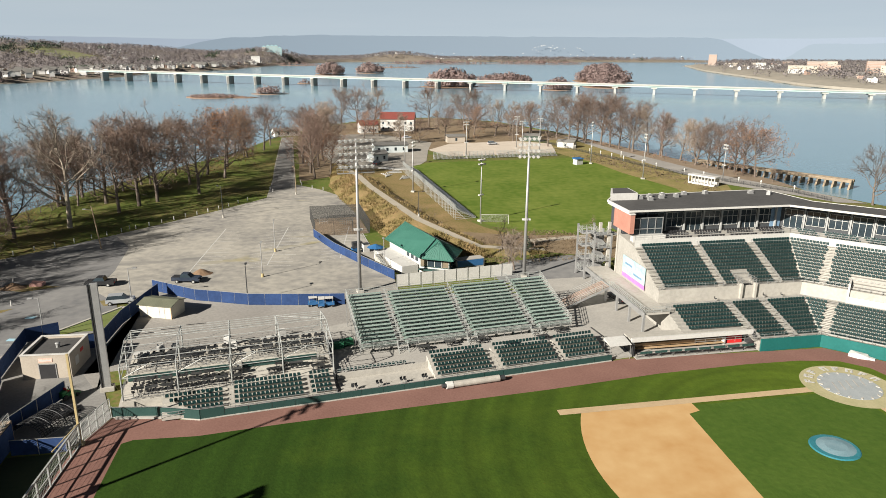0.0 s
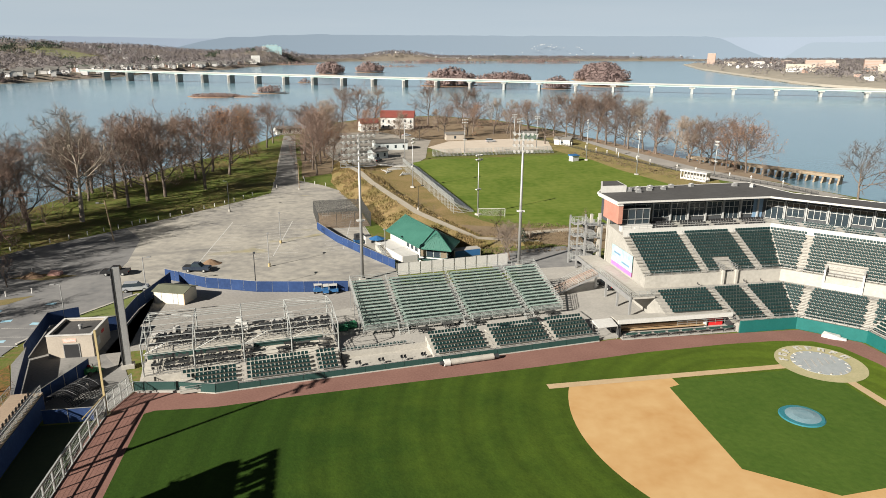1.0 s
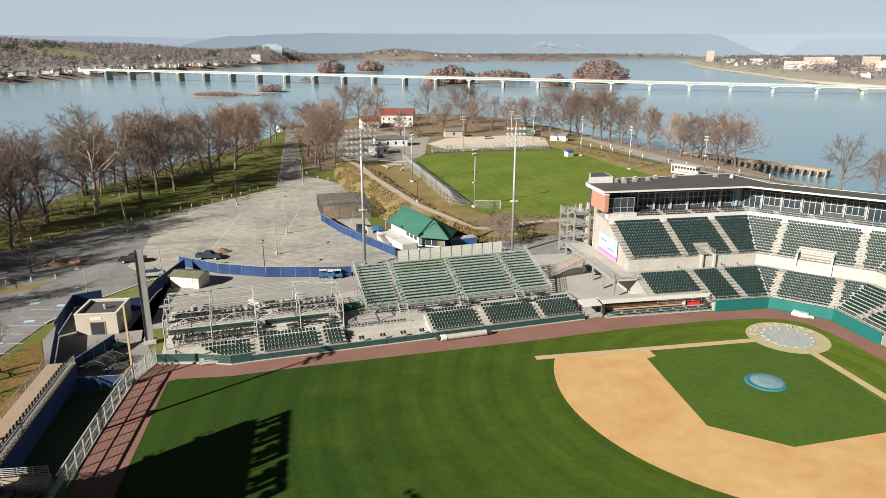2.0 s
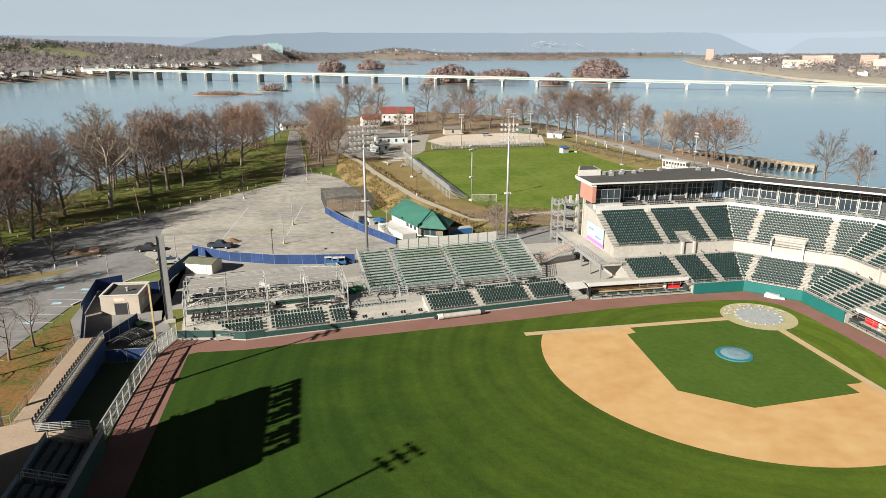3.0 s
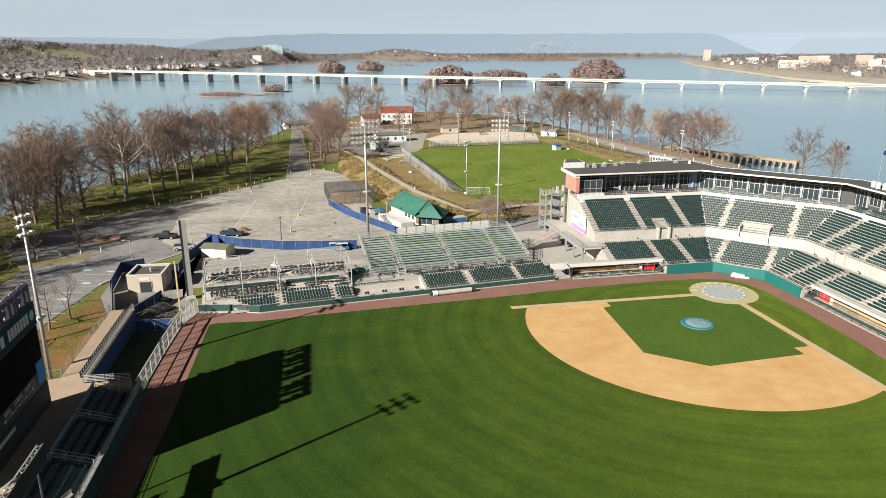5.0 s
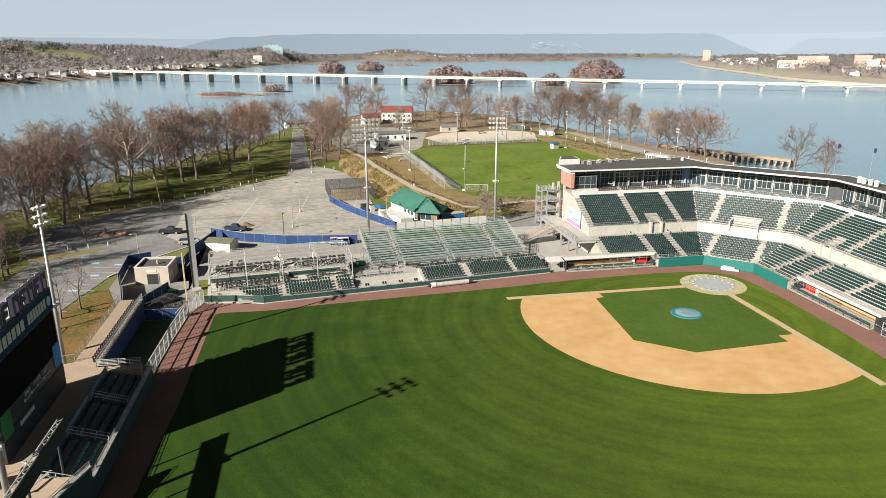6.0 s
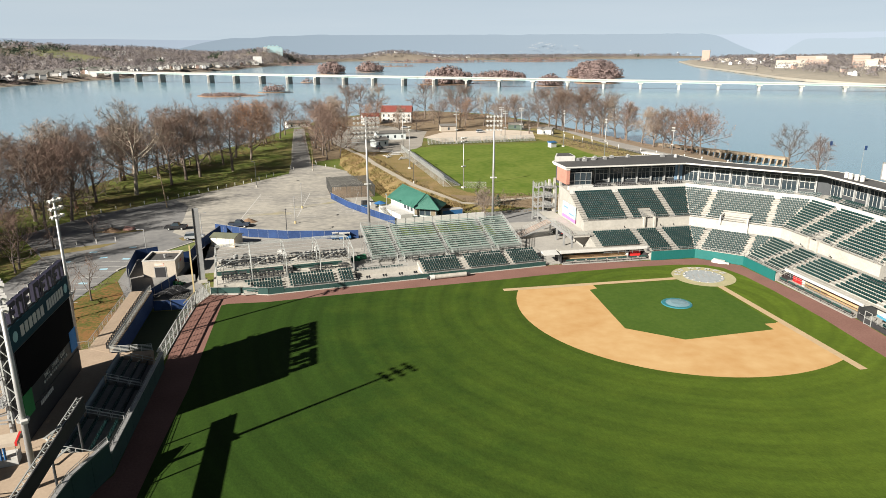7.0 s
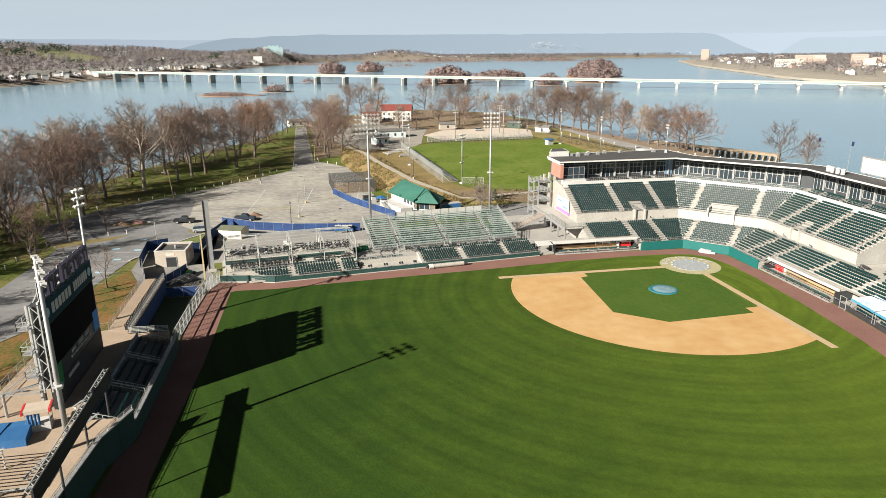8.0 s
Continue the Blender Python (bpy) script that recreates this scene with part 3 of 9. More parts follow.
ph = thing("roof_penthouse", at(-13.6, 46.0, 16.9), "white boxy rooftop penthouse with a dark hatch", "penthouse")
part("wall", Bag().prism([(-2.7, -0.6), (2.8, -0.6), (3.2, 4.6), (-0.4, 4.6)], 0.0, 1.3), WHITE, ph)
part("top", Bag().prism([(-2.2, -0.3), (2.5, -0.3), (2.8, 4.3), (-0.2, 4.3)], 1.3, 1.36), ROOFK, ph)
ac = thing("air_conditioner", at(-10, 46, 16.9), "small pale rooftop air-conditioning unit", "air conditioner", "rooftop units")
part("casing", Bag().box(-0.45, -0.35, 0.15, 0.45, 0.35, 0.65), STEEL, ac)
part("fan_guard", Bag().tube((0, 0, 0.65), (0, 0, 0.72), 0.28, n=12), WHITE, ac)
part("skid", Bag().box(-0.5, -0.4, 0, 0.5, 0.4, 0.15), STEEL, ac)
for x, y, r in ((-7.5, 47.2, 10), (-5.6, 46, 0), (-4.4, 48, 5), (-8.6, 44.6, 0), (-2.2, 46.6, 90), (0.5, 48.4, 0), (5.2, 48.6, 15), (14.5, 47.6, 0), (17.5, 46, 40), (41.2, 12, 90), (41.4, 10.4, 90), (41.2, 8.8, 90)):
    copy_thing(ac, at(x, y, 16.9, r))

# west end: brick bay, glazed corner room, columns
west = thing("stand_end_bay", at(0, 0), "salmon brick end bay with a glazed corner room", "building", "", "structure")
part("brick_panel", Bag().box(-16.35, 36.4, 12.7, -15.5, 43.2, 16.2), BRICK, west, "salmon brick panel")
part("white_band", Bag().box(-16.5, 36.3, 16.2, -15.5, 46.0, 16.42), WHITE, west)
gl = part("corner_glazing", Bag().box(-15.4, 37.5, 12.3, -9.5, 40.6, 15.3), GLASS, west, "dark corner glazing")
b = Bag()
for x in (-15.4, -13.9, -12.4, -10.9, -9.5):
    b.box(x - 0.04, 37.38, 12.2, x + 0.04, 37.5, 15.4)
for z in (12.3, 13.3, 15.3):
    b.box(-15.4, 37.36, z - 0.06, -9.4, 37.5, z + 0.06)
part("mullions", b, STEEL, gl)
part("apron", Bag().box(-15.6, 36.2, 11.0, -9.3, 37.35, 12.3), WHITE, west)
for x, y in ((-16.0, 41.3), (-16.0, 45.5), (-16.0, 49.6)):
    part("column", Bag().box(x - 0.25, y - 0.25, 0, x + 0.25, y + 0.25, 12.7 if y < 46 else 11.6), CONC, west)
b = Bag()
for k, y in enumerate((37.9, 38.7, 39.5)):
    b.box(-13, 34.6 + k * 0.7, 11.2, -9.5, 35.2 + k * 0.7, 11.5 + k * 0.3)
part("terrace_steps", b, WHITE, west)

# steel stair tower
tower = thing("stair_tower", at(-19.1, 44.9, 0, 0), "galvanised steel fire-stair tower with railed landings", "stair tower")
for x, y in ((0, 0), (0, 4), (0, 8.5), (3.4, 0), (3.4, 4), (3.4, 8.5)):
    part("post", Bag().box(x - 0.16, y - 0.16, 0, x + 0.16, y + 0.16, 10.6), STEEL, tower)
for k in range(4):
    z = 2.6 * (k + 1)
    part("landing", Bag().box(0, 0, z - 0.12, 3.4, 2.2, z), STEEL, tower)
    part("landing", Bag().box(0, 6.3, z - 1.42, 3.4, 8.5, z - 1.3), STEEL, tower)
    b = Bag()
    for j in range(9):
        f = j / 9
        part("tread", Bag().box(0.2, 2.2 + f * 4.1, z - f * 1.27 - 0.2, 1.6, 2.7 + f * 4.1, z - f * 1.27 - 0.1), STEEL, tower)
        part("tread", Bag().box(1.8, 6.3 - f * 4.1 - 0.5, z - 1.32 - f * 1.26 - 0.2, 3.2, 6.3 - f * 4.1, z - 1.32 - f * 1.26 - 0.1), STEEL, tower)
    for x in (0.15, 1.65):
        part("stringer", Bag().beam((x, 2.2, z - 0.1), (x, 6.4, z - 1.37), 0.08, 0.3), STEEL, tower)
    for x in (1.75, 3.25):
        part("stringer", Bag().beam((x, 6.3, z - 1.42), (x, 2.2, z - 2.65), 0.08, 0.3), STEEL, tower)
    b = Bag()
    rail(b, [(0.1, 2.2, z), (0.1, 0.1, z), (3.3, 0.1, z), (3.3, 2.2, z)], 1.1, 4, 0.9, 0.025)
    rail(b, [(0.1, 6.3, z - 1.3), (0.1, 8.4, z - 1.3), (3.3, 8.4, z - 1.3), (3.3, 6.3, z - 1.3)], 1.1, 4, 0.9, 0.025)
    b.beam((0.15, 2.2, z + 0.9), (0.15, 6.4, z - 0.4), 0.06)
    b.beam((3.25, 6.3, z - 0.4), (3.25, 2.2, z - 1.65), 0.06)
    part("railing", b, ALU, tower)
part("gangway", Bag().box(3.4, 0.2, 10.2, 4.6, 2.2, 10.4), STEEL, tower)

# walkway at cross-aisle level along the stand's west end, with its stair
STAIRB = mat("weathered_stair_brick", (0.24, 0.17, 0.14), (0.36, 0.29, 0.24), rough=0.85, size=0.5, rnd=0.15)
wk = thing("walkway", at(0, 0), "raised concrete walkway on steel columns with railings", "walkway", "", "structure")
part("deck", Bag().prism([(-20.6, 20.2), (-16.25, 20.2), (-16.25, 44.8), (-20.6, 44.8)], 3.85, 4.15), CONC, wk)
part("deck_edge", Bag().box(-20.8, 20.0, 3.5, -20.6, 44.8, 4.3), STEEL, wk)
for y in (21.5, 26.5, 31.5, 36.2, 41.5):
    part("column", Bag().box(-20.2, y - 0.18, 0, -19.84, y + 0.18, 3.85), STEEL, wk)
part("railing", rail(Bag(), [(-20.6, 33.2, 4.15), (-20.6, 20.2, 4.15), (-16.3, 20.2, 4.15)], 1.05, 4, 1.6, 0.025), ALU, wk)
for k in range(20):
    part("tread", Bag().box(-20.8 - 0.45 * (k + 1), 33.4, 4.0 - 0.19 * k, -20.8 - 0.45 * k + 0.02, 36.6, 4.08 - 0.19 * k), STAIRB, wk)
b = Bag()
b.beam((-20.8, 33.3, 3.9), (-30, 33.3, 0.1), 0.12, 0.35)
b.beam((-20.8, 36.7, 3.9), (-30, 36.7, 0.1), 0.12, 0.35)
part("stringer", b, STEEL, wk)
part("railing", rail(Bag(), [(-20.8, 33.3, 4.1), (-29.9, 33.3, 0.3)], 1.0, 3, 1.5, 0.025), ALU, wk)
part("railing", rail(Bag(), [(-20.8, 36.7, 4.1), (-29.9, 36.7, 0.3)], 1.0, 3, 1.5, 0.025), ALU, wk)
bn = thing("banner", at(-16.45, 29, 4.6), "printed banner, pale blue above a magenta strip", "banner")
part("panel", Bag().box(-0.08, 0, 0.9, 0, 8.6, 4.0), mat("pale_blue_print", (0.2, 0.42, 0.46), (0.45, 0.55, 0.55), size=1.2, rough=0.5), bn)
part("strip", Bag().box(-0.1, 0, 0.1, -0.004, 8.6, 0.9), mat("magenta_print", (0.72, 0.12, 0.4), (0.6, 0.2, 0.45), size=0.8, rough=0.5), bn)
for k, (y0, y1, z) in enumerate(((1.0, 4.2, 1.5), (1.0, 3.4, 2.1), (4.8, 7.6, 2.6), (5.2, 7.2, 3.2))):
    part("print_bar", Bag().box(-0.1, y0, z, -0.085, y1, z + 0.35), WHITE if k % 2 else BLUEW, bn)


# dugouts
def dugout(m, flip):
    """Local x along the field edge, y away from the field; flip puts the home end at the far end of x."""
    t = thing("dugout", m, "sunken dugout with pale roof edge, wooden benches and dark back wall", "dugout", "dugouts")
    L = 19.9

    def box(x0, y0, z0, x1, y1, z1, bag=None):
        bag = bag or Bag()
        return bag.box(L - x1, y0, z0, L - x0, y1, z1) if flip else bag.box(x0, y0, z0, x1, y1, z1)
    part("roof", box(0, 2.5, 2.08, L, 5.25, 2.3), CONC, t)
    part("roof_edge", box(-0.15, 2.2, 2.05, L + 0.15, 2.5, 2.72 if flip else 2.55), WHITE, t, "pale roof edge")
    part("back_wall", box(0, 5.0, 0, L, 5.2, 2.08), GREENP, t)
    part("end_wall", box(-0.2, 1.6, 0, 0.05, 5.2, 2.08), DARKST, t)
    part("end_wall", box(L - 0.05, 1.6, 0, L + 0.2, 5.2, 2.08), DARKST, t)
    part("floor", box(0, 0.6, 0.02, L, 5.0, 0.09), CONCD, t)
    for k in range(2):
        b = box(4.2, 3.0 + k * 1.1, 0.5 + k * 0.35, L - 1.0, 3.5 + k * 1.1, 0.58 + k * 0.35)
        box(4.2, 3.55 + k * 1.1, 0.7 + k * 0.35, L - 1.0, 3.62 + k * 1.1, 1.15 + k * 0.35, b)
        part("bench", b, WOOD, t, "tan wooden bench")
    part("rack", box(0.7, 3.6, 0.1, 3.2, 4.2, 1.4), REDP, t, "red equipment rack")
    for i in range(5):
        for j in range(2):
            part("cubby", box(0.8 + i * 0.46, 3.55, 1.42 + j * 0.3, 1.16 + i * 0.46, 4.1, 1.7 + j * 0.3), WOOD, t)
    part("cooler", Bag().tube(((L - 3.9) if flip else 3.9, 3.6, 0.1), ((L - 3.9) if flip else 3.9, 3.6, 1.3), 0.35, n=10), WHITE, t)
    part("railing", rail(Bag(), [(0.2, 0.9, 0), (L - 0.2, 0.9, 0)], 1.0, 3, 2.0, 0.03), DARKST, t)
    for k in range(8):
        part("rail_pad", box(0.5 + k * 2.4, 0.84, 0.75, 2.4 + k * 2.4, 0.98, 1.05), GREENP, t)
    return t


dugout(at(-25.2, 12.2, 0.0), True)
dugout(at(12.2, -5.3, 0.0, -90), False)
tent = thing("canopy", at(-27.6, 14.0), "small white flat canopy on steel legs", "canopy")
part("cover", Bag().prism([(-1.7, -0.9), (1.7, -0.7), (1.7, 2.0), (-1.7, 1.8)], 2.25, [2.3, 2.3, 2.6, 2.6]), WHITE, tent)
for x, y in ((-1.6, -0.7), (1.6, -0.6), (1.6, 1.8), (-1.6, 1.6)):
    part("leg", Bag().tube((x, y, 0), (x, y, 2.26), 0.04), STEEL, tent)

# ---- third-base side: concourse, bleachers, picnic terraces, seat blocks ----
def slab(name, poly, z0, z1, material, label, category):
    return setting(name, Bag().prism(poly, z0, z1), material, label, category)


slab("concourse", [S2(17.6, 0.4), S2(62, 0.4), (-16.3, 17.6), (-16.3, 50), (-32, 50), S2(57, 25), S2(22, 25), S2(-10, 18), S2(-10, 3), S2(0, 0.4)], -0.3, 0.25, CONCD, "grey concrete concourse behind the seats", "concourse")
slab("walk_slab", [S2(17.6, 5.6), S2(60, 5.6), S2(60, 11.4), S2(17.6, 11.4)], 0.2, 0.75, CONCD, "pale grey concrete walk between seats and bleachers", "walkway")
slab("service_yard", [S2(-16, 17.5), S2(22, 17.2), S2(22, 25.05), S2(56.5, 25.05), (-36, 46), (-57, 43.8), (-67, 43.0), (-84, 45.7), (-102.2, 55), (-104, 38), (-103, 28), (-101, 16)], -0.25, 0.02, ASPH, "worn grey paving of the service yard", "yard")
# paving takes the road's dark grey, partly to hold this corner's shade
sheet("paving_west", [(-117, 36), (-104, 39), (-100, 16), (-97.2, 8.4), (-99.5, 2.7), (-110, 3), (-116.5, 20)], 0.0, bpy.data.materials["asphalt_and_shade_grey"], "dark grey paving beside the shed, with shade in its colour", "paving")

# padded fence along the foul ground
fence = thing("foul_fence", at(0, 0), "low dark green padded fence with a steel top rail", "fence")
pts = [(-97, 8.4), (-91.6, 7.6), (-86.2, 6.0)] + [S2(k * 2.88, 0) for k in range(1, 21)]
for k, (p, q) in enumerate(zip(pts, pts[1:])):
    d = Vector(q) - Vector(p)
    m = Matrix(((d.x, -d.y, 0, p[0]), (d.y, d.x, 0, p[1]), (0, 0, 1, 0), (0, 0, 0, 1)))
    L = d.length
    m = at(p[0], p[1], 0, math.degrees(math.atan2(d.y, d.x)))
    hh = 1.35 if k < 3 else 0.95
    part("pad", Bag(m).box(0.03, -0.08, 0.06, L - 0.03, 0.1, hh), GREENP, fence)
    part("kerb", Bag(m).box(0, -0.14, 0, L, -0.08, 0.16), CONC, fence)
    part("top_rail", Bag(m).box(0, -0.03, hh + 0.08, L, 0.03, hh + 0.14), STEEL, fence)
    part("post", Bag(m).box(-0.04, 0.1, 0, 0.04, 0.18, hh + 0.14), STEEL, fence)

# seats in the front blocks, each seat an object
sb = Bag()
seat(sb, 0, 0, 0, 1, 0, 0, -1)
seat_mesh = sb.mesh("seat", SEATG)
ped_mesh = Bag().box(-0.03, -0.05, 0, 0.03, 0.0, 0.42).mesh("pedestal", DARKST)


def seat_block(s0, s1, rows, t0, z0, dz, single=True, cut=0.0, label="block of dark green tip-up seats on concrete steps"):
    t = thing("seat_block", FS @ at(s0, t0, 0), label, "stadium seats", "front seat blocks")
    L = s1 - s0
    for r in range(rows):
        y = r * 0.85
        z = z0 + r * dz
        part("step", Bag().box(-0.3, y - 0.45, 0.2, L + 0.3, y + 0.4, z), CONC, t)
        n = int(L / 0.54)
        first = int(cut * (rows - 1 - r) / 0.54)
        if single:
            for k in range(first, n):
                o = part("seat", seat_mesh, None, t)
                o.location = (0.25 + k * 0.54, y + 0.12, z)
        else:
            b = Bag()
            for k in range(first, n):
                seat(b, 0.25 + k * 0.54, y + 0.12, z, 1, 0, 0, -1)
            part("seat_row", b, SEATG, t)
    b = rail(Bag(), [(-0.3, -0.5, z0), (L + 0.3, -0.5, z0)], 0.7, 2, 2.0, 0.025)
    part("railing", b, STEEL, t)
    return t


seat_block(-4.2, 3.3, 4, 1.1, 0.55, 0.25, cut=1.0)
seat_block(4.2, 13.0, 5, 1.1, 0.55, 0.25)
seat_block(13.9, 16.8, 5, 1.1, 0.55, 0.25)
seat_block(31.0, 39.4, 6, 1.1, 0.6, 0.26)
seat_block(40.7, 49.6, 6, 1.1, 0.6, 0.26)
seat_block(50.6, 57.2, 6, 1.1, 0.6, 0.26)
for s in (3.75, 13.45, 40.05, 50.1):
    st = thing("aisle_stair", FS @ at(s, 0.7, 0), "short concrete aisle stair between seat blocks", "stairs", "aisle stairs")
    for k in range(5):
        part("step", Bag().box(-0.4, k * 0.85, 0.2, 0.4, (k + 1) * 0.85, 0.6 + k * 0.26), CONC, st)
# drinks rail with a row of stools in the gap between the blocks
seat_block(18.0, 28.2, 1, 5.5, 0.85, 0.2, label="single row of dark seats at a drinks rail")
pit = thing("terrace_pit", FS @ at(17.7, 0.6, 0), "sunken sandy concrete terrace with stools behind the fence", "terrace", "", "structure")
part("pit_floor", Bag().box(0, 0, 0.2, 13, 4.2, 0.42), CONC, pit)
part("pit_wall", Bag().box(0, 4.2, 0.2, 13, 4.5, 1.3), CONC, pit)
part("railing", rail(Bag(), [(0, 4.35, 1.3), (10.8, 4.35, 1.3)], 0.6, 2, 1.2, 0.025), ALU, pit)
stool = thing("stool", FS @ at(19.2, 1.2, 0.42), "dark swivel stool on a post", "stool", "stools behind the fence")
part("stool_seat", Bag().tube((0, 0, 0.55), (0, 0, 0.62), 0.22, n=10), DARKST, stool)
part("stool_back", Bag().box(-0.2, 0.16, 0.62, 0.2, 0.2, 0.95), DARKST, stool)
part("stool_post", Bag().tube((0, 0, 0), (0, 0, 0.55), 0.05), STEEL, stool)
for s in (19.7, 22.6, 23.1, 25.9, 26.4, 29.0, 29.4):
    copy_thing(stool, FS @ at(s, 1.25, 0.42, 20))

# aluminium bleachers
BT, BD, BR = 11.4, 12.3, 15
bl = thing("bleachers", FS @ at(22.3, BT, 0.6), "long aluminium bleachers with four sections of planks and railed aisles", "bleachers")
BL = 34.6
AIS = (6.2, 17.2, 28.0)
spans = [(0.0, AIS[0] - 0.6), (AIS[0] + 0.6, AIS[1] - 0.6), (AIS[1] + 0.6, AIS[2] - 0.6), (AIS[2] + 0.6, BL)]
for r in range(BR):
    y = r * BD / BR
    z = 0.85 + r * 0.28
    for a, c in spans:
        part("bench_plank", Bag().box(a, y, z + 0.38, c, y + 0.4, z + 0.46), BENCHM, bl)
        part("foot_plank", Bag().box(a, y + 0.36, z - 0.03, c, y + 0.82, z + 0.02), BENCHM, bl)
    # riser colour is the plank's with a little shade put in
    part("riser", Bag().box(0, y + 0.74, z - 0.3, BL, y + 0.77, z - 0.02), mat("shaded_riser", (0.31, 0.345, 0.32), (0.26, 0.29, 0.275), size=2, rough=0.6) if r == 0 else bpy.data.materials["shaded_riser"], bl)
    for xa in AIS:
        part("aisle_step", Bag().box(xa - 0.55, y, z - 0.03, xa + 0.55, y + 0.82, z + 0.03), ALU, bl)
for k in range(13):
    x = k * BL / 12
    b = Bag()
    b.beam((x, 0.2, 0.6), (x, BD, 0.85 + BR * 0.28 - 0.3), 0.12, 0.22)
    for y in (0.4, 4.4, 8.4, 12.1):
        b.beam((x, y, -0.4), (x, y, 0.6 + y * 0.33), 0.1)
    b.beam((x, 12.1, 0), (x, 8.4, 2.8), 0.07)
    part("frame", b, STEEL, bl)
zt = 0.85 + BR * 0.28
part("back_railing", rail(Bag(), [(0, BD + 0.1, zt - 0.3), (BL, BD + 0.1, zt - 0.3)], 1.2, 4, 2.2, 0.025), ALU, bl)
for x in (0, BL):
    part("side_railing", rail(Bag(), [(x, 0, 0.9), (x, BD + 0.1, zt - 0.2)], 1.25, 4, 1.6, 0.03), ALU, bl)
for a, c in spans:
    b = rail(Bag(), [(a, -0.15, 0.75), (c, -0.15, 0.75)], 1.0, 2, 2.0, 0.03)
    n = int((c - a) / 0.16)
    for k in range(n):
        b.box(a + k * 0.16, -0.17, 0.75, a + k * 0.16 + 0.025, -0.14, 1.75)
    part("front_railing", b, ALU, bl)
for xa in AIS:
    b = Bag()
    for k in range(5):
        b.box(xa - 0.7, -1.6 + k * 0.3, -0.45 + k * 0.24, xa + 0.7, -1.25 + k * 0.3, -0.4 + k * 0.24)
    part("entry_steps", b, ALU, bl)
    for e in (-0.75, 0.75):
        part("entry_rail", rail(Bag(), [(xa + e, -1.6, -0.4), (xa + e, -0.1, 0.8)], 0.95, 2, 0.8, 0.025), ALU, bl)
    b = Bag()
    for k in range(4):
        y0 = 0.8 + k * 3.0
        z0 = 0.85 + y0 / BD * BR * 0.28
        rail(b, [(xa, y0, z0), (xa, y0 + 2.0, z0 + 0.68)], 0.9, 1, 2.0, 0.03)
    part("aisle_rail", b, ALU, bl)

# picnic terraces under a bare tent frame
TERC = mat("terrace_concrete", (0.45, 0.425, 0.375), (0.35, 0.33, 0.29), rough=0.85, size=3, fine=0.4, spec=0.2, bump=0.05)
lowt = slab("terrace_lower", [S2(-9.3, 4.7), S2(17.5, 4.7), S2(17.5, 10.2), S2(-9.3, 10.2)], 0.1, 1.35, TERC, "pale concrete lower picnic terrace", "terrace")
upt = slab("terrace_upper", [S2(-9.3, 10.2), S2(17.5, 10.2), S2(17.5, 17.2), S2(-9.3, 17.2)], 0.1, 2.45, TERC, "pale concrete upper picnic terrace", "terrace")
for a, c in ((-9.2, 3.6), (5.4, 15.6)):
    part("terrace_band", Bag(FS).box(a, 10.12, 1.5, c, 10.2, 2.3), GREENP, upt, "dark green band on the terrace edge")
for sx in (4.5, 16.5):
    st = thing("terrace_stair", FS @ at(sx, 8.6, 1.35), "short concrete stair with rails up to the upper terrace", "stairs", "terrace stairs")
    for k in range(5):
        part("step", Bag().box(-0.8, k * 0.32, 0, 0.8, 1.6, 0.22 * (k + 1)), CONC, st)
    for e in (-0.85, 0.85):
        part("handrail", rail(Bag(), [(e, 0, 0), (e, 1.6, 1.1)], 0.95, 2, 0.8, 0.02), STEEL, st)
part("railing", rail(Bag(FS), [(-9.2, 10.25, 2.45), (3.6, 10.25, 2.45)], 0.95, 3, 1.5, 0.02), STEEL, upt)
part("railing", rail(Bag(FS), [(5.4, 10.25, 2.45), (15.6, 10.25, 2.45)], 0.95, 3, 1.5, 0.02), STEEL, upt)
part("railing", rail(Bag(FS), [(-9.2, 4.75, 1.35), (5, 4.75, 1.35)], 0.9, 3, 1.5, 0.02), STEEL, lowt)
part("railing", rail(Bag(FS), [(17.4, 4.8, 1.35), (17.4, 10.2, 1.35)], 0.9, 3, 1.5, 0.02), STEEL, lowt)
part("railing", rail(Bag(FS), [(17.4, 10.3, 2.45), (17.4, 17.1, 2.45), (-9.2, 17.1, 2.45), (-9.2, 4.8, 2.0)], 0.95, 3, 1.5, 0.02), STEEL, upt)
tentf = thing("tent_frame", FS @ at(-9.2, 4.8, 0), "bare galvanised tent frame over the picnic terraces, its canvas taken off", "tent frame")
TX = [0, 6.6, 13.2, 19.8, 26.5]
for k, x in enumerate(TX):
    for y, z0, h in ((0.2, 1.3, 6.0), (6.0, 2.4, 6.0), (12.2, 2.4, 6.0)):
        part("post", Bag().tube((x, y, z0), (x, y, h), 0.095, n=8), ALU, tentf)
    b = Bag()
    b.tube((x, 0.2, 6.0), (x, 6.2, 7.1), 0.05).tube((x, 6.2, 7.1), (x, 12.2, 6.0), 0.05).tube((x, 0.2, 6.0), (x, 12.2, 6.0), 0.05)
    for y in (2, 4, 8.2, 10.2):
        b.tube((x, y, 6.0), (x, y, 6.0 + (y if y < 6 else 12.4 - y) * 0.18), 0.03)
    b.tube((x, 2, 6.0), (x, 4, 6.7), 0.03).tube((x, 8.2, 6.75), (x, 10.2, 6.0), 0.03)
    part("truss", b, ALU, tentf)
for y, z in ((0.2, 6.0), (6.2, 7.1), (12.2, 6.0), (0.2, 4.4), (1.7, 6.28), (3.2, 6.55), (4.7, 6.83), (7.7, 6.83), (9.2, 6.55), (10.7, 6.28)):
    part("purlin", Bag().tube((0, y, z), (26.5, y, z), 0.05), ALU, tentf)
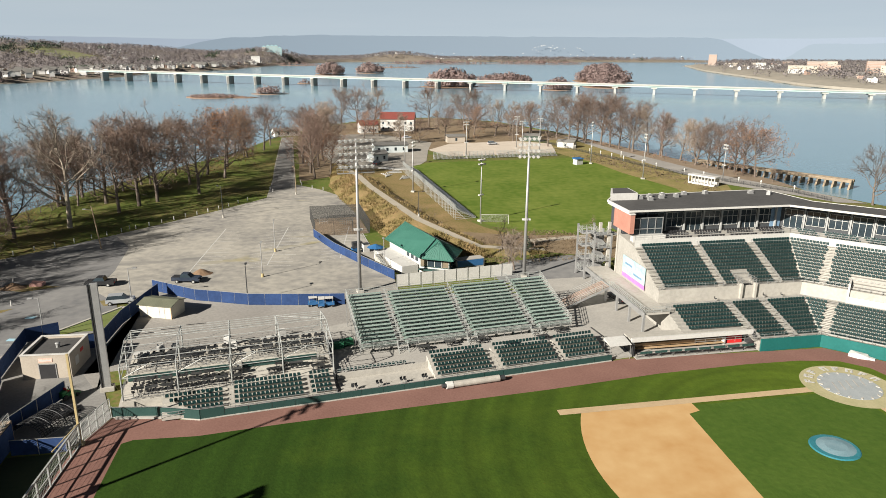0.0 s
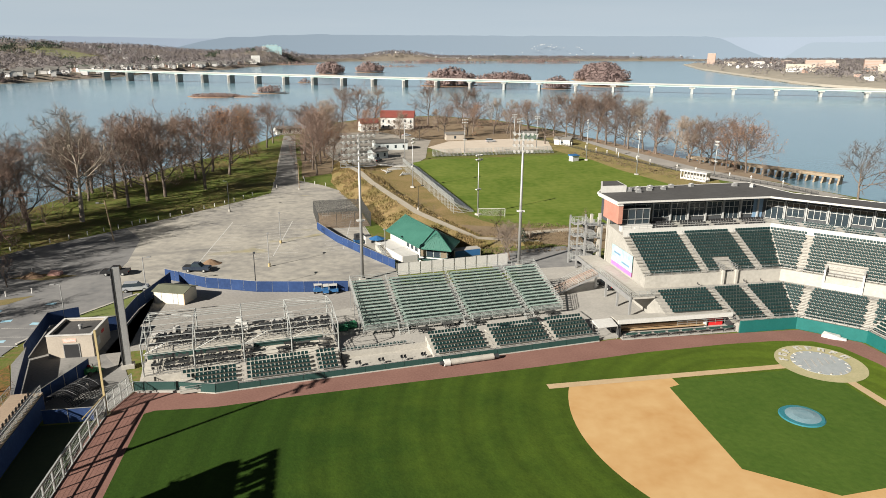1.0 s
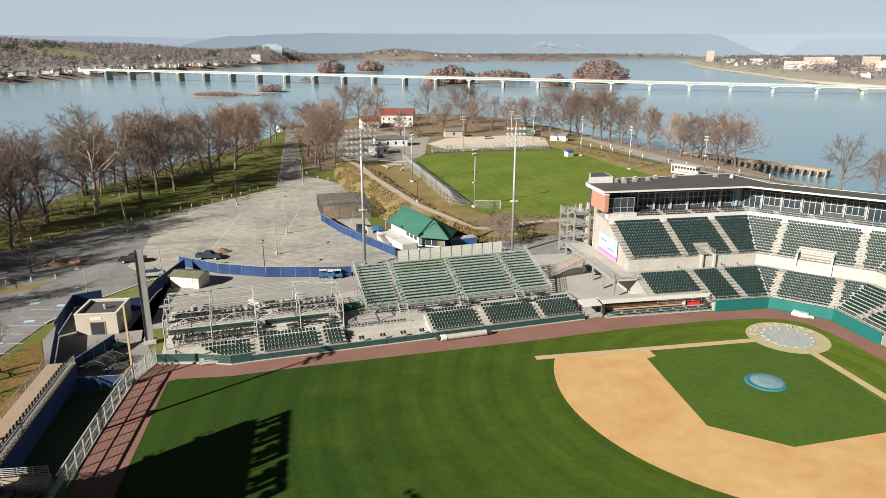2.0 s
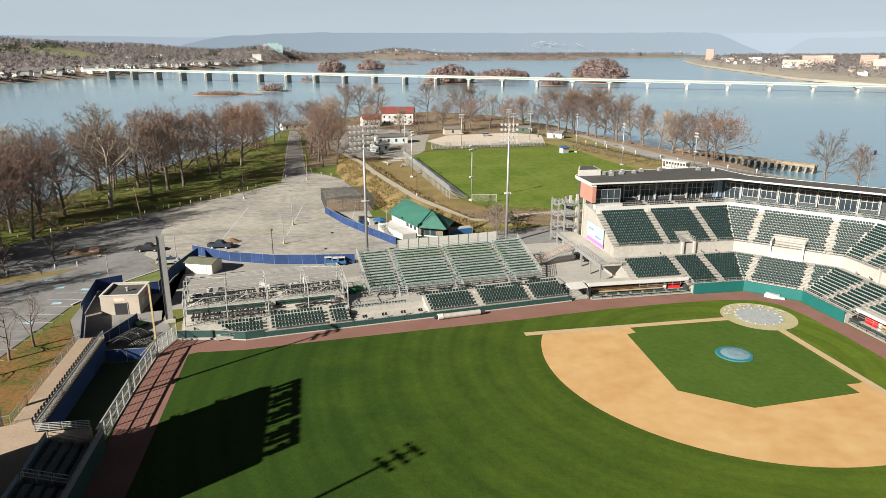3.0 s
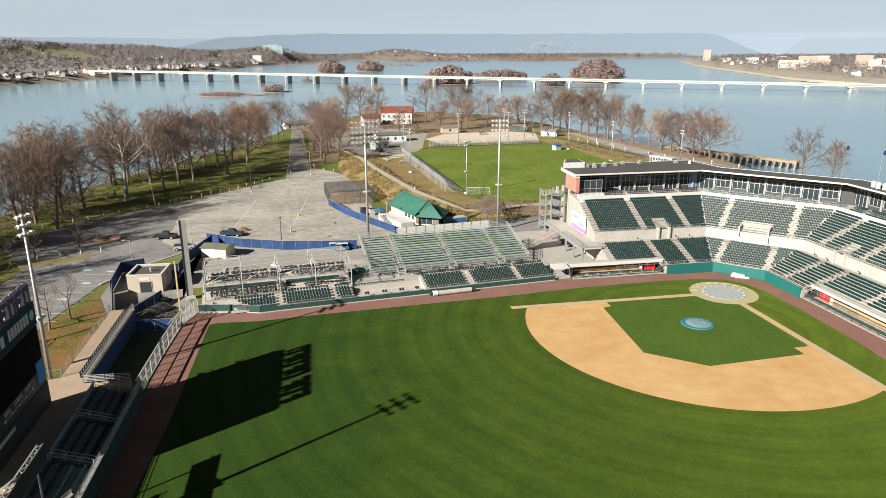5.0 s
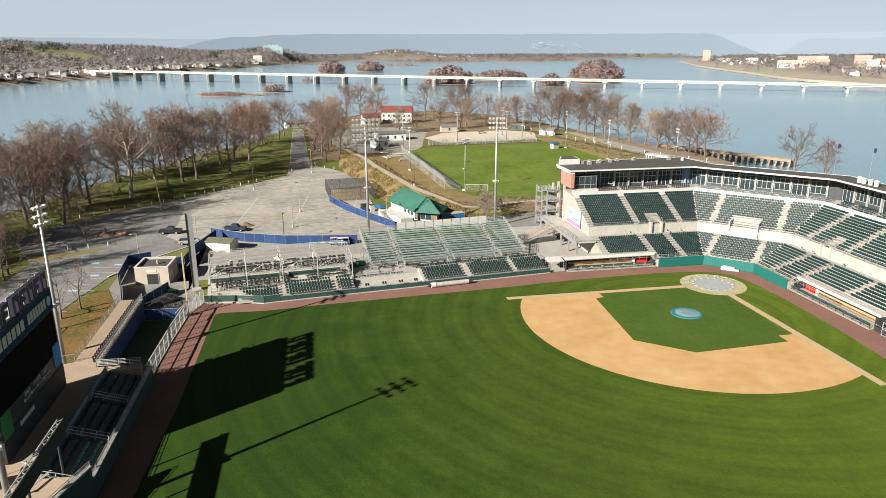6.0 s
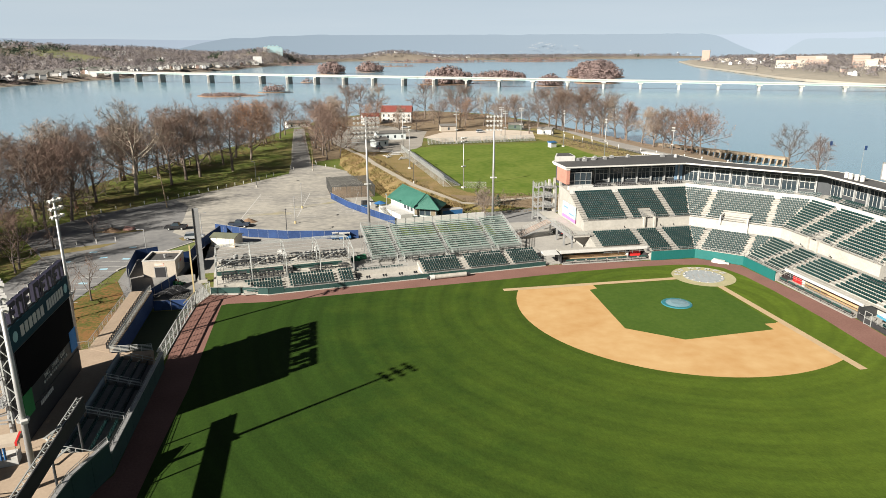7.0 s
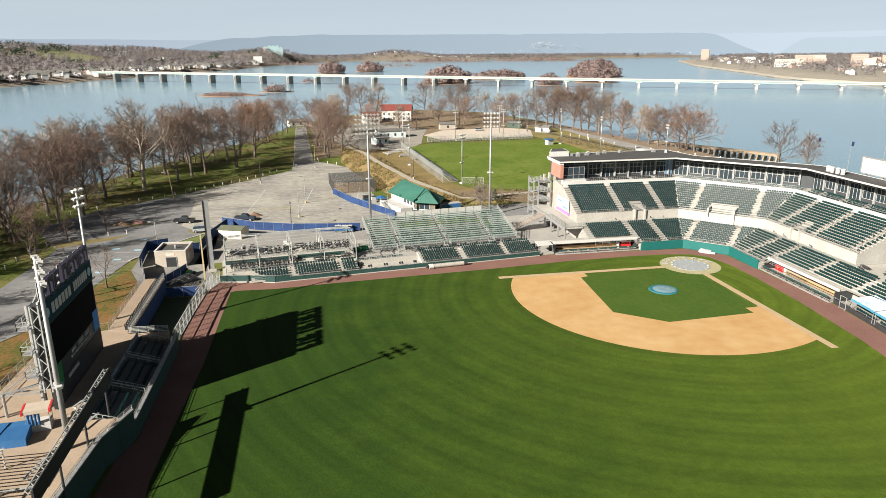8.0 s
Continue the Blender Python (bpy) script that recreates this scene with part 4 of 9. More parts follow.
for x0, x1 in zip(TX[:4], TX[1:]):
    part("tie", Bag().tube((x0, 3.2, 6.55), (x1, 6.2, 7.1), 0.03).tube((x1, 9.2, 6.55), (x0, 6.2, 7.1), 0.03).tube((x0, 0.2, 4.4), ((x0 + x1) / 2, 0.2, 6.0), 0.03).tube(((x0 + x1) / 2, 0.2, 6.0), (x1, 0.2, 4.4), 0.03), ALU, tentf)
for x0, x1 in ((0, 6.6), (19.8, 26.5)):
    part("brace", Bag().tube((x0, 0.2, 6), (x1, 6.2, 7.1), 0.035).tube((x1, 6.2, 7.1), (x0, 12.2, 6), 0.035), ALU, tentf)
for x in (0, 26.5):
    part("eave_beam", Bag().tube((x, 0.2, 4.4), (x, 12.2, 4.4), 0.05), ALU, tentf)


TABLE = mat("dark_tabletop", (0.022, 0.023, 0.023), (0.05, 0.05, 0.048), rough=0.45, size=0.8, rnd=0.6)


def picnic_table(m):
    t = thing("picnic_table", m, "dark metal picnic table with two attached benches", "picnic table", "picnic tables")
    part("tabletop", Bag().box(-0.9, -0.38, 0.7, 0.9, 0.38, 0.76), TABLE, t)
    for e in (-1, 1):
        part("bench", Bag().box(-0.9, e * 0.72 - 0.14, 0.42, 0.9, e * 0.72 + 0.14, 0.47), DARKST, t)
    for x in (-0.65, 0.65):
        b = Bag()
        b.beam((x, -0.72, 0.42), (x, 0.72, 0.42), 0.06)
        b.beam((x, -0.3, 0.7), (x, -0.6, 0.0), 0.06).beam((x, 0.3, 0.7), (x, 0.6, 0.0), 0.06)
        part("leg_frame", b, DARKST, t)
    return t


def high_table(m):
    t = thing("high_table", m, "dark bar-height table with stools round it", "table", "bar tables")
    part("tabletop", Bag().box(-0.75, -0.4, 0.98, 0.75, 0.4, 1.04), TABLE, t)
    part("pedestal", Bag().tube((0, 0, 0), (0, 0, 0.98), 0.06), DARKST, t)
    for k, (x, y) in enumerate(((-0.45, -0.65), (0.45, -0.65), (-0.45, 0.65), (0.45, 0.65))):
        b = Bag().tube((x, y, 0), (x, y, 0.68), 0.035).tube((x, y, 0.68), (x, y, 0.74), 0.2, n=8).box(x - 0.18, y + (0.14 if y > 0 else -0.18), 0.74, x + 0.18, y + (0.18 if y > 0 else -0.14), 1.05)
        part("stool", b, BLACK, t)
    return t


rt = random.Random(11)
pt = picnic_table(FS @ at(36, 10.6, 0.75, 4))
ht = high_table(FS @ at(-7.6, 6.2, 1.35))
for s, t in ((31.5, 9.9), (40.6, 10.3), (44.5, 7.6), (50.4, 8.4), (54.3, 10.4), (38.0, 6.8)):
    copy_thing(pt, FS @ at(s, t, 0.75, rt.uniform(-8, 8)))
for i in range(8):
    for j in range(2):
        s, t = -7.6 + i * 1.75, 6.3 + j * 2.1
        if (i, j) != (0, 0) and rt.random() < 0.9:
            copy_thing(ht, FS @ at(s + rt.uniform(-0.2, 0.2), t + rt.uniform(-0.2, 0.2), 1.35, rt.uniform(-8, 8)))
for i in range(7):
    for j in range(2):
        copy_thing(ht, FS @ at(-7.4 + i * 1.8 + rt.uniform(-0.2, 0.2), 11.9 + j * 2.1, 2.45, rt.uniform(-10, 10)))
for i in range(6):
    for j in range(2):
        copy_thing(ht, FS @ at(7.4 + i * 1.8 + rt.uniform(-0.2, 0.2), 12.0 + j * 2.1, 2.45, rt.uniform(-10, 10)))
for s, t in ((6.6, 15.9), (9.5, 7.6), (12.6, 8.6), (15.4, 6.8), (10.6, 8.9), (15.6, 9.0)):
    copy_thing(pt, FS @ at(s, t, 2.45 if t > 10.2 else 1.35, rt.uniform(-10, 10)))
hood = thing("covered_grill", FS @ at(-5.4, 15.6, 2.45), "grill under a white cover", "grill", "covered grills")
part("cover", Bag().prism([(-0.5, -0.35), (0.5, -0.35), (0.5, 0.35), (-0.5, 0.35)], 0.35, 1.35).prism([(-0.4, -0.25), (0.4, -0.25), (0.4, 0.25), (-0.4, 0.25)], 1.35, 1.6), WHITE, hood)
part("leg_frame", Bag().box(-0.45, -0.3, 0, -0.4, 0.3, 0.35).box(0.4, -0.3, 0, 0.45, 0.3, 0.35), DARKST, hood)
for s, t in ((-3.4, 15.3), (3.6, 16.3), (11.4, 16.4), (4.4, 14.2)):
    copy_thing(hood, FS @ at(s, t, 2.45, rt.uniform(-20, 20)))
wt = thing("folding_table", FS @ at(-7.4, 14.2, 2.45, 5), "long white folding table", "table", "white tables")
part("tabletop", Bag().box(-1.1, -0.4, 0.72, 1.1, 0.4, 0.77), WHITE, wt)
for x in (-0.9, 0.9):
    part("leg", Bag().box(x - 0.03, -0.35, 0, x + 0.03, 0.35, 0.72), STEEL, wt)
copy_thing(wt, FS @ at(-7.9, 15.3, 2.45, 0))
copy_thing(wt, FS @ at(9.4, 15.9, 2.45, 12))
bins = thing("green_cart", FS @ at(19.5, 15.5, 0.02), "dark green wheeled cart", "cart", "green carts")
part("tub", Bag().prism([(-0.9, -0.5), (0.9, -0.5), (0.9, 0.5), (-0.9, 0.5)], 0.3, 1.2), mat("cart_green", (0.01, 0.1, 0.05), (0.02, 0.13, 0.06), size=1), bins)
for x in (-0.7, 0.7):
    part("wheel", Bag().tube((x, -0.45, 0.18), (x, 0.45, 0.18), 0.18, n=8), BLACK, bins)
copy_thing(bins, FS @ at(21, 16.2, 0.02, 15))
roll = thing("tarp_roller", FS @ at(31.6, -1.2, 0), "rolled pale field tarpaulin on a long tube by the fence", "tarpaulin roll")
part("roll", Bag().tube((0, 0, 0.5), (7.6, 0, 0.5), 0.46, n=14), mat("pale_tarp", (0.36, 0.33, 0.29), (0.25, 0.235, 0.21), size=0.8), roll, smooth=False)
part("end_wrap", Bag().tube((-0.1, 0, 0.5), (0.8, 0, 0.5), 0.52, n=14), WHITE, roll, "white wrapped end")
part("hub", Bag().tube((-0.7, 0, 0.5), (-0.1, 0, 0.5), 0.3, n=10), DARKST, roll)
part("hub", Bag().tube((7.6, 0, 0.5), (8.4, 0, 0.5), 0.36, n=10), DARKST, roll)

# ---- left-field corner ----
def mesh_fence(name, pts, h, label, category="fence", step=2.4, wire=0.32, group="", post=0.04, tint=None, screen=None):
    """Wire fence: posts, rails and a wire grid, or a cloth screen, bay by bay."""
    t = thing(name, at(*pts[0]), label, category, group)
    o = Vector(pts[0])
    for p, q in zip(pts, pts[1:]):
        d = Vector(q) - Vector(p)
        n = max(1, round(d.length / step))
        ang = math.degrees(math.atan2(d.y, d.x))
        for k in range(n):
            a = Vector(p) - o + d * (k / n)
            m = at(a.x, a.y, 0, ang)
            L = d.length / n
            part("post", Bag(m).tube((0, 0, 0), (0, 0, h + 0.05), post), tint or STEEL, t)
            b = Bag(m)
            part("top_rail", Bag(m).beam((0, 0, h), (L, 0, h), post * 1.6), tint or STEEL, t)
            if not screen:
                part("middle_rail", Bag(m).beam((0, 0, h * 0.5), (L, 0, h * 0.5), post), tint or STEEL, t)
                part("bottom_rail", Bag(m).beam((0, 0, 0.1), (L, 0, 0.1), post), tint or STEEL, t)
                for i in range(1, int(L / wire)):
                    b.box(i * wire - 0.006, -0.006, 0.1, i * wire + 0.006, 0.006, h)
                for i in range(1, int(h / wire)):
                    b.box(0, -0.006, i * wire - 0.006, L, 0.006, i * wire + 0.006)
                part("wire_mesh", b, tint or STEEL, t)["kind"] = "stuff"
            if screen:
                part("screen", Bag(m).box(0.03, -0.05, 0.08, L - 0.03, -0.03, h - 0.04), screen, t)
    return t


mesh_fence("outfield_fence", [(-98.9, 2.6), (-99.6, -8), (-100.2, -22.5)], 2.6, "tall wire outfield fence with pale rails beside the bullpen", step=2.6, post=0.11, tint=ALU)
g = thing("field_gate", at(-98.8, 3.0, 0, math.degrees(math.atan2(5.4, 1.8))), "double wire field gate with pale steel frame", "gate")
for k in range(2):
    x0 = 0.1 + k * 2.8
    b = Bag()
    for x in (x0, x0 + 1.35, x0 + 2.65):
        b.beam((x, 0, 0.1), (x, 0, 2.7), 0.08)
    for z in (0.12, 1.4, 2.7):
        b.beam((x0, 0, z), (x0 + 2.65, 0, z), 0.08)
    for i in range(1, 13):
        b.box(x0 + i * 0.2 - 0.006, -0.01, 0.1, x0 + i * 0.2 + 0.006, 0.01, 2.7)
        b.box(x0, -0.01, i * 0.2 - 0.006, x0 + 2.65, 0.01, i * 0.2 + 0.006)
    part("gate_leaf", b, ALU, g)
fp = thing("foul_pole", at(-98.9, 2.7), "tall yellow foul pole", "foul pole")
part("pole", Bag().box(-0.12, -0.12, 0, 0.12, 0.12, 11.4), YELLOW, fp)
part("base_plate", Bag().box(-0.4, -0.4, 0, 0.4, 0.4, 0.12), YELLOW, fp)
part("top_rail", Bag().beam((0, 0, 2.68), (-0.9, -5.6, 2.68), 0.1), YELLOW, fp)
py = thing("steel_pylon", at(-99.6, 16.1, 0, 8), "tall weathered steel pylon with a recessed dark face", "pylon")
part("web", Bag().box(-0.35, -0.3, 0, 0.55, 0.3, 15.1), STEEL, py)
part("flange", Bag().box(-0.62, -0.4, 0, -0.5, 0.4, 15.1), DARKST, py)
part("flange", Bag().box(-0.5, -0.36, 0, -0.35, 0.36, 15.1), BLACK, py)
part("base", Bag().box(-0.8, -0.6, 0, 0.9, 0.7, 0.6), CONC, py)
shed = thing("utility_building", at(-111.8, 21.3, 0, -3.5), "small tan masonry building with a flat black roof and dark door", "building")
for q in ((0, 0, 0, 6.4, 0.25, 3.5), (0, 6.65, 0, 6.4, 6.9, 3.5), (0, 0.25, 0, 0.25, 6.65, 3.5), (6.15, 0.25, 0, 6.4, 6.65, 3.5)):
    part("wall", Bag().box(*q), CREAM, shed)
part("roof", Bag().box(0.25, 0.25, 2.95, 6.15, 6.65, 3.15), ROOFK, shed)
for q in ((-0.08, -0.08, 3.5, 6.48, 0.3, 3.6), (-0.08, 6.6, 3.5, 6.48, 6.98, 3.6), (-0.08, 0.3, 3.5, 0.3, 6.6, 3.6), (6.1, 0.3, 3.5, 6.48, 6.6, 3.6)):
    part("coping", Bag().box(*q), WHITE, shed)
# thin black panel stands for the darkness of the open doorway
dr = part("door", Bag().box(2.3, -0.06, 0, 4.4, -0.003, 2.1), BLACK, shed, "dark doorway")
part("door_frame", Bag().box(2.2, -0.08, 0, 2.3, -0.004, 2.2).box(4.4, -0.08, 0, 4.5, -0.004, 2.2).box(2.2, -0.08, 2.1, 4.5, -0.004, 2.2), STEEL, dr)
sg = part("sign", Bag().box(2.3, -0.05, 2.45, 4.1, -0.003, 3.0), mat("faded_red_sign", (0.62, 0.28, 0.22), (0.7, 0.5, 0.42), size=0.6), shed, "faded red and white sign")
part("sign_bar", Bag().box(2.45, -0.06, 2.62, 3.95, -0.05, 2.82), WHITE, sg)
part("vent", Bag().tube((3.6, 3.4, 3.15), (3.6, 3.4, 3.75), 0.26, n=10), STEEL, shed)
part("vent_cap", Bag().tube((3.6, 3.4, 3.75), (3.6, 3.4, 3.9), 0.36, 0.2, n=10), STEEL, shed)
part("window", Bag().box(6.4, 1.6, 1.1, 6.46, 2.7, 2.3), WHITE, shed)
part("wall_sign", Bag().box(6.4, 3.6, 2.2, 6.45, 4.6, 2.7), REDP, shed)
for pts, h, nm in (([(-115.0, 21.5), (-116.2, 34.5), (-112, 36.5)], 2.4, "blue windscreen fence beside the tan building"), ([(-104.2, 31), (-103.6, 40), (-100.5, 53)], 2.5, "blue windscreen fence along the service yard"),
                   ([(-104.4, 15.2), (-107.0, 8.2), (-109.6, 1.0)], 2.3, "blue windscreen fence along the bullpen approach"), ([(-99.9, 1.2), (-105.8, 1.4)], 2.0, "blue windscreen fence closing the bullpen"),
                   ([(-110.0, 4), (-114.5, 21)], 2.2, "blue windscreen fence behind the walkway"), ([(-104.2, 31), (-108.5, 29.5)], 2.5, "blue windscreen fence beside the tan building")):
    mesh_fence("windscreen_fence", pts, h, nm, step=2.6, group="blue fences", screen=NAVY)

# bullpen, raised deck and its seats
# turf green darkened, so part of the bullpen's shade sits in the colour
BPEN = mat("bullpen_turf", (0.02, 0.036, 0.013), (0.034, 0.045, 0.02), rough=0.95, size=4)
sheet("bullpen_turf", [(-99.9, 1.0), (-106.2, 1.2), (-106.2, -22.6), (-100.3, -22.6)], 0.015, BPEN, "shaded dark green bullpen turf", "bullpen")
TANC = mat("tan_concrete", (0.34, 0.265, 0.195), (0.27, 0.205, 0.15), rough=0.85, size=3, spec=0.2)
deck = slab("plaza_deck", [(-117.5, -22), (-110, -20.5), (-106.3, -22.7), (-100.6, -22.7), (-100.6, -24.2), (-104.8, -24.2), (-104.8, -48.6), (-101.2, -48.8), (-102.9, -53.4), (-103.6, -63), (-104.5, -75), (-119, -75)], 0.0, 3.0, TANC, "raised tan concrete plaza deck behind left field", "deck")
walkw = slab("walkway_deck", [(-110.0, 4.2), (-106.4, 4.2), (-106.4, -22.6), (-110.0, -20.4)], 0.0, 3.0, TANC, "raised tan walkway beside the bullpen", "walkway")
part("blue_face", Bag().box(-106.38, -22.5, 0.05, -106.3, 3.9, 2.8), NAVY, walkw, "blue padded face")
part("railing", rail(Bag(), [(-106.5, 4, 3.0), (-106.5, -22.6, 3.0), (-100.7, -22.9, 3.0)], 1.05, 5, 1.5, 0.03), ALU, walkw)
mesh_fence("walkway_fence", [(-109.9, 4), (-109.9, -20.4), (-117.4, -22.2), (-118.9, -72)], 4.2, "wire fence along the outer edge of the deck", step=2.4)
lf = thing("outfield_wall", at(0, 0), "dark green padded outfield wall with a pale cap", "outfield wall", "", "structure")
WPTS = [(-99.4, -22.7), (-99.7, -48.7), (-101.7, -54.6), (-102.6, -63.4), (-103.8, -76)]
for p, q in zip(WPTS, WPTS[1:]):
    d = Vector(q) - Vector(p)
    n = max(1, round(d.length / 3))
    m = at(*p, 0, math.degrees(math.atan2(d.y, d.x)))
    L = d.length / n
    top = 2.45 if p[1] > -48 else 3.85
    for k in range(n):
        part("pad", Bag(m).box(k * L + 0.02, -0.25, 0, (k + 1) * L - 0.02, 0.0, top), GREENP, lf)
    part("cap", Bag(m).box(0, -0.3, top, d.length, 0.12, top + 0.15), STEEL, lf)
    part("railing", rail(Bag(m), [(0, -0.15, top + 0.15), (d.length, -0.15, top + 0.15)], 0.5, 2, 1.5, 0.025), STEEL, lf)
for y0, y1 in ((-31.0, -24.6), (-39.6, -32.2), (-48.2, -40.8)):
    t = thing("deck_seats", at(-104.6, y0, 0, 90), "block of dark seats stepping down to the outfield wall", "stadium seats", "deck seat blocks")
    L = y1 - y0
    for r in range(4):
        # dark asphalt grey puts the deck's shade into these concrete steps
        part("step", Bag().box(0, -r * 1.05 - 1.05, 0, L, -r * 1.05, 2.6 - r * 0.35), ROAD, t)
        for k in range(int(L / 0.56)):
            o = part("seat", seat_mesh, None, t)
            o.location = (0.3 + k * 0.56, -r * 1.05 - 0.5, 2.6 - r * 0.35)
    part("back_panel", Bag().box(0, 0.02, 2.6, L, 0.12, 4.0), mat("grey_blue_panel", (0.1, 0.13, 0.16), (0.14, 0.17, 0.2), size=2) if y0 == -31.0 else bpy.data.materials["grey_blue_panel"], t)
    part("railing", rail(Bag(), [(L + 0.3, 0, 3.0), (L + 0.3, -4.2, 1.6)], 0.9, 2, 1.4, 0.03), ALU, t)
    part("railing", rail(Bag(), [(-0.3, 0, 3.0), (-0.3, -4.2, 1.6)], 0.9, 2, 1.4, 0.03), ALU, t)
chair_bag = Bag().box(-0.22, -0.22, 0.42, 0.22, 0.22, 0.47).box(-0.22, 0.18, 0.47, 0.22, 0.22, 0.9).box(-0.2, -0.2, 0, -0.16, 0.2, 0.42).box(0.16, -0.2, 0, 0.2, 0.2, 0.42)
ch = thing("bar_chair", at(-107.2, 2.6, 3.0, 90), "black bar chair at the walkway rail", "chair", "walkway chairs")
part("frame", chair_bag, BLACK, ch)
part("footrest", Bag().box(-0.2, -0.24, 0.18, 0.2, -0.2, 0.22), DARKST, ch)
for k in range(1, 27):
    copy_thing(ch, at(-107.2, 2.6 - k * 0.9, 3.0, 90))
part("drink_shelf", Bag().box(-106.8, -22.2, 4.0, -106.5, 3.6, 4.06), DARKST, walkw)

# video board
board = thing("scoreboard", at(-108.8, -45.5, 0, 90), "large dark video scoreboard on steel columns with sign letters on top", "scoreboard")
BW = 18.0
part("cabinet", Bag().box(0, 0.05, 6.2, BW, 1.4, 16.5), DARKST, board)
part("screen", Bag().box(0.5, -0.03, 8.3, BW - 0.4, 0.05, 13.5), mat("screen_black", (0.002, 0.002, 0.003), (0.003, 0.003, 0.004), rough=0.8, size=3, spec=0.05), board, "black unlit screen")
part("sponsor_band", Bag().box(0, -0.06, 13.7, BW, 0.05, 16.5), mat("band_teal", (0.008, 0.035, 0.05), (0.011, 0.042, 0.058), rough=0.75, size=2, spec=0.1), board, "dark teal band")
for x0, w in ((2.6, 7.0), (10.4, 5.6)):
    nb = 6 if w > 6 else 7
    for k in range(nb):
        part("band_letter", Bag().box(x0 + k * w / nb, -0.1, 14.5, x0 + (k + 0.72) * w / nb, -0.06, 15.75), WHITE, board)
for x in (0.4, BW - 1.9):
    part("emblem", Bag().tube((x + 0.75, -0.09, 15.1), (x + 0.75, -0.06, 15.1), 0.6, n=16), mat("emblem_pale", (0.25, 0.42, 0.45), (0.3, 0.5, 0.5), size=0.5) if x < 1 else bpy.data.materials["emblem_pale"], board)
part("ad_panel", Bag().box(BW - 2.4, -0.05, 6.6, BW - 0.1, 0.05, 9.4), mat("ad_blue", (0.05, 0.2, 0.5), (0.07, 0.26, 0.58), size=1.5), board, "bright blue panel")
part("ad_panel", Bag().box(0.2, -0.06, 5.6, 2.6, 0.05, 8.4), mat("ad_green", (0.01, 0.13, 0.03), (0.02, 0.17, 0.05), size=1), board, "green panel")
part("lower_strip", Bag().box(0, -0.05, 3.15, BW, 0.6, 6.1), BLACK, board)
for k in range(8):
    part("strip_mark", Bag().box(4.2 + k * 0.5, -0.09, 5.2, 4.55 + k * 0.5, -0.05, 5.7), WHITE, board)
def words(text, size, m, parent, material, name="lettering"):
    cu = bpy.data.curves.new(name, "FONT")
    cu.body, cu.size, cu.extrude = text, size, 0.02
    cu.align_x = "CENTER"
    tmp = bpy.data.objects.new(name, cu)
    me = bpy.data.meshes.new_from_object(tmp)
    bpy.data.objects.remove(tmp)
    me.materials.clear()
    me.materials.append(material)
    o = new(name, me)
    o.parent = parent
    o.matrix_local = m
    return o


for x, w in ((7.2, "BALL"), (9.9, "STRIKE"), (12.5, "OUT")):
    words(w, 0.75, pose(x, -0.06, 7.6, 90), board, WHITE)
for k in range(13):
    part("count_lamp", Bag().box(6.2 + k * 0.62, -0.05, 7.0, 6.5 + k * 0.62, 0.05, 7.3), WHITE if k % 3 == 0 else CONCD, board)
b = Bag()
for k in range(8):
    x0 = 0.6 + k * 2.02 + (0.7 if k > 2 else 0)
    m = Bag().box(x0, -0.15, 16.8, x0 + 0.6, 0.35, 18.9)
    m.box(x0 + 0.6, -0.15, 18.35, x0 + 1.75, 0.35, 18.9)
    if k % 2:
        m.box(x0 + 1.25, -0.15, 16.8, x0 + 1.75, 0.35, 18.35)
    else:
        m.box(x0 + 0.6, -0.15, 17.5, x0 + 1.4, 0.35, 18.0)
    part("sign_shape", m, mat("sign_indigo", (0.01, 0.009, 0.022), (0.014, 0.012, 0.03), rough=0.6, size=1) if k == 0 else bpy.data.materials["sign_indigo"], board, "indigo block letter shape with white edge")
    part("sign_edge", Bag().box(x0 - 0.06, 0.36, 16.74, x0 + 0.66, 0.42, 18.96), WHITE, board)
    part("sign_bracket", Bag().beam((x0 + 0.7, 0.5, 16.5), (x0 + 0.7, 0.5, 17.4), 0.16), WHITE, board)
part("sign_beam", Bag().box(0.2, 0.4, 16.5, BW, 0.6, 16.75), WHITE, board)
for x in (1.0, 9.0, 17.0):
    part("column", Bag().tube((x, 1.9, 0), (x, 1.9, 16.3), 0.32, n=10), STEEL, board)
for z in (7.8, 10.8, 13.8):
    cw = part("catwalk", Bag().box(-1.0, 1.5, z, BW, 2.6, z + 0.1), STEEL, board)
    part("railing", rail(Bag(), [(-1.0, 1.5, z + 0.1), (-1.0, 2.6, z + 0.1), (BW, 2.6, z + 0.1)], 1.0, 2, 1.8, 0.03), ALU, cw)
b = Bag()
b.beam((0.2, 1.5, 9.0), (-0.6, 6.0, 5.8), 0.14).beam((0.2, 1.5, 6.6), (-0.6, 6.0, 5.8), 0.14).beam((0.2, 6.0, 5.8), (0.2, 1.5, 5.8), 0.14).beam((-0.6, 6, 5.8), (3, 1.6, 5.8), 0.1).beam((-0.6, 6, 5.8), (-0.6, 1.6, 5.8), 0.12)
part("outrigger", b, STEEL, board)
for y in (5.6, 6.6):
    part("post", Bag().tube((-0.6, y, 0), (-0.6, y, 6.0), 0.16, n=8), STEEL, board)
eb = Bag()
for y in (0.3, 1.2):
    eb.beam((-0.25, y, 5.6), (-0.25, y, 16.5), 0.16)
for k in range(10):
    z = 5.8 + k * 1.07
    eb.beam((-0.25, 0.3 if k % 2 else 1.2, z), (-0.25, 1.2 if k % 2 else 0.3, z + 1.07), 0.09)
part("edge_truss", eb, ALU, board, "pale lattice edge column")
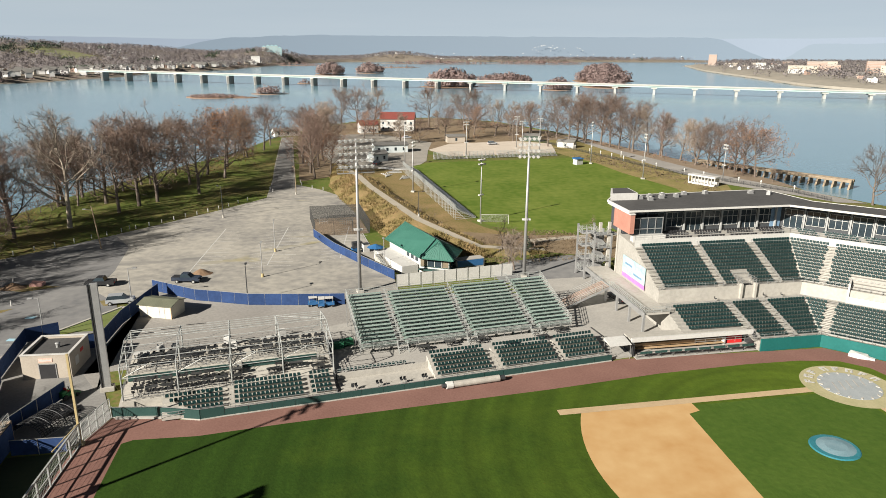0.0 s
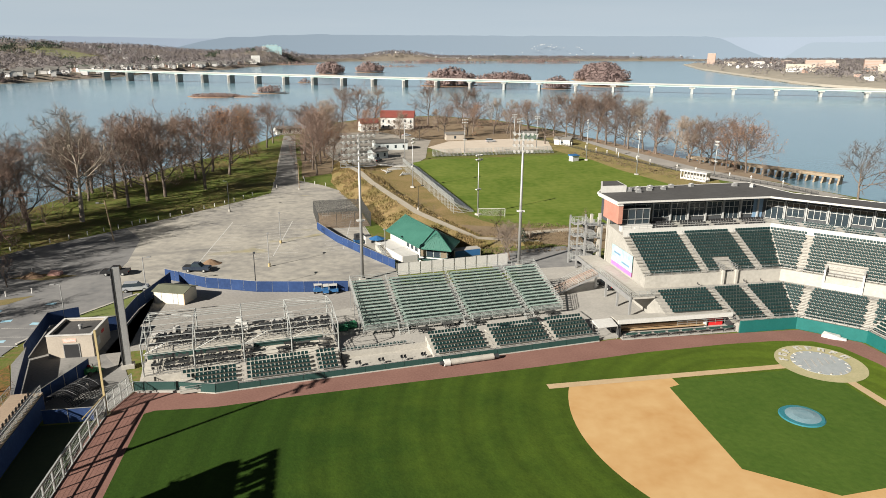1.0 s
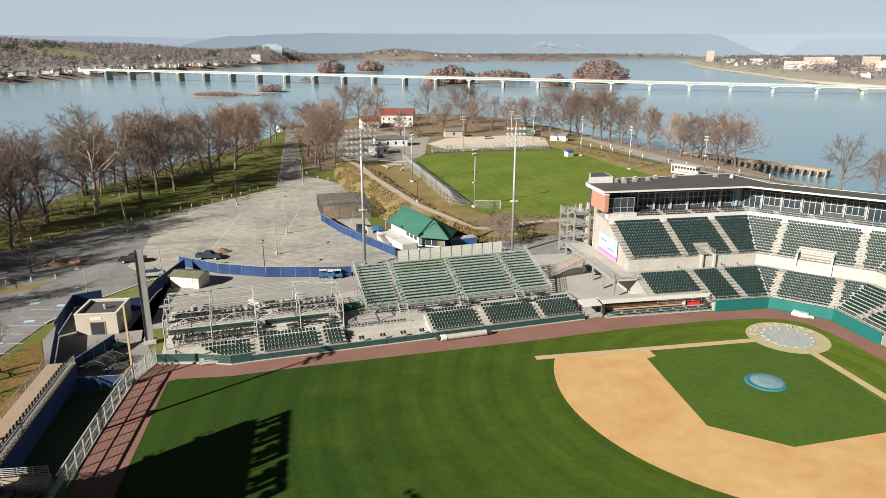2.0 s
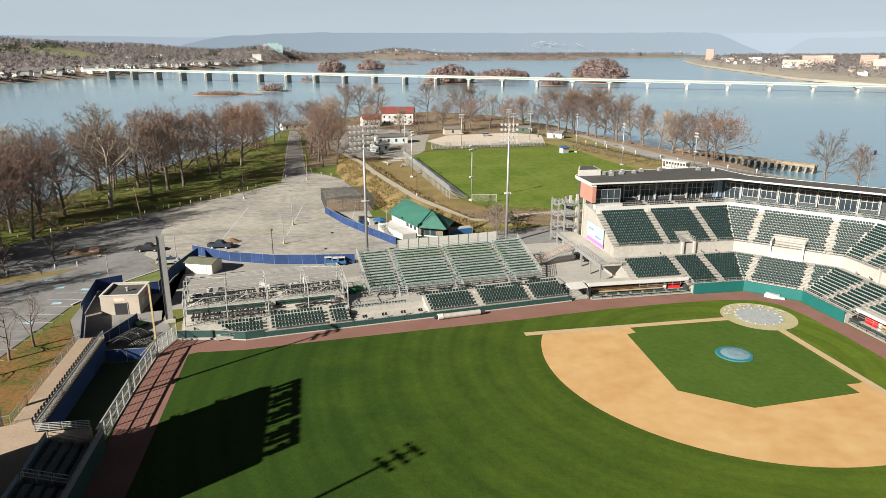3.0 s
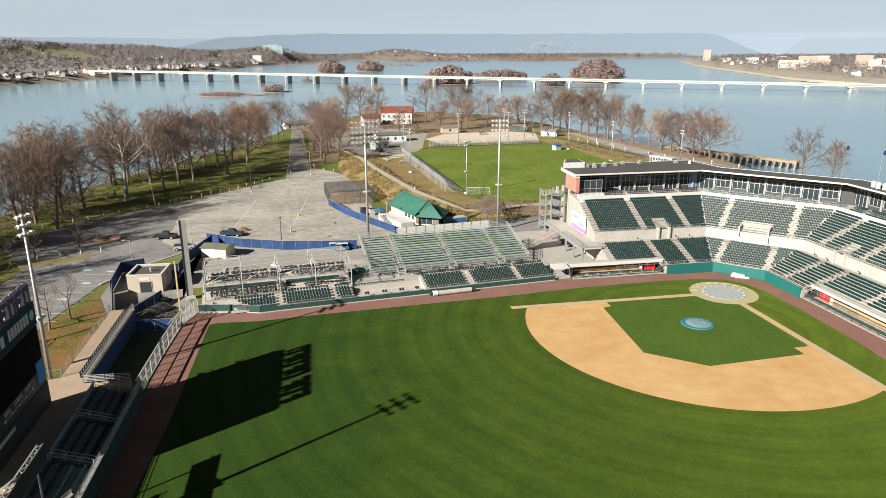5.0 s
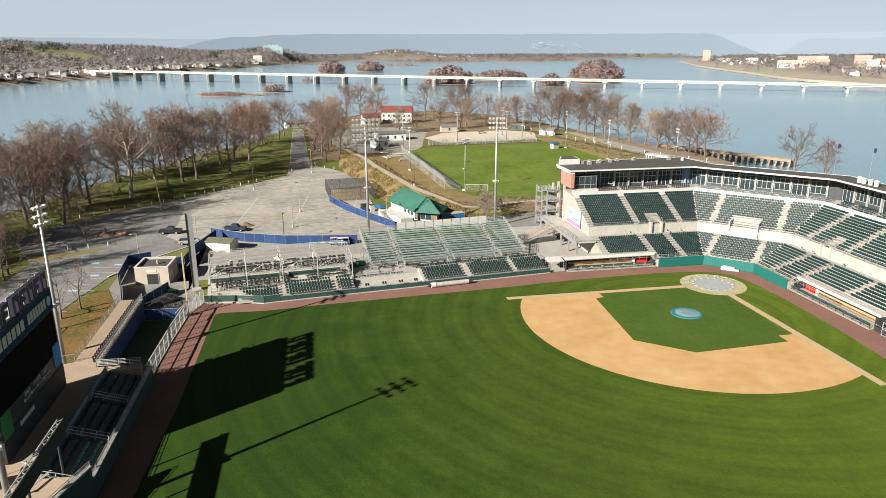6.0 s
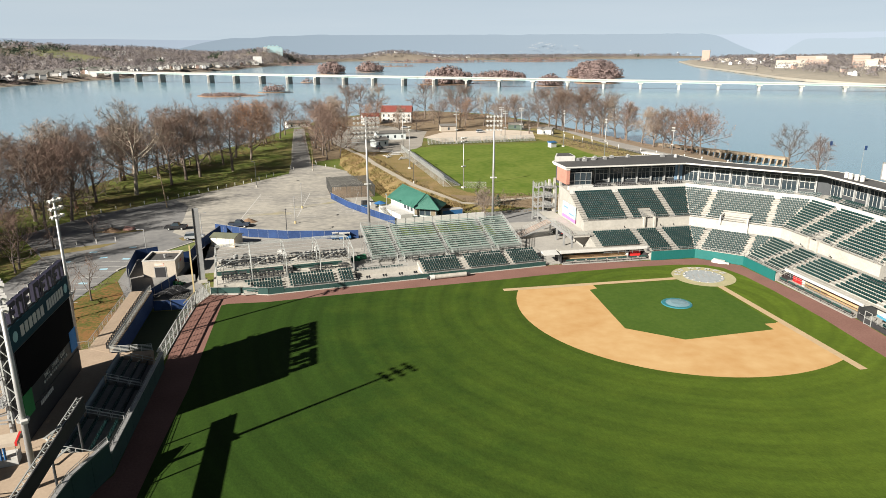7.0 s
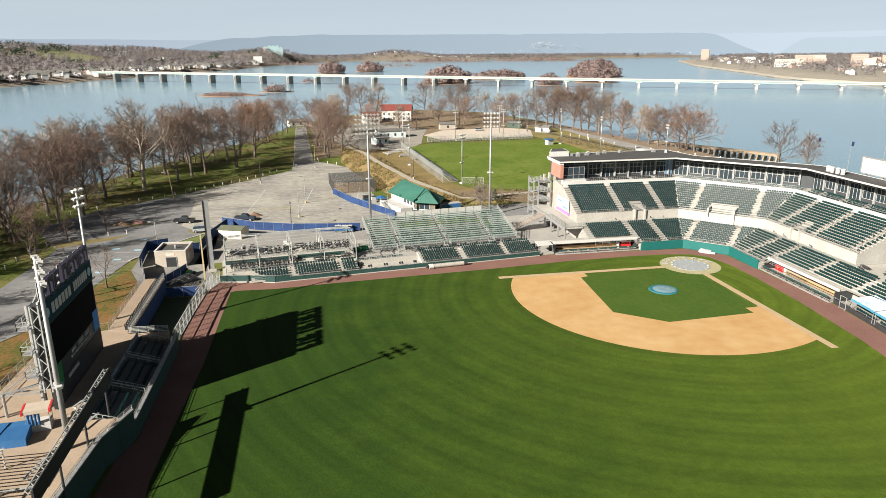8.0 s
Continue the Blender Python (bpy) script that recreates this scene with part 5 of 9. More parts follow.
part("soffit", Bag().box(0, 0.02, 5.95, BW, 1.6, 6.2), DARKST, board)
for k in range(7):
    part("roof_brace", Bag().beam((1.2 + k * 2.6, 1.3, 16.5), (1.2 + k * 2.6, 0.4, 18.2), 0.1), ALU, board)


def light_tower(name, m, h, bars, r=0.3, label="tall galvanised floodlight tower with banks of lamps", rake=0.0, n=4, w=3.0, cat=True):
    """Tapered pole; the lamps face the local -y side."""
    t = thing(name, m, label, "floodlight tower", "floodlight towers")
    part("pole", Bag().tube((0, 0, 0), (0, 0, h), r, r * 0.55, n=10), STEEL, t, smooth=True)
    part("collar", Bag().tube((0, 0, h * 0.42), (0, 0, h * 0.42 + 0.25), r * 1.7, n=10), STEEL, t)
    for k in range(bars):
        z = h - 0.3 - k * 1.15
        part("crossarm", Bag().beam((-w, 0, z), (w, 0, z), 0.14), STEEL, t)
        for i in range(n):
            x = -w + (i + 0.5) * 2 * w / n
            hd = Bag()
            hd.tube((x, -0.38, z - 0.12), (x, 0.1, z + 0.05), 0.3, 0.14, n=10)
            part("lamp", hd, WHITE, t)
    if cat:
        part("platform", Bag().box(-w, 0.1, h - bars * 1.15 - 0.5, w, 0.7, h - bars * 1.15 - 0.42), STEEL, t)
        part("railing", rail(Bag(), [(-w, 0.7, h - bars * 1.15 - 0.42), (w, 0.7, h - bars * 1.15 - 0.42)], 0.9, 2, 1.2, 0.03), STEEL, t)
    part("base", Bag().box(-0.6, -0.6, 0, 0.6, 0.6, 0.5), CONC, t)
    part("side_lamp", Bag().box(-0.8, -0.3, h * 0.42, 0.8, 0.3, h * 0.42 + 0.3), WHITE, t)
    return t


light_tower("floodlight_tower", at(-105, -54.5, 0, 120), 24.8, 3, n=4, w=1.7, r=0.34, cat=False)
light_tower("floodlight_tower", at(-112.4, -17.4, 0, 70), 24.8, 3, n=4, w=1.3, cat=False)
light_tower("floodlight_tower", at(-63.7, 49.1, 0, 10), 28.9, 5, n=7, w=3.4, r=0.36)
light_tower("floodlight_tower", at(-30.4, 52.7, 0, -10), 28.3, 4, n=5, w=2.2, r=0.36, cat=False)

# strip board on posts
sbd = thing("ribbon_board", at(-102.2, -47.0, 0, -90), "long black ribbon board on posts with a steel truss behind", "sign board")
part("panel", Bag().box(0, 0, 7.0, 23.5, 0.12, 8.75), BLACK, sbd)
b = Bag()
b.beam((0, -0.55, 8.6), (23.5, -0.55, 8.6), 0.1).beam((0, 0.0, 8.65), (23.5, 0.0, 8.65), 0.12)
for k in range(20):
    b.beam((k * 1.2, -0.02, 8.62), (k * 1.2 + 0.6, -0.55, 8.6), 0.06).beam((k * 1.2 + 0.6, -0.55, 8.6), (k * 1.2 + 1.2, -0.02, 8.62), 0.06)
part("truss", b, ALU, sbd)
for x in (1.4, 9.0, 16.6, 22.8):
    part("post", Bag().tube((x, -0.3, 0.0), (x, -0.3, 8.5), 0.13, n=8), DARKST, sbd)
kiosk = thing("kiosk", at(-109.6, -49.4, 3.0, 10), "small kiosk with red and white fascia and blue curtain", "kiosk")
part("counter", Bag().box(-1.2, -0.8, 0, 1.2, 0.8, 1.0), WHITE, kiosk)
for x, y in ((-1.2, -0.8), (1.2, -0.8), (1.2, 0.8), (-1.2, 0.8)):
    part("post", Bag().tube((x, y, 0), (x, y, 2.6), 0.04), STEEL, kiosk)
part("fascia", Bag().box(-1.5, -1.1, 2.4, 1.5, 1.1, 2.8), mat("kiosk_cream", (0.42, 0.36, 0.28), (0.36, 0.3, 0.24), size=0.6), kiosk)
for x in (-1.5, 1.28):
    part("fascia_end", Bag().box(x, -1.14, 2.38, x + 0.22, 1.14, 2.82), REDP, kiosk)
for k in range(4):
    part("curtain", Bag().tube((-0.9 + k * 0.35, -0.85, 0.9), (-0.9 + k * 0.35, -0.85, 2.4), 0.12, 0.16, n=8), BLUET, kiosk)
tarp = thing("tarp_cover", at(-112.6, -51.5, 3.0, 5), "blue tarpaulin drawn over stacked equipment", "tarpaulin")
part("sheet", Bag().prism([(-2.6, -1.8), (2.7, -1.9), (2.5, 1.8), (-2.5, 1.9)], 0, [1.0, 0.9, 1.25, 1.15]), BLUET, tarp)
part("fold", Bag().prism([(-2.3, -1.6), (-0.4, -1.75), (0.3, 1.6), (-2.2, 1.7)], 0.9, [1.15, 1.05, 1.35, 1.3]), BLUET, tarp)
per = thing("slatted_pergola", at(-117.5, -68, 3.0), "low pergola of pale slats over the deck", "pergola")
for k in range(18):
    part("slat", Bag().box(0, k * 0.62, 2.3, 7.6, k * 0.62 + 0.1, 2.4), ALU, per)
for x in (0.4, 7.2):
    part("beam", Bag().box(x, -0.2, 2.15, x + 0.12, 11.0, 2.3), ALU, per)
    for y in (0, 10.6):
        part("post", Bag().box(x, y, 0, x + 0.12, y + 0.12, 2.2), ALU, per)
bt = thing("bleacher_bench", at(-107.5, -62, 3.0, 8), "aluminium bench on the plaza deck", "bench", "deck benches")
part("plank", Bag().box(-1.8, -0.15, 0.42, 1.8, 0.15, 0.47), ALU, bt)
for x in (-1.4, 1.4):
    part("leg", Bag().box(x - 0.04, -0.14, 0, x + 0.04, 0.14, 0.42), ALU, bt)
for x, y, r in ((-107, -58.6, 80), (-108.6, -65, 0), (-105.6, -60.2, 90), (-106.2, -66.4, 85)):
    copy_thing(bt, at(x, y, 3.0, r))
for x, y in ((-104.4, -49.6), (-106.6, -44.2)):
    copy_thing(bt, at(x, y, 3.0, 70))

# ---- parking lot and roads ----
LOT = [(-139, 82), (-126, 94), (-115.2, 105.3), (-100, 122), (-86.4, 139.0), (-86.2, 170), (-87, 200), (-87.6, 250), (-88, 292), (-82, 292), (-81, 250), (-79.4, 200), (-78, 160), (-70, 150), (-63, 137), (-60.6, 113), (-60.5, 92), (-56.4, 55.5), (-56.4, 44), (-67, 42.9), (-84, 45.6), (-102.4, 55), (-107, 50), (-104.6, 40), (-112.6, 38.2), (-118.5, 27), (-121.5, 10), (-124, -8), (-137, -30), (-160, -60), (-152, -20), (-139, 10), (-137.5, 40), (-150, 62)]
lotm = mat("lot_asphalt", (0.325, 0.305, 0.265), (0.175, 0.168, 0.158), rough=0.9, size=15, fine=1.9, spec=0.2, mixlo=0.4, mixhi=0.66)
def streaked(m, dark, scale, lo, hi, turn):
    """Long worn streaks where cars and water have gone."""
    nt = m.node_tree
    n, l = nt.nodes, nt.links
    p = n["Principled BSDF"]
    base = p.inputs["Base Color"].links[0].from_socket
    geo = n.new("ShaderNodeNewGeometry")
    mp = n.new("ShaderNodeMapping")
    mp.inputs["Rotation"].default_value = (0, 0, radians(turn))
    mp.inputs["Scale"].default_value = scale
    l.new(geo.outputs["Position"], mp.inputs[0])
    ns = n.new("ShaderNodeTexNoise")
    ns.inputs["Scale"].default_value, ns.inputs["Detail"].default_value = 1.0, 6
    ns.inputs["Distortion"].default_value = 0.6
    l.new(mp.outputs[0], ns.inputs["Vector"])
    r = n.new("ShaderNodeMapRange")
    r.inputs["From Min"].default_value, r.inputs["From Max"].default_value = lo, hi
    r.inputs["To Max"].default_value = 0.75
    l.new(ns.outputs["Fac"], r.inputs["Value"])
    mx = n.new("ShaderNodeMix")
    mx.data_type = "RGBA"
    l.new(r.outputs[0], mx.inputs["Factor"])
    l.new(base, mx.inputs["A"])
    mx.inputs["B"].default_value = (*dark, 1)
    l.new(mx.outputs["Result"], p.inputs["Base Color"])


streaked(lotm, (0.13, 0.128, 0.125), (0.035, 0.2, 1), 0.56, 0.74, -14)
streaked(lotm, (0.3, 0.26, 0.12), (0.06, 0.11, 1), 0.64, 0.76, 30)
sheet("parking_lot", LOT, 0.012, lotm, "worn pale grey asphalt parking lot with faded lines", "parking lot")
# older asphalt whose colour is darkened further to stand for tree shade
sheet("old_lot", [(-139, 82), (-126, 94), (-120, 100), (-114, 88), (-112.5, 70), (-113, 58), (-107, 50), (-104.6, 40), (-112.6, 38.2), (-118.5, 27), (-121.5, 10), (-124, -8), (-137, -30), (-160, -60), (-152, -20), (-139, 10), (-137.5, 40), (-150, 62)], 0.016,
      mat("old_asphalt", (0.13, 0.13, 0.132), (0.2, 0.196, 0.19), rough=0.9, size=9, fine=1.8, spec=0.2), "older asphalt beside the park, darkened further for tree shade", "parking lot")
sheet("park_road", [(-86.2, 148), (-86.0, 172), (-86.6, 200), (-87.2, 250), (-87.6, 291), (-82.6, 291), (-81.6, 250), (-80, 200), (-79, 172), (-79, 156)], 0.017, ROAD, "dark grey park road to the island's head", "road")
ISLE = mat("traffic_island_dirt", (0.2, 0.15, 0.08), (0.12, 0.11, 0.04), rough=0.95, size=2, spec=0.1)
LINE = mat("faded_line_paint", (0.5, 0.49, 0.46), (0.27, 0.26, 0.25), rough=0.8, size=1.2)
LINEY = mat("faded_yellow_paint", (0.55, 0.47, 0.26), (0.42, 0.38, 0.28), rough=0.8, size=1.2)
LINEB = mat("faded_blue_paint", (0.2, 0.42, 0.55), (0.32, 0.45, 0.5), rough=0.8, size=0.8)


def stripe(p, q, w=0.14, material=LINE, label="faded painted parking line"):
    d = (Vector(q) - Vector(p)).normalized()
    s = Vector((-d.y, d.x)) * w / 2
    b = Bag().face([(*(Vector(p) - s), 0.021), (*(Vector(q) - s), 0.021), (*(Vector(q) + s), 0.022), (*(Vector(p) + s), 0.022)])
    return tagged(part("parking_line", b, material), label, "road marking", "parking lines", "structure")


for k in range(3):
    a = Vector((-97.5 + k * 15.5, 66 + k * 3))
    stripe(a, a + Vector((3.4, 36 - k * 4)), 0.22)
    for j in range(12):
        c = a + Vector((3.4, 36 - k * 4)) * (j / 12)
        stripe(c, c + Vector((5.0, -0.9)))
        if k:
            stripe(c, c + Vector((-5.0, -1.8)))
stripe((-60.2, 92), (-57.3, 57), 0.2)
for k in range(9):
    stripe((-136 + k * 0.5, 8 + k * 4.2), (-130.5 + k * 0.4, 7 + k * 4.2))
    stripe((-126 + k * 0.3, 6 + k * 3.6), (-121 + k * 0.5, 5 + k * 3.6))
rm = random.Random(3)
for k, (x, y) in enumerate(((-118.8, 36), (-121.6, 29), (-119.6, 45.5), (-124, 38), (-127.5, 43), (-131, 36), (-123, 20), (-128, 12), (-132, 22))):
    b = Bag(at(x, y, 0.02, rm.uniform(-20, 20)))
    b.face([(-0.8, -0.5, 0), (0.8, -0.5, 0), (0.8, 0.5, 0), (-0.8, 0.5, 0)])
    tagged(part("bay_marking", b, LINEB), "faded blue painted bay symbol", "road marking", "bay markings", "structure")
sheet("lawn_strip", [(-113.2, 37.9), (-105.5, 47.8), (-103.9, 40.8), (-105, 37.5)], 0.03, mat("kerb_lawn", (0.085, 0.12, 0.025), (0.13, 0.14, 0.04), rough=0.95, size=4), "small green lawn inside a pale kerb", "lawn")
kerb = thing("kerb", at(0, 0), "pale concrete kerb round the small lawn", "kerb", "", "structure")
for p, q in (((-113.6, 37.8), (-105.6, 48.3)), ((-113.6, 37.8), (-118.6, 27.5)), ((-105.6, 48.3), (-103.8, 46))):
    part("kerb_stone", Bag().beam((*p, 0.06), (*q, 0.06), 0.45, 0.16), CONC, kerb)
for poly in ([(-133, 62), (-126, 64), (-120, 61.5), (-126, 59.5)], [(-110.5, 52), (-106, 54), (-104.5, 50.8), (-109, 49.2)], [(-140, 46), (-133, 48), (-124, 50.5), (-127, 46.5), (-138, 41)]):
    sheet("traffic_island", poly, 0.03, ISLE, "bare earthen traffic island", "traffic island")
bol = thing("bollard", at(-118, 105.5), "short white wooden bollard", "bollard", "bollards along the lot")
part("shaft", Bag().tube((0, 0, 0), (0, 0, 0.95), 0.13, n=8), WHITE, bol)
part("cap", Bag().tube((0, 0, 0.95), (0, 0, 1.02), 0.15, 0.09, n=8), WHITE, bol)
EDGE = [(-150, 73), (-139, 84), (-126, 96), (-115.2, 107), (-100, 123.5), (-90.6, 138)]
for p, q in zip(EDGE, EDGE[1:]):
    L = (Vector(q) - Vector(p)).length
    for k in range(int(L / 3.6)):
        c = Vector(p).lerp(Vector(q), (k + 0.5) / int(L / 3.6))
        copy_thing(bol, at(c.x, c.y, 0, 0))
for x, y in ((-76, 158), (-72.5, 152), (-69, 149), (-76.4, 163), (-84.9, 147.8), (-86, 152), (-74, 200), (-75, 208), (-76, 216), (-77, 224), (-125, 52), (-129, 50.8), (-133, 49.4), (-137, 47.6), (-141, 44), (-142.6, 38), (-143, 32), (-143, 26), (-143.5, 20), (-144, 14), (-146, 8), (-148, 2), (-151, -6)):
    copy_thing(bol, at(x, y, 0, 0))


def lamp_post(m, h, arm=0.9, material=STEEL, label="slim grey parking-lot lamp post with a shoebox head", base=None, name="street_lamp"):
    t = thing(name, m, label, "lamp post", "lamp posts")
    part("pole", Bag().tube((0, 0, 0), (0, 0, h), 0.1, 0.07, n=8), material, t)
    part("arm", Bag().beam((0, 0, h), (arm, 0, h + 0.05), 0.07), material, t)
    part("head", Bag().box(arm - 0.1, -0.2, h - 0.03, arm + 0.6, 0.2, h + 0.15), material, t)
    part("foot", Bag().tube((0, 0, 0), (0, 0, 0.7), 0.28, n=10), base or CONC, t)
    return t


lamp_post(at(-114.7, 37.4, 0, 180), 6.2)
for x, y, h, mm in ((-84.1, 47.5, 6.8, DARKST), (-82.4, 61.3, 6.9, STEEL), (-80.8, 79.3, 7.0, STEEL), (-57.8, 62, 6.5, STEEL)):
    lamp_post(at(x, y, 0, 90), h, material=mm, base=YELLOW if mm is STEEL else None)
lamp_post(at(-96.3, 114.7, 0, 140), 8.6, material=DARKST, label="dark street lamp at the edge of the lot")
lamp_post(at(-77.5, 143, 0, 120), 8.6, material=POLEW, label="timber street lamp beside the road")
lamp_post(at(-104.6, 50.5, 0, 0), 6.4, material=STEEL)
lamp_post(at(-45.5, 95.5, 3, 0), 6.5, material=DARKST, label="dark lamp post beside the dike path")
tp = thing("utility_pole", at(-119.9, 87.9), "leaning timber utility pole with a lamp arm", "utility pole")
part("pole", Bag().tube((0, 0, 0), (-1.0, 0.2, 9.9), 0.17, 0.12, n=8), POLEW, tp)
part("arm", Bag().beam((-0.95, 0.2, 9.0), (-2.3, 0.2, 9.3), 0.08), STEEL, tp)
part("lamp_head", Bag().box(-2.9, 0.05, 9.2, -2.2, 0.35, 9.4), STEEL, tp)


# vehicles
def vehicle(m, paint, label, kind, category):
    """Side profile swept across, with glass, wheels and lights; x forwards."""
    t = thing("pickup_truck" if kind == "pickup" else "car", m, label, category, "parked vehicles")
    W = 0.94
    if kind == "pickup":
        low = [(-2.7, 0.45), (2.7, 0.45), (2.75, 0.9), (2.55, 1.08), (1.2, 1.15), (-2.7, 1.15)]
        cab = [(1.25, 1.13), (0.55, 1.8), (-0.75, 1.83), (-1.0, 1.13)]
    elif kind == "suv":
        low = [(-2.3, 0.4), (2.3, 0.4), (2.38, 0.8), (2.2, 1.0), (1.1, 1.08), (-2.35, 1.08)]
        cab = [(1.2, 1.06), (0.5, 1.72), (-1.9, 1.72), (-2.3, 1.06)]
    else:
        low = [(-2.2, 0.35), (2.2, 0.35), (2.28, 0.68), (2.0, 0.85), (1.0, 0.95), (-2.0, 0.98), (-2.25, 0.8)]
        cab = [(1.05, 0.93), (0.35, 1.42), (-1.0, 1.44), (-1.7, 0.96)]
    n = len(low)
    b = Bag().add([(x, y, z) for y in (-W, W) for x, z in low], [tuple(range(n)), tuple(range(n, 2 * n))[::-1], *[(i, n + i, n + (i + 1) % n, (i + 1) % n) for i in range(n)]])
    part("body", b, paint, t)
    c = Bag().add([(x, s * (W - 0.06 - (0.14 if z > 1.2 else 0)), z) for s in (-1, 1) for x, z in cab], [(0, 1, 2, 3), (7, 6, 5, 4), (0, 4, 5, 1), (1, 5, 6, 2), (2, 6, 7, 3), (0, 3, 7, 4)])
    part("cabin_glass", c, GLASS, t)
    rx0, rx1, rz = cab[2][0], cab[1][0], cab[1][1]
    part("roof_panel", Bag().box(rx0, -W + 0.2, rz - 0.02, rx1, W - 0.2, rz + 0.05), paint, t)
    for x in (-1.6, 1.65):
        for y in (-W + 0.02, W - 0.02):
            wh = part("wheel", Bag().tube((x, y - 0.12, 0.36), (x, y + 0.12, 0.36), 0.37, n=14), BLACK, t)
            part("rim", Bag().tube((x, y - 0.13, 0.36), (x, y + 0.13, 0.36), 0.2, n=10), ALU, wh)
    for y in (-0.65, 0.65):
        xe = low[2][0]
        part("headlight", Bag().box(xe - 0.12, y - 0.18, 0.68, xe + 0.01, y + 0.18, 0.84), WHITE, t)
        part("tail_light", Bag().box(low[0][0] - 0.05, y - 0.12, 0.75, low[0][0] + 0.05, y + 0.12, 0.95), REDP, t)
    if kind == "pickup":
        part("bed", Bag().box(-2.6, -W + 0.1, 1.155, -1.1, W - 0.1, 1.17), BLACK, t)
    part("bumper", Bag().box(low[2][0] - 0.05, -W + 0.05, 0.42, low[2][0] + 0.12, W - 0.05, 0.6), DARKST, t)
    return t


NAVYP = mat("dark_blue_car_paint", (0.02, 0.028, 0.045), (0.03, 0.038, 0.055), rough=0.25, size=2, spec=0.6)
SILV = mat("silver_car_paint", (0.52, 0.54, 0.56), (0.45, 0.47, 0.5), rough=0.3, metal=0.5, size=2)
KCAR = mat("black_car_paint", (0.012, 0.013, 0.015), (0.02, 0.02, 0.022), rough=0.25, size=2, spec=0.6)
vehicle(at(-96.8, 60.6, 0.01, -12), NAVYP, "dark blue pickup truck parked on the asphalt", "pickup", "pickup truck")
vehicle(at(-112.6, 61.0, 0.01, 175), KCAR, "black pickup truck parked in tree shade", "pickup", "pickup truck")
vehicle(at(-106.4, 50.2, 0.01, 5), SILV, "silver sport utility vehicle beside the blue fence", "suv", "car")
vehicle(at(-17.6, 36.2, 0.26, 100), KCAR, "black service vehicle under the raised walkway", "suv", "car")
vehicle(at(66, 150, 0.02, 20), KCAR, "dark car parked on the riverside drive", "car", "car")
heap = thing("earth_heap", at(-94.8, 65.2, 0.0, 10), "low heap of brown earth on the asphalt", "earth heap", "earth heaps")
hb = Bag()
rr = random.Random(4)
ring = [(0, 0, 1.15)] + [(math.cos(a) * r, math.sin(a) * r * 0.6, h) for r, h in ((0.9, 0.8), (1.9, 0.25), (2.5, 0.0)) for a in [i * math.pi / 5 + rr.uniform(-0.2, 0.2) for i in range(10)]]
fc = [(0, 1 + i, 1 + (i + 1) % 10) for i in range(10)] + [(1 + k * 10 + i, 11 + k * 10 + i, 11 + k * 10 + (i + 1) % 10, 1 + k * 10 + (i + 1) % 10) for k in range(2) for i in range(10)]
hb.add(ring, fc)
EARTH = mat("brown_earth", (0.12, 0.075, 0.045), (0.2, 0.13, 0.08), rough=0.95, size=0.8, bump=0.5)
part("heap_body", hb, EARTH, heap)
copy_thing(heap, at(-128.5, 62.0, 0.0, 0))
brk = thing("brick_stack", at(-124.6, 63.0, 0), "stack of pink rubble beside the traffic island", "rubble")
part("rubble", Bag().prism([(-1.2, -0.7), (1.1, -0.8), (1.3, 0.6), (-1.0, 0.8)], 0, [0.5, 0.7, 0.6, 0.8]), mat("pink_rubble", (0.4, 0.2, 0.17), (0.5, 0.3, 0.26), size=0.5), brk)
part("sign_post", Bag().tube((-4.2, 0.2, 0), (-4.2, 0.2, 1.6), 0.12), WHITE, brk)

# blue fences of the lot
mesh_fence("lot_fence", [(-102.2, 56.4), (-93.5, 49.6), (-83.8, 45.6), (-75, 44.0), (-66.8, 43.0)], 2.2, "long blue windscreen fence along the lot", step=2.6, group="blue fences", screen=NAVY)
mesh_fence("lot_fence", [(-72.2, 90.8), (-67.6, 77.5), (-62, 66), (-56.4, 55.2)], 2.0, "long blue windscreen fence along the batting cage and lot", step=2.6, group="blue fences", screen=NAVY)
cage = thing("batting_cage", at(-71.8, 91.2, 0, 4), "batting cage of dark netting on poles", "batting cage")
NET = mat("dark_net", (0.05, 0.05, 0.048), (0.07, 0.07, 0.066), rough=0.9, size=2)
for x in (0, 4.6, 9.2, 13.4):
    for y in (0, 18):
        part("pole", Bag().tube((x, y, 0), (x, y, 3.6), 0.06), DARKST, cage)
b = Bag()
for k in range(68):
    b.box(k * 0.2, 0, 3.58, k * 0.2 + 0.022, 18, 3.6).box(k * 0.2, 17.98, 0, k * 0.2 + 0.022, 18.0, 3.6).box(k * 0.2, 0, 0, k * 0.2 + 0.022, 0.02, 3.6)
for k in range(90):
    b.box(0, k * 0.2, 3.58, 13.4, k * 0.2 + 0.022, 3.6)
    b.box(0, k * 0.2, 0, 0.02, k * 0.2 + 0.022, 3.6).box(13.38, k * 0.2, 0, 13.4, k * 0.2 + 0.022, 3.6)
for k in range(18):
    b.box(0, 17.98, k * 0.2, 13.4, 18, k * 0.2 + 0.022).box(0, 0, k * 0.2, 13.4, 0.02, k * 0.2 + 0.022).box(0, 0, k * 0.2, 0.02, 18, k * 0.2 + 0.022).box(13.38, 0, k * 0.2, 13.4, 18, k * 0.2 + 0.022)
tagged(part("net", b, NET, cage), "", "", "", "stuff")
part("pitching_screen", rail(Bag(), [(2, 12, 0), (4, 12, 0)], 1.9, 3, 0.6, 0.03), WHITE, cage)
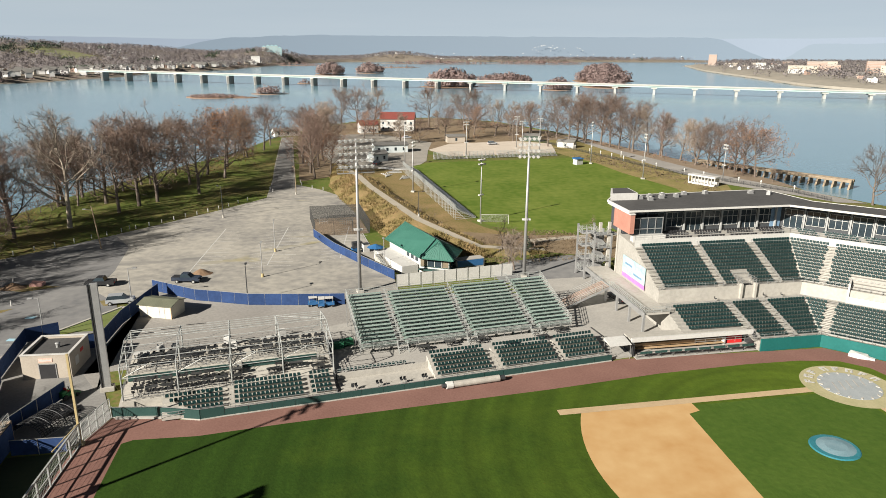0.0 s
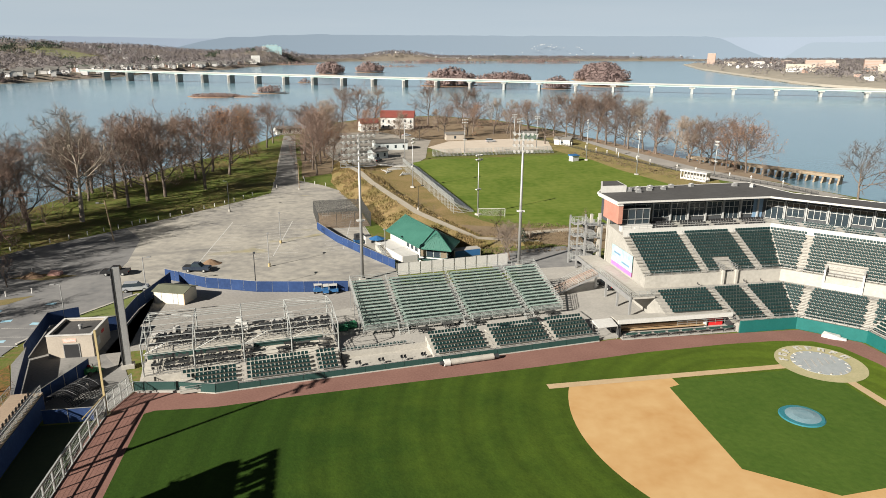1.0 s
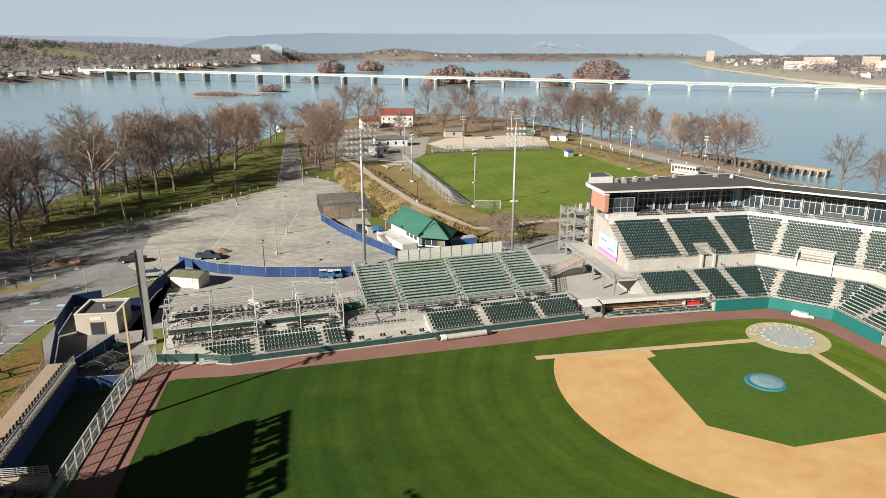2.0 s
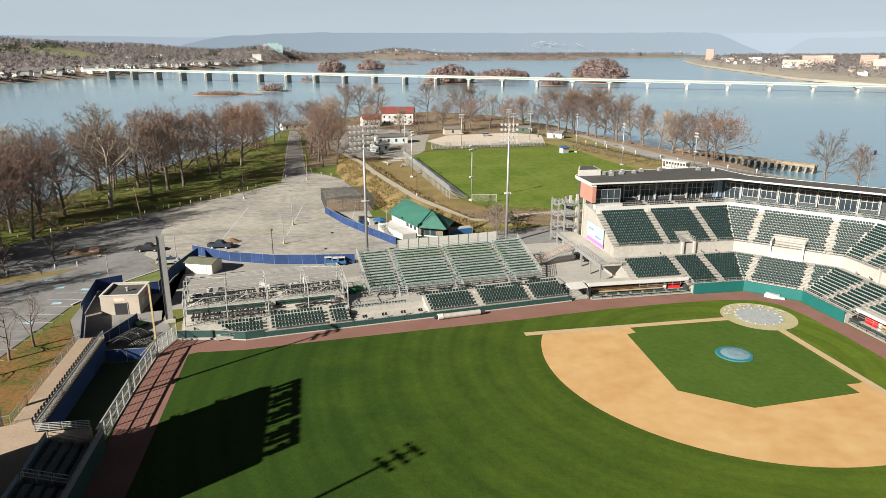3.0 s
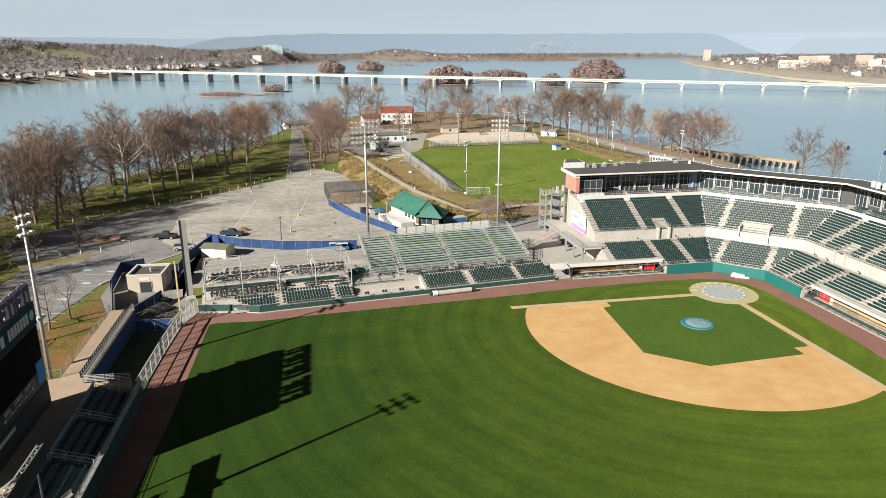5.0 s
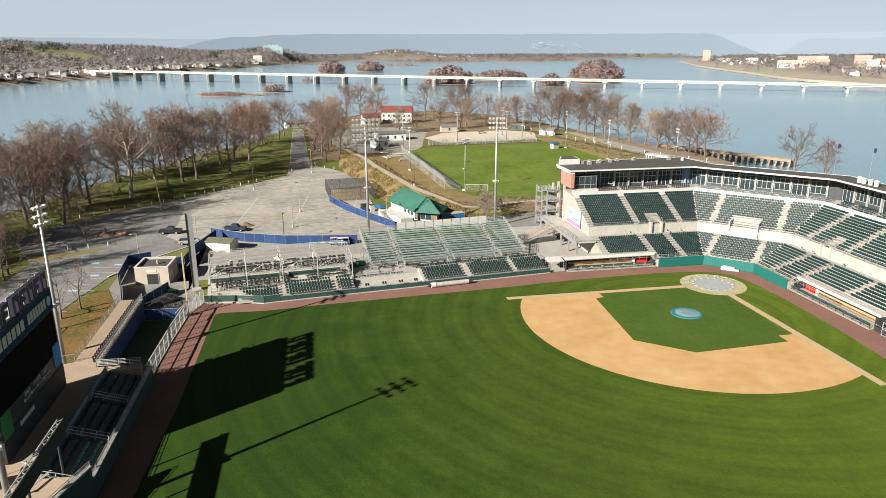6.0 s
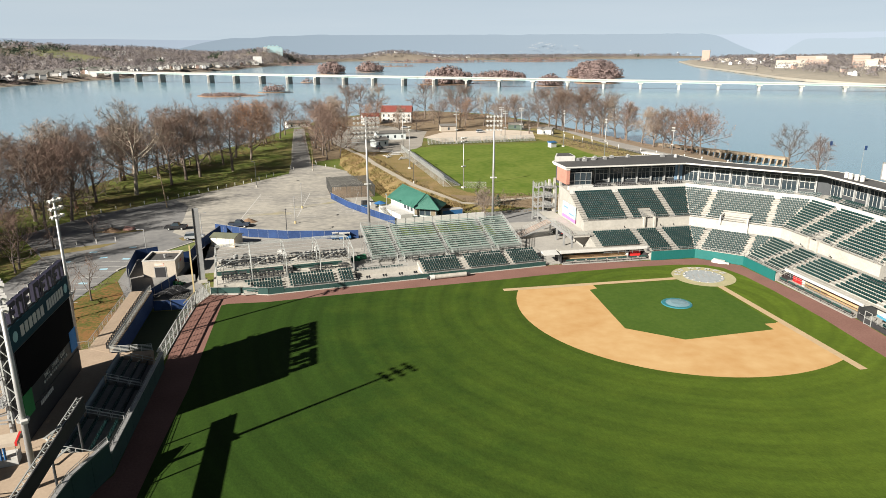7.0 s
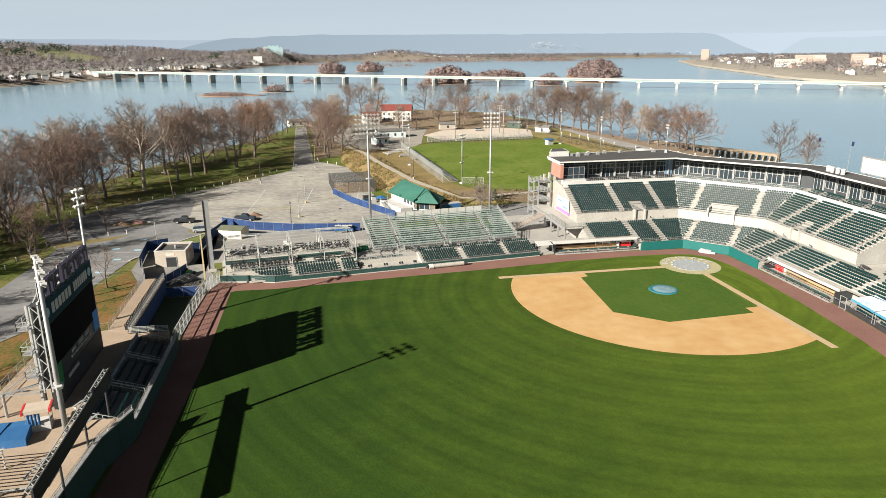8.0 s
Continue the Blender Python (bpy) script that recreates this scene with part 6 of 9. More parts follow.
part("pitching_screen", rail(Bag(), [(7, 9, 0), (10.5, 10, 0)], 1.6, 3, 0.6, 0.03), ALU, cage)
sheet("cage_floor", [(-72, 91), (-58.6, 92), (-60, 110), (-73, 109)], 0.02, mat("cage_earth", (0.24, 0.18, 0.12), (0.3, 0.22, 0.15), size=3, rough=0.95), "bare earth floor of the batting cage", "earth")
hut = thing("storage_hut", at(-101.5, 43.0, 0, -22), "cream storage hut with a low green-grey gable roof", "hut")
part("wall", Bag().prism([(0, 0), (6.0, 0), (6.0, 4.0), (0, 4.0)], 0, 2.25), mat("cream_boards", (0.6, 0.55, 0.43), (0.52, 0.47, 0.37), size=1.5, fine=0.2), hut)
OLIVE = mat("olive_shingle", (0.085, 0.09, 0.06), (0.12, 0.125, 0.085), size=1.5)
part("roof_slope", Bag().prism([(-0.25, -0.3), (6.25, -0.3), (6.25, 2.02), (-0.25, 2.02)], [2.2, 2.2, 2.75, 2.75], [2.3, 2.3, 2.85, 2.85]), OLIVE, hut)
part("roof_slope", Bag().prism([(-0.25, 2.02), (6.25, 2.02), (6.25, 4.3), (-0.25, 4.3)], [2.75, 2.75, 2.2, 2.2], [2.85, 2.85, 2.3, 2.3]), OLIVE, hut)
for x in (6.0, 0):
    part("gable", Bag().face([(x, 0, 2.25), (x, 4.0, 2.25), (x, 2.0, 2.75)]), bpy.data.materials["cream_boards"], hut)
for x in (0.6, 2.9, 3.85):
    part("door", Bag().box(x, -0.05, 0.05, x + 0.9, -0.003, 2.0), WHITE, hut)
part("trim", Bag().box(5.9, -0.06, 0, 6.04, 0.0, 2.25), WOOD, hut)
bike = thing("utility_cart", at(-72.4, 43.2, 0.05, 5), "blue and white utility cart", "utility cart", "utility carts")
part("tub", Bag().box(-0.9, -0.55, 0.35, 0.9, 0.55, 0.85), BLUET, bike)
part("canopy", Bag().box(-0.8, -0.55, 1.6, 0.7, 0.55, 1.66), WHITE, bike)
for x in (-0.7, 0.6):
    for y in (-0.5, 0.5):
        part("post", Bag().tube((x, y, 0.85), (x, y, 1.6), 0.03), STEEL, bike)
        part("wheel", Bag().tube((x, y - 0.08, 0.22), (x, y + 0.08, 0.22), 0.22, n=10), BLACK, bike)
for x, r in ((-69.6, 0), (-71.0, 90)):
    copy_thing(bike, at(x, 42.6, 0.05, r))

# ---- green-roofed clubhouse ----
club = thing("clubhouse", at(-51.0, 57.0, 0, 0), "white clubhouse with a green standing-seam roof and a prow-shaped glazed end", "building")
CL = {"L": (-5.5, 16.0), "F": (0, 0), "G": (6.2, -3.2), "H": (9.5, 4.0), "K": (4.0, 20.0)}
EZ, RZ_ = 3.8, 6.9
RF_, RB = Vector((4.0, 0.9, RZ_)), Vector((-0.75, 18.0, RZ_))
C3 = {k: Vector((*v, EZ)) for k, v in CL.items()}
cmid = (C3["F"] + C3["L"] + C3["H"] + C3["K"]) / 4


def pull(v, k):
    """A corner moved towards the middle of the plan."""
    return (v.x + (cmid.x - v.x) * k, v.y + (cmid.y - v.y) * k)


part("wall", Bag().prism([pull(C3[k], 0.13) for k in "LFGHK"], 0, EZ - 0.05), WHITE, club)
part("lower_wing", Bag().prism([(-8.2, 13.5), (-3.6, 0.6), (-0.2, 1.6), (-4.4, 15.0)], 0, 1.9), WHITE, club)
for ids in (("L", "F", "r", "b"), ("F", "G", "r"), ("G", "H", "r"), ("H", "K", "b", "r")):
    pts_ = [RF_ if i == "r" else RB if i == "b" else C3[i] for i in ids]
    part("roof_slope", Bag().face(pts_), ROOFG, club)
    e0, e1 = pts_[0], pts_[1]
    n_ = int((e1 - e0).length / 0.55)
    t0_, t1_ = (RB, RF_) if len(ids) == 4 and ids[0] == "L" else (RF_, RB) if len(ids) == 4 else (RF_, RF_)
    for k in range(1, n_):
        q0 = e0.lerp(e1, k / n_)
        q1 = t0_.lerp(t1_, k / n_)
        part("roof_seam", Bag().beam(q0 + Vector((0, 0, 0.03)), q1 + Vector((0, 0, 0.03)), 0.05), ROOFG, club)
    part("eave", Bag().beam(e0 - Vector((0, 0, 0.1)), e1 - Vector((0, 0, 0.1)), 0.14, 0.22), ROOFG, club)
for p, q in ((RF_, RB), (RF_, C3["F"]), (RF_, C3["G"]), (RF_, C3["H"])):
    part("ridge_cap", Bag().beam(p + Vector((0, 0, 0.05)), q + Vector((0, 0, 0.05)), 0.22, 0.08), ROOFG, club)
part("gable", Bag().face([(*pull(C3["L"], 0.1), EZ - 0.05), (*pull(C3["K"], 0.1), EZ - 0.05), (RB.x, RB.y - 0.6, RZ_ - 0.1)]), WHITE, club)
TANW = mat("tan_blind_glass", (0.2, 0.16, 0.11), (0.12, 0.1, 0.075), rough=0.2, size=1.0)
for a_, b_k in (("F", "G"), ("G", "H")):
    p, q = Vector(pull(C3[a_], 0.13)), Vector(pull(C3[b_k], 0.13))
    d = q - p
    mw = at(p.x, p.y, 0, math.degrees(math.atan2(d.y, d.x)))
    wd = d.length / 4
    for k in range(4):
        w = part("window", Bag(mw).box(k * wd + 0.12, -0.06, 1.7, (k + 1) * wd - 0.12, -0.004, 3.4), TANW if k in (0, 3) else GLASS, club)
        part("window_frame", Bag(mw).box(k * wd + 0.04, -0.1, 1.6, k * wd + 0.14, -0.005, 3.5).box(k * wd + 0.04, -0.1, 3.4, (k + 1) * wd, -0.005, 3.5).box(k * wd + 0.04, -0.1, 1.58, (k + 1) * wd, -0.005, 1.7), GREENP, w)
    part("balcony", Bag(mw).box(-0.2, -1.0, 1.05, d.length + 0.2, -0.01, 1.25), GREENP, club)
p, q = Vector(pull(C3["L"], 0.13)), Vector(pull(C3["F"], 0.13))
d = q - p
mw = at(p.x, p.y, 0, math.degrees(math.atan2(d.y, d.x)))
for k in range(3):
    w = part("window", Bag(mw).box(8.5 + k * 2.0, -0.06, 2.3, 9.7 + k * 2.0, -0.004, 3.3), GLASS, club)
    part("window_frame", Bag(mw).box(8.4 + k * 2.0, -0.09, 2.2, 9.8 + k * 2.0, -0.005, 2.3), WHITE, w)
st = Bag(at(-6.4, 4.0, 0, 19))
for k in range(12):
    st.box(0, k * 0.5, 0, 1.4, k * 0.5 + 0.5, 0.17 * (k + 1))
part("stair", st, CONC, club)
part("railing", rail(Bag(at(-6.4, 4.0, 0, 19)), [(-0.1, 0, 0.2), (-0.1, 6.0, 2.1)], 1.0, 3, 1.0, 0.03), ALU, club)

aw = thing("market_umbrella", at(-58.8, 71, 0), "blue canopy beside the clubhouse", "canopy")
part("cover", Bag().tube((0, 0, 2.4), (0, 0, 3.1), 1.9, 0.1, n=8), BLUET, aw)
part("post", Bag().tube((0, 0, 0), (0, 0, 2.5), 0.06), STEEL, aw)
for x, y, w, d, h, mm in ((-63, 75.5, 1.6, 1.2, 1.2, BLUET), (-62.4, 78.5, 2.2, 1.4, 1.6, DARKST), (-60.6, 76.2, 1.4, 1.4, 1.8, WHITE)):
    bx = thing("crate", at(x, y, 0, 15), "storage crate beside the cage fence", "crate", "crates")
    part("crate_body", Bag().box(-w / 2, -d / 2, 0, w / 2, d / 2, h), mm, bx)
    part("crate_lid", Bag().box(-w / 2 - 0.04, -d / 2 - 0.04, h, w / 2 + 0.04, d / 2 + 0.04, h + 0.08), DARKST, bx)
wf = thing("white_fence", at(-56.6, 50.9), "pale panelled fence behind the bleachers", "fence")
for k in range(10):
    part("panel", Bag(at(0, 0, 0, 8)).box(k * 2.45, 0, 0, k * 2.45 + 2.38, 0.08, 2.5), WHITE, wf)
    part("post", Bag(at(0, 0, 0, 8)).box(k * 2.45 - 0.06, -0.06, 0, k * 2.45 + 0.06, 0, 2.6), STEEL, wf)
trl = thing("trailer", at(-40.5, 59.5, 0, 12), "grey box trailer with a blue side panel", "trailer")
part("box", Bag().box(-3.2, -1.1, 0.6, 3.2, 1.1, 2.5), CONCD, trl)
part("side_panel", Bag().box(-2.9, -1.14, 1.0, 3.0, -1.1, 2.4), BLUET, trl)
for x in (-0.5, 0.5):
    part("wheel", Bag().tube((x, -1.12, 0.35), (x, 1.12, 0.35), 0.35, n=12), BLACK, trl)

sheet("service_drive", [(-36, 50), (-16.4, 50), (-14, 56), (-8, 62), (-16, 66), (-30, 63.5), (-36, 60)], 0.034, bpy.data.materials["old_asphalt"], "dark asphalt drive behind the bleachers", "drive")

# ---- dike with its path ----
RID = [(-62.5, 200), (-60, 180), (-57, 157), (-54.6, 137.5), (-50.4, 115), (-46.1, 92.5), (-40.5, 80), (-34.9, 71.9), (-20, 70)]
HT = [0.3, 1.5, 3, 3, 3, 3, 2.4, 1.2, 0.2]
b = Bag()
rows_ = []
for i, ((x, y), h) in enumerate(zip(RID, HT)):
    a = Vector(RID[max(0, i - 1)])
    c = Vector(RID[min(len(RID) - 1, i + 1)])
    d = (c - a).normalized()
    nn = Vector((-d.y, d.x))
    if nn.x > 0:
        nn = -nn
    w = 8.5 * h / 3
    rows_.append([(x + nn.x * (1.6 + w), y + nn.y * (1.6 + w), -0.1), (x + nn.x * (1.6 + w * 0.5), y + nn.y * (1.6 + w * 0.5), h * 0.55), (x + nn.x * 1.6, y + nn.y * 1.6, h), (x - nn.x * 1.6, y - nn.y * 1.6, h), (x - nn.x * (1.6 + w * 0.8), y - nn.y * (1.6 + w * 0.8), -0.1)])
b.add([p for r in rows_ for p in r], [(i * 5 + j, i * 5 + j + 1, i * 5 + j + 6, i * 5 + j + 5) for i in range(len(rows_) - 1) for j in range(4)])
setting("dike", b, STRAW, "dike bank of dry golden grass", "embankment", smooth=True)
rg = random.Random(77)


def tufts(name, spots, material, label, h=0.6, blades=5, spread=0.5):
    """Loose dry grass: a few leaning blades at each spot."""
    b = Bag()
    for x, y, z in spots:
        k = h * rg.uniform(0.5, 1.3)
        for i in range(blades):
            a = rg.uniform(0, 6.28)
            dx, dy = math.cos(a), math.sin(a)
            ox, oy = rg.uniform(-spread, spread), rg.uniform(-spread, spread)
            b.v += [(x + ox - dy * 0.09, y + oy + dx * 0.09, z - 0.05), (x + ox + dy * 0.09, y + oy - dx * 0.09, z - 0.05), (x + ox + dx * k * 0.6, y + oy + dy * k * 0.6, z + k)]
            n = len(b.v)
            b.f.append((n - 3, n - 2, n - 1))
    return tagged(part(name, b, material), label, "dry grass", "", "stuff")


spots = []
for k in range(3800):
    i = rg.randrange(len(rows_) - 1)
    j = rg.choice((0, 0, 1, 1, 3))
    u, v = rg.random(), rg.random()
    p0 = Vector(rows_[i][j]).lerp(Vector(rows_[i + 1][j]), u)
    p1 = Vector(rows_[i][j + 1]).lerp(Vector(rows_[i + 1][j + 1]), u)
    q = p0.lerp(p1, v)
    if noise.noise(Vector((q.x / 7, q.y / 7, 0))) > -0.12:
        spots.append(tuple(q))
sheet("dike_verge", [(-59, 186), (-40, 196), (-34.5, 192), (-31.5, 101), (-28, 92), (-22, 83), (-36, 76), (-44, 92.5), (-48.4, 115), (-52.4, 137.5), (-55, 157), (-58, 180)], 0.014, STRAW, "worn dry grass between the dike and the soccer stands", "verge")
tufts("grass_tufts", spots, STRAW, "tussocks of dry golden grass on the dike")
tufts("grass_tufts", [(x, y, 0.02) for x, y in ((rg.uniform(-46, 16), rg.uniform(62, 90)) for k in range(1500)) if y < 88 - abs(x + 15) * 0.25], mat("brown_tufts", (0.09, 0.065, 0.04), (0.15, 0.11, 0.065), size=3, rough=0.95), "brown winter brush below the soccer field", 0.35)
tufts("grass_tufts", [(x, y, 0.02) for x, y in ((rg.uniform(20, 62), rg.uniform(118, 210)) for k in range(2600)) if 40 + (y - 118) * -0.02 < x < 66 - (y - 118) * 0.1 and x > 56 - abs(y - 136) * 0.24], bpy.data.materials["brown_tufts"], "dry verge grass along the riverside drive", 0.5)
b = Bag()
pp = [(*(Vector(r[2]).lerp(Vector(r[3]), 0.15)[:2]), r[2][2] + 0.04) for r in rows_]
qq = [(*(Vector(r[2]).lerp(Vector(r[3]), 0.85)[:2]), r[2][2] + 0.04) for r in rows_]
b.add(pp + qq, [(i, i + 1, len(pp) + i + 1, len(pp) + i) for i in range(len(pp) - 1)])
setting("dike_path", b, mat("gravel_path", (0.34, 0.3, 0.24), (0.27, 0.24, 0.19), size=2, rough=0.95), "pale gravel path along the dike", "path")
sheet("dry_verge", [(-20, 69), (-36, 70), (-44, 90), (-36, 90), (-22, 84), (-6, 82), (10, 84), (10, 66), (-6, 62)], 0.02, mat("brown_litter", (0.12, 0.085, 0.05), (0.2, 0.145, 0.085), size=3, rough=0.95, bump=0.5), "brown leaf litter and dry grass below the field", "verge")
sheet("verge_path", [(-22, 77), (2, 80), (20, 84), (20, 87), (2, 83), (-22, 80)], 0.03, bpy.data.materials["gravel_path"], "gravel path below the soccer field", "path")

sheet("head_brush", [(-77, 165), (-77.5, 200), (-79, 250), (-80, 300), (-66, 342), (-30, 378), (10, 386), (42, 356), (60, 300), (66, 262), (46, 264), (30, 262), (-6, 256), (-20, 236), (-30, 205), (-58, 190), (-63, 175)], 0.008, bpy.data.materials["brown_litter"], "brown brush and leaf litter at the island's head", "verge")

# ---- soccer field and its stands ----
sheet("soccer_field", [(-26, 93), (-29, 101), (-33.5, 192), (-25, 200), (22, 203), (35, 203), (37.6, 206), (42, 189), (42.8, 165), (46.1, 143.6), (47.5, 134), (43, 110), (28, 90), (0, 83), (-14, 85)], 0.02, SOCCER, "bright green soccer field", "soccer field")
sheet("verge_east", [(36, 218), (37.6, 206), (42, 189), (42.8, 165), (46.1, 143.6), (47.5, 134), (45, 118), (60, 118), (69, 138), (64, 160), (63.2, 186), (61.8, 220), (60.5, 262), (46, 263), (44, 250)], 0.014, mat("verge_grass", (0.125, 0.125, 0.038), (0.25, 0.185, 0.09), rough=0.95, size=6, fine=0.6, spec=0.1, bump=0.4), "dry grass verge between the soccer field and the riverside drive", "verge")
sheet("sand_court", [(-14, 215), (36, 220), (44, 250), (30, 262), (-6, 256), (-20, 236)], 0.02, mat("white_sand", (0.47, 0.41, 0.34), (0.39, 0.33, 0.27), size=4, rough=0.95), "pale sand court beyond the soccer field", "sand")
sheet("gravel_yard", [(-62, 190), (-34, 186), (-26, 204), (-20, 236), (-14, 262), (-36, 300), (-60, 300), (-70, 240)], 0.018, mat("grey_gravel", (0.28, 0.255, 0.22), (0.2, 0.185, 0.16), size=5, rough=0.95), "grey gravel yard at the island's head", "yard")


def small_bleacher(m, L, rows, label):
    t = thing("small_bleachers", m, label, "bleachers", "soccer bleachers")
    for r in range(rows):
        part("plank", Bag().box(0, r * 0.65, 0.5 + r * 0.32, L, r * 0.65 + 0.3, 0.55 + r * 0.32), ALU, t)
        part("foot_plank", Bag().box(0, r * 0.65 + 0.32, 0.2 + r * 0.32, L, r * 0.65 + 0.6, 0.24 + r * 0.32), ALU, t)
    D = rows * 0.65
    for k in range(int(L / 1.8) + 1):
        x = min(L, k * 1.8)
        b = Bag().beam((x, 0, 0.2), (x, D, 0.2 + rows * 0.32), 0.1).beam((x, D, 0), (x, D, 0.2 + rows * 0.32 + 1.0), 0.1).beam((x, D, 0), (x, 0.6, 0.3), 0.08).beam((x, D * 0.5, 0), (x, D, rows * 0.32), 0.08)
        part("frame", b, ALU, t)
    part("railing", rail(Bag(), [(0, D, 0.2 + rows * 0.32), (L, D, 0.2 + rows * 0.32)], 1.05, 5, 1.8, 0.03), ALU, t)
    return t


for k in range(4):
    y = 103 + k * 19.5
    small_bleacher(at(-28.6 - k * 1.15, y, 0, 93.2), 18.4, 9, "aluminium bleachers beside the soccer field, seen from behind")
for k in range(4):
    small_bleacher(at(-22 + k * 14, 206 + k * 0.8, 0, 3), 12.6, 5, "low aluminium bleachers at the end of the soccer field")
goal = thing("soccer_goal", at(-28.6, 97.2, 0, -12), "white soccer goal with net stored by the field corner", "soccer goal")
part("frame", Bag().tube((0, 0, 0), (0, 0, 2.44), 0.06).tube((7.3, 0, 0), (7.3, 0, 2.44), 0.06).tube((0, 0, 2.44), (7.3, 0, 2.44), 0.06), WHITE, goal)
part("back_stay", Bag().tube((0, 2, 0), (7.3, 2, 0), 0.04).tube((0, 0, 2.44), (0, 2, 0), 0.04).tube((7.3, 0, 2.44), (7.3, 2, 0), 0.04), WHITE, goal)
b = Bag()
for k in range(37):
    b.beam((k * 0.2, 0, 2.44), (k * 0.2, 2, 0), 0.012)
for k in range(15):
    f = k / 15
    b.beam((0, 2 * f, 2.44 * (1 - f)), (7.3, 2 * f, 2.44 * (1 - f)), 0.012)
tagged(part("net", b, WHITE, goal), "", "", "", "stuff")
for x, y, h, r in ((-28.2, 99.5, 17.0, 30), (-40.5, 141.2, 16.4, 60), (39.2, 187.5, 16.9, -120), (44.5, 152, 16.3, -100), (71.5, 144.8, 13.0, -90), (-8, 209.3, 15.5, 180), (18, 214, 15, 180), (22, 236, 15, 180), (30, 226, 15, 180), (-36, 196, 16, 90)):
    light_tower("field_light", at(x, y, 0, r), h, 2, n=4, w=1.3, r=0.2, cat=False, label="tall floodlight pole beside the soccer field")
tri = thing("ticket_booth", at(33.5, 187, 0, 20), "small white and blue field booth", "booth")
part("wall", Bag().box(-1.6, -1.2, 0, 1.6, 1.2, 2.2), WHITE, tri)
part("roof", Bag().prism([(-1.9, -1.5), (1.9, -1.5), (1.9, 1.5), (-1.9, 1.5)], 2.2, [2.4, 2.4, 2.7, 2.7]), BLUET, tri)


def simple_house(m, w, d, h, rh, wall, roof, label, name="house", group="", windows=2):
    t = thing(name, m, label, "house" if name == "house" else "building", group)
    part("wall", Bag().box(-w / 2, -d / 2, 0, w / 2, d / 2, h), wall, t)
    for e in (-1, 1):
        part("roof", Bag().add([(-w / 2 - 0.4, e * (d / 2 + 0.4), h - 0.1), (w / 2 + 0.4, e * (d / 2 + 0.4), h - 0.1), (w / 2 + 0.4, 0, h + rh), (-w / 2 - 0.4, 0, h + rh), (-w / 2 - 0.4, e * (d / 2 + 0.4), h + 0.15), (w / 2 + 0.4, e * (d / 2 + 0.4), h + 0.15), (w / 2 + 0.4, 0, h + rh + 0.25), (-w / 2 - 0.4, 0, h + rh + 0.25)],
                               [(0, 1, 2, 3), (4, 5, 6, 7), (0, 1, 5, 4), (1, 2, 6, 5), (3, 0, 4, 7)]), roof, t)
    part("gable", Bag().add([(-w / 2, -d / 2, h), (-w / 2, d / 2, h), (-w / 2, 0, h + rh), (w / 2, -d / 2, h), (w / 2, d / 2, h), (w / 2, 0, h + rh)], [(0, 2, 1), (3, 4, 5)]), wall, t)
    storeys = max(1, int(h / 2.8))
    for s in range(storeys):
        for k in range(windows):
            x = -w / 2 + (k + 0.5) * w / windows
            part("window", Bag().box(x - 0.5, -d / 2 - 0.05, s * 2.8 + 0.9, x + 0.5, -d / 2 - 0.004, s * 2.8 + 2.3), GLASS, t)
    return t


simple_house(at(-24, 318, 0, -14), 19, 9, 6.6, 3.4, WHITE, ROOFR, "white two-storey house with a red tiled roof", windows=6)
simple_house(at(-42, 308, 0, 10), 10, 7, 4.5, 2.2, WHITE, ROOFR, "white annexe with a red roof", windows=3)
simple_house(at(-38, 233, 0, 6), 15, 7, 3.4, 0.8, mat("pale_grey_siding", (0.5, 0.54, 0.54), (0.44, 0.48, 0.48), size=2), ROOFS, "pale grey low field house", name="field_house", windows=4)
simple_house(at(-46, 207, 0, 30), 7, 5, 3.0, 1.2, bpy.data.materials["pale_grey_siding"], ROOFS, "small grey storage house with a blue tarpaulin", name="field_house", windows=2)
simple_house(at(-2, 262, 0, 0), 9, 5, 3, 0.9, CREAM, ROOFS, "open picnic shelter with pale roof", name="shelter", windows=1)
simple_house(at(-86, 300, 0, 20), 14, 6, 3, 1.0, WHITE, ROOFS, "low boathouse by the water", name="boathouse", windows=3)
simple_house(at(47, 236, 0, -40), 8, 4, 2.8, 0.8, WHITE, ROOFS, "white tented shelter on the river walk", name="shelter", windows=1)
simple_house(at(38, 262, 0, -30), 8, 4, 2.8, 0.8, mat("green_boards", (0.05, 0.07, 0.055), (0.06, 0.085, 0.065), size=1), ROOFS, "dark green shelter on the river walk", name="shelter", windows=1)
pile = thing("plank_stack", at(-42.5, 178, 0, 20), "stack of aluminium planks on the ground", "plank stack", "plank stacks")
for k in range(6):
    part("plank", Bag(at(0, 0, 0, k * 9 - 20)).box(-3, k * 0.4 - 1.2, 0.1 + k * 0.08, 3, k * 0.4 - 0.9, 0.2 + k * 0.08), WHITE, pile)
for x, y, r in ((-40, 166, 50), (-44.5, 187, -20), (-46, 172, 80), (-39.5, 184, 10)):
    copy_thing(pile, at(x, y, 0, r))
vehicle(at(-47, 197, 0.02, 60), KCAR, "black van parked in the gravel yard", "suv", "car")
vehicle(at(-24, 280, 0.02, 10), SILV, "silver car parked by the red-roofed house", "car", "car")
vehicle(at(14, 250, 0.02, 10), SILV, "pale car parked beside the sand court", "suv", "car")

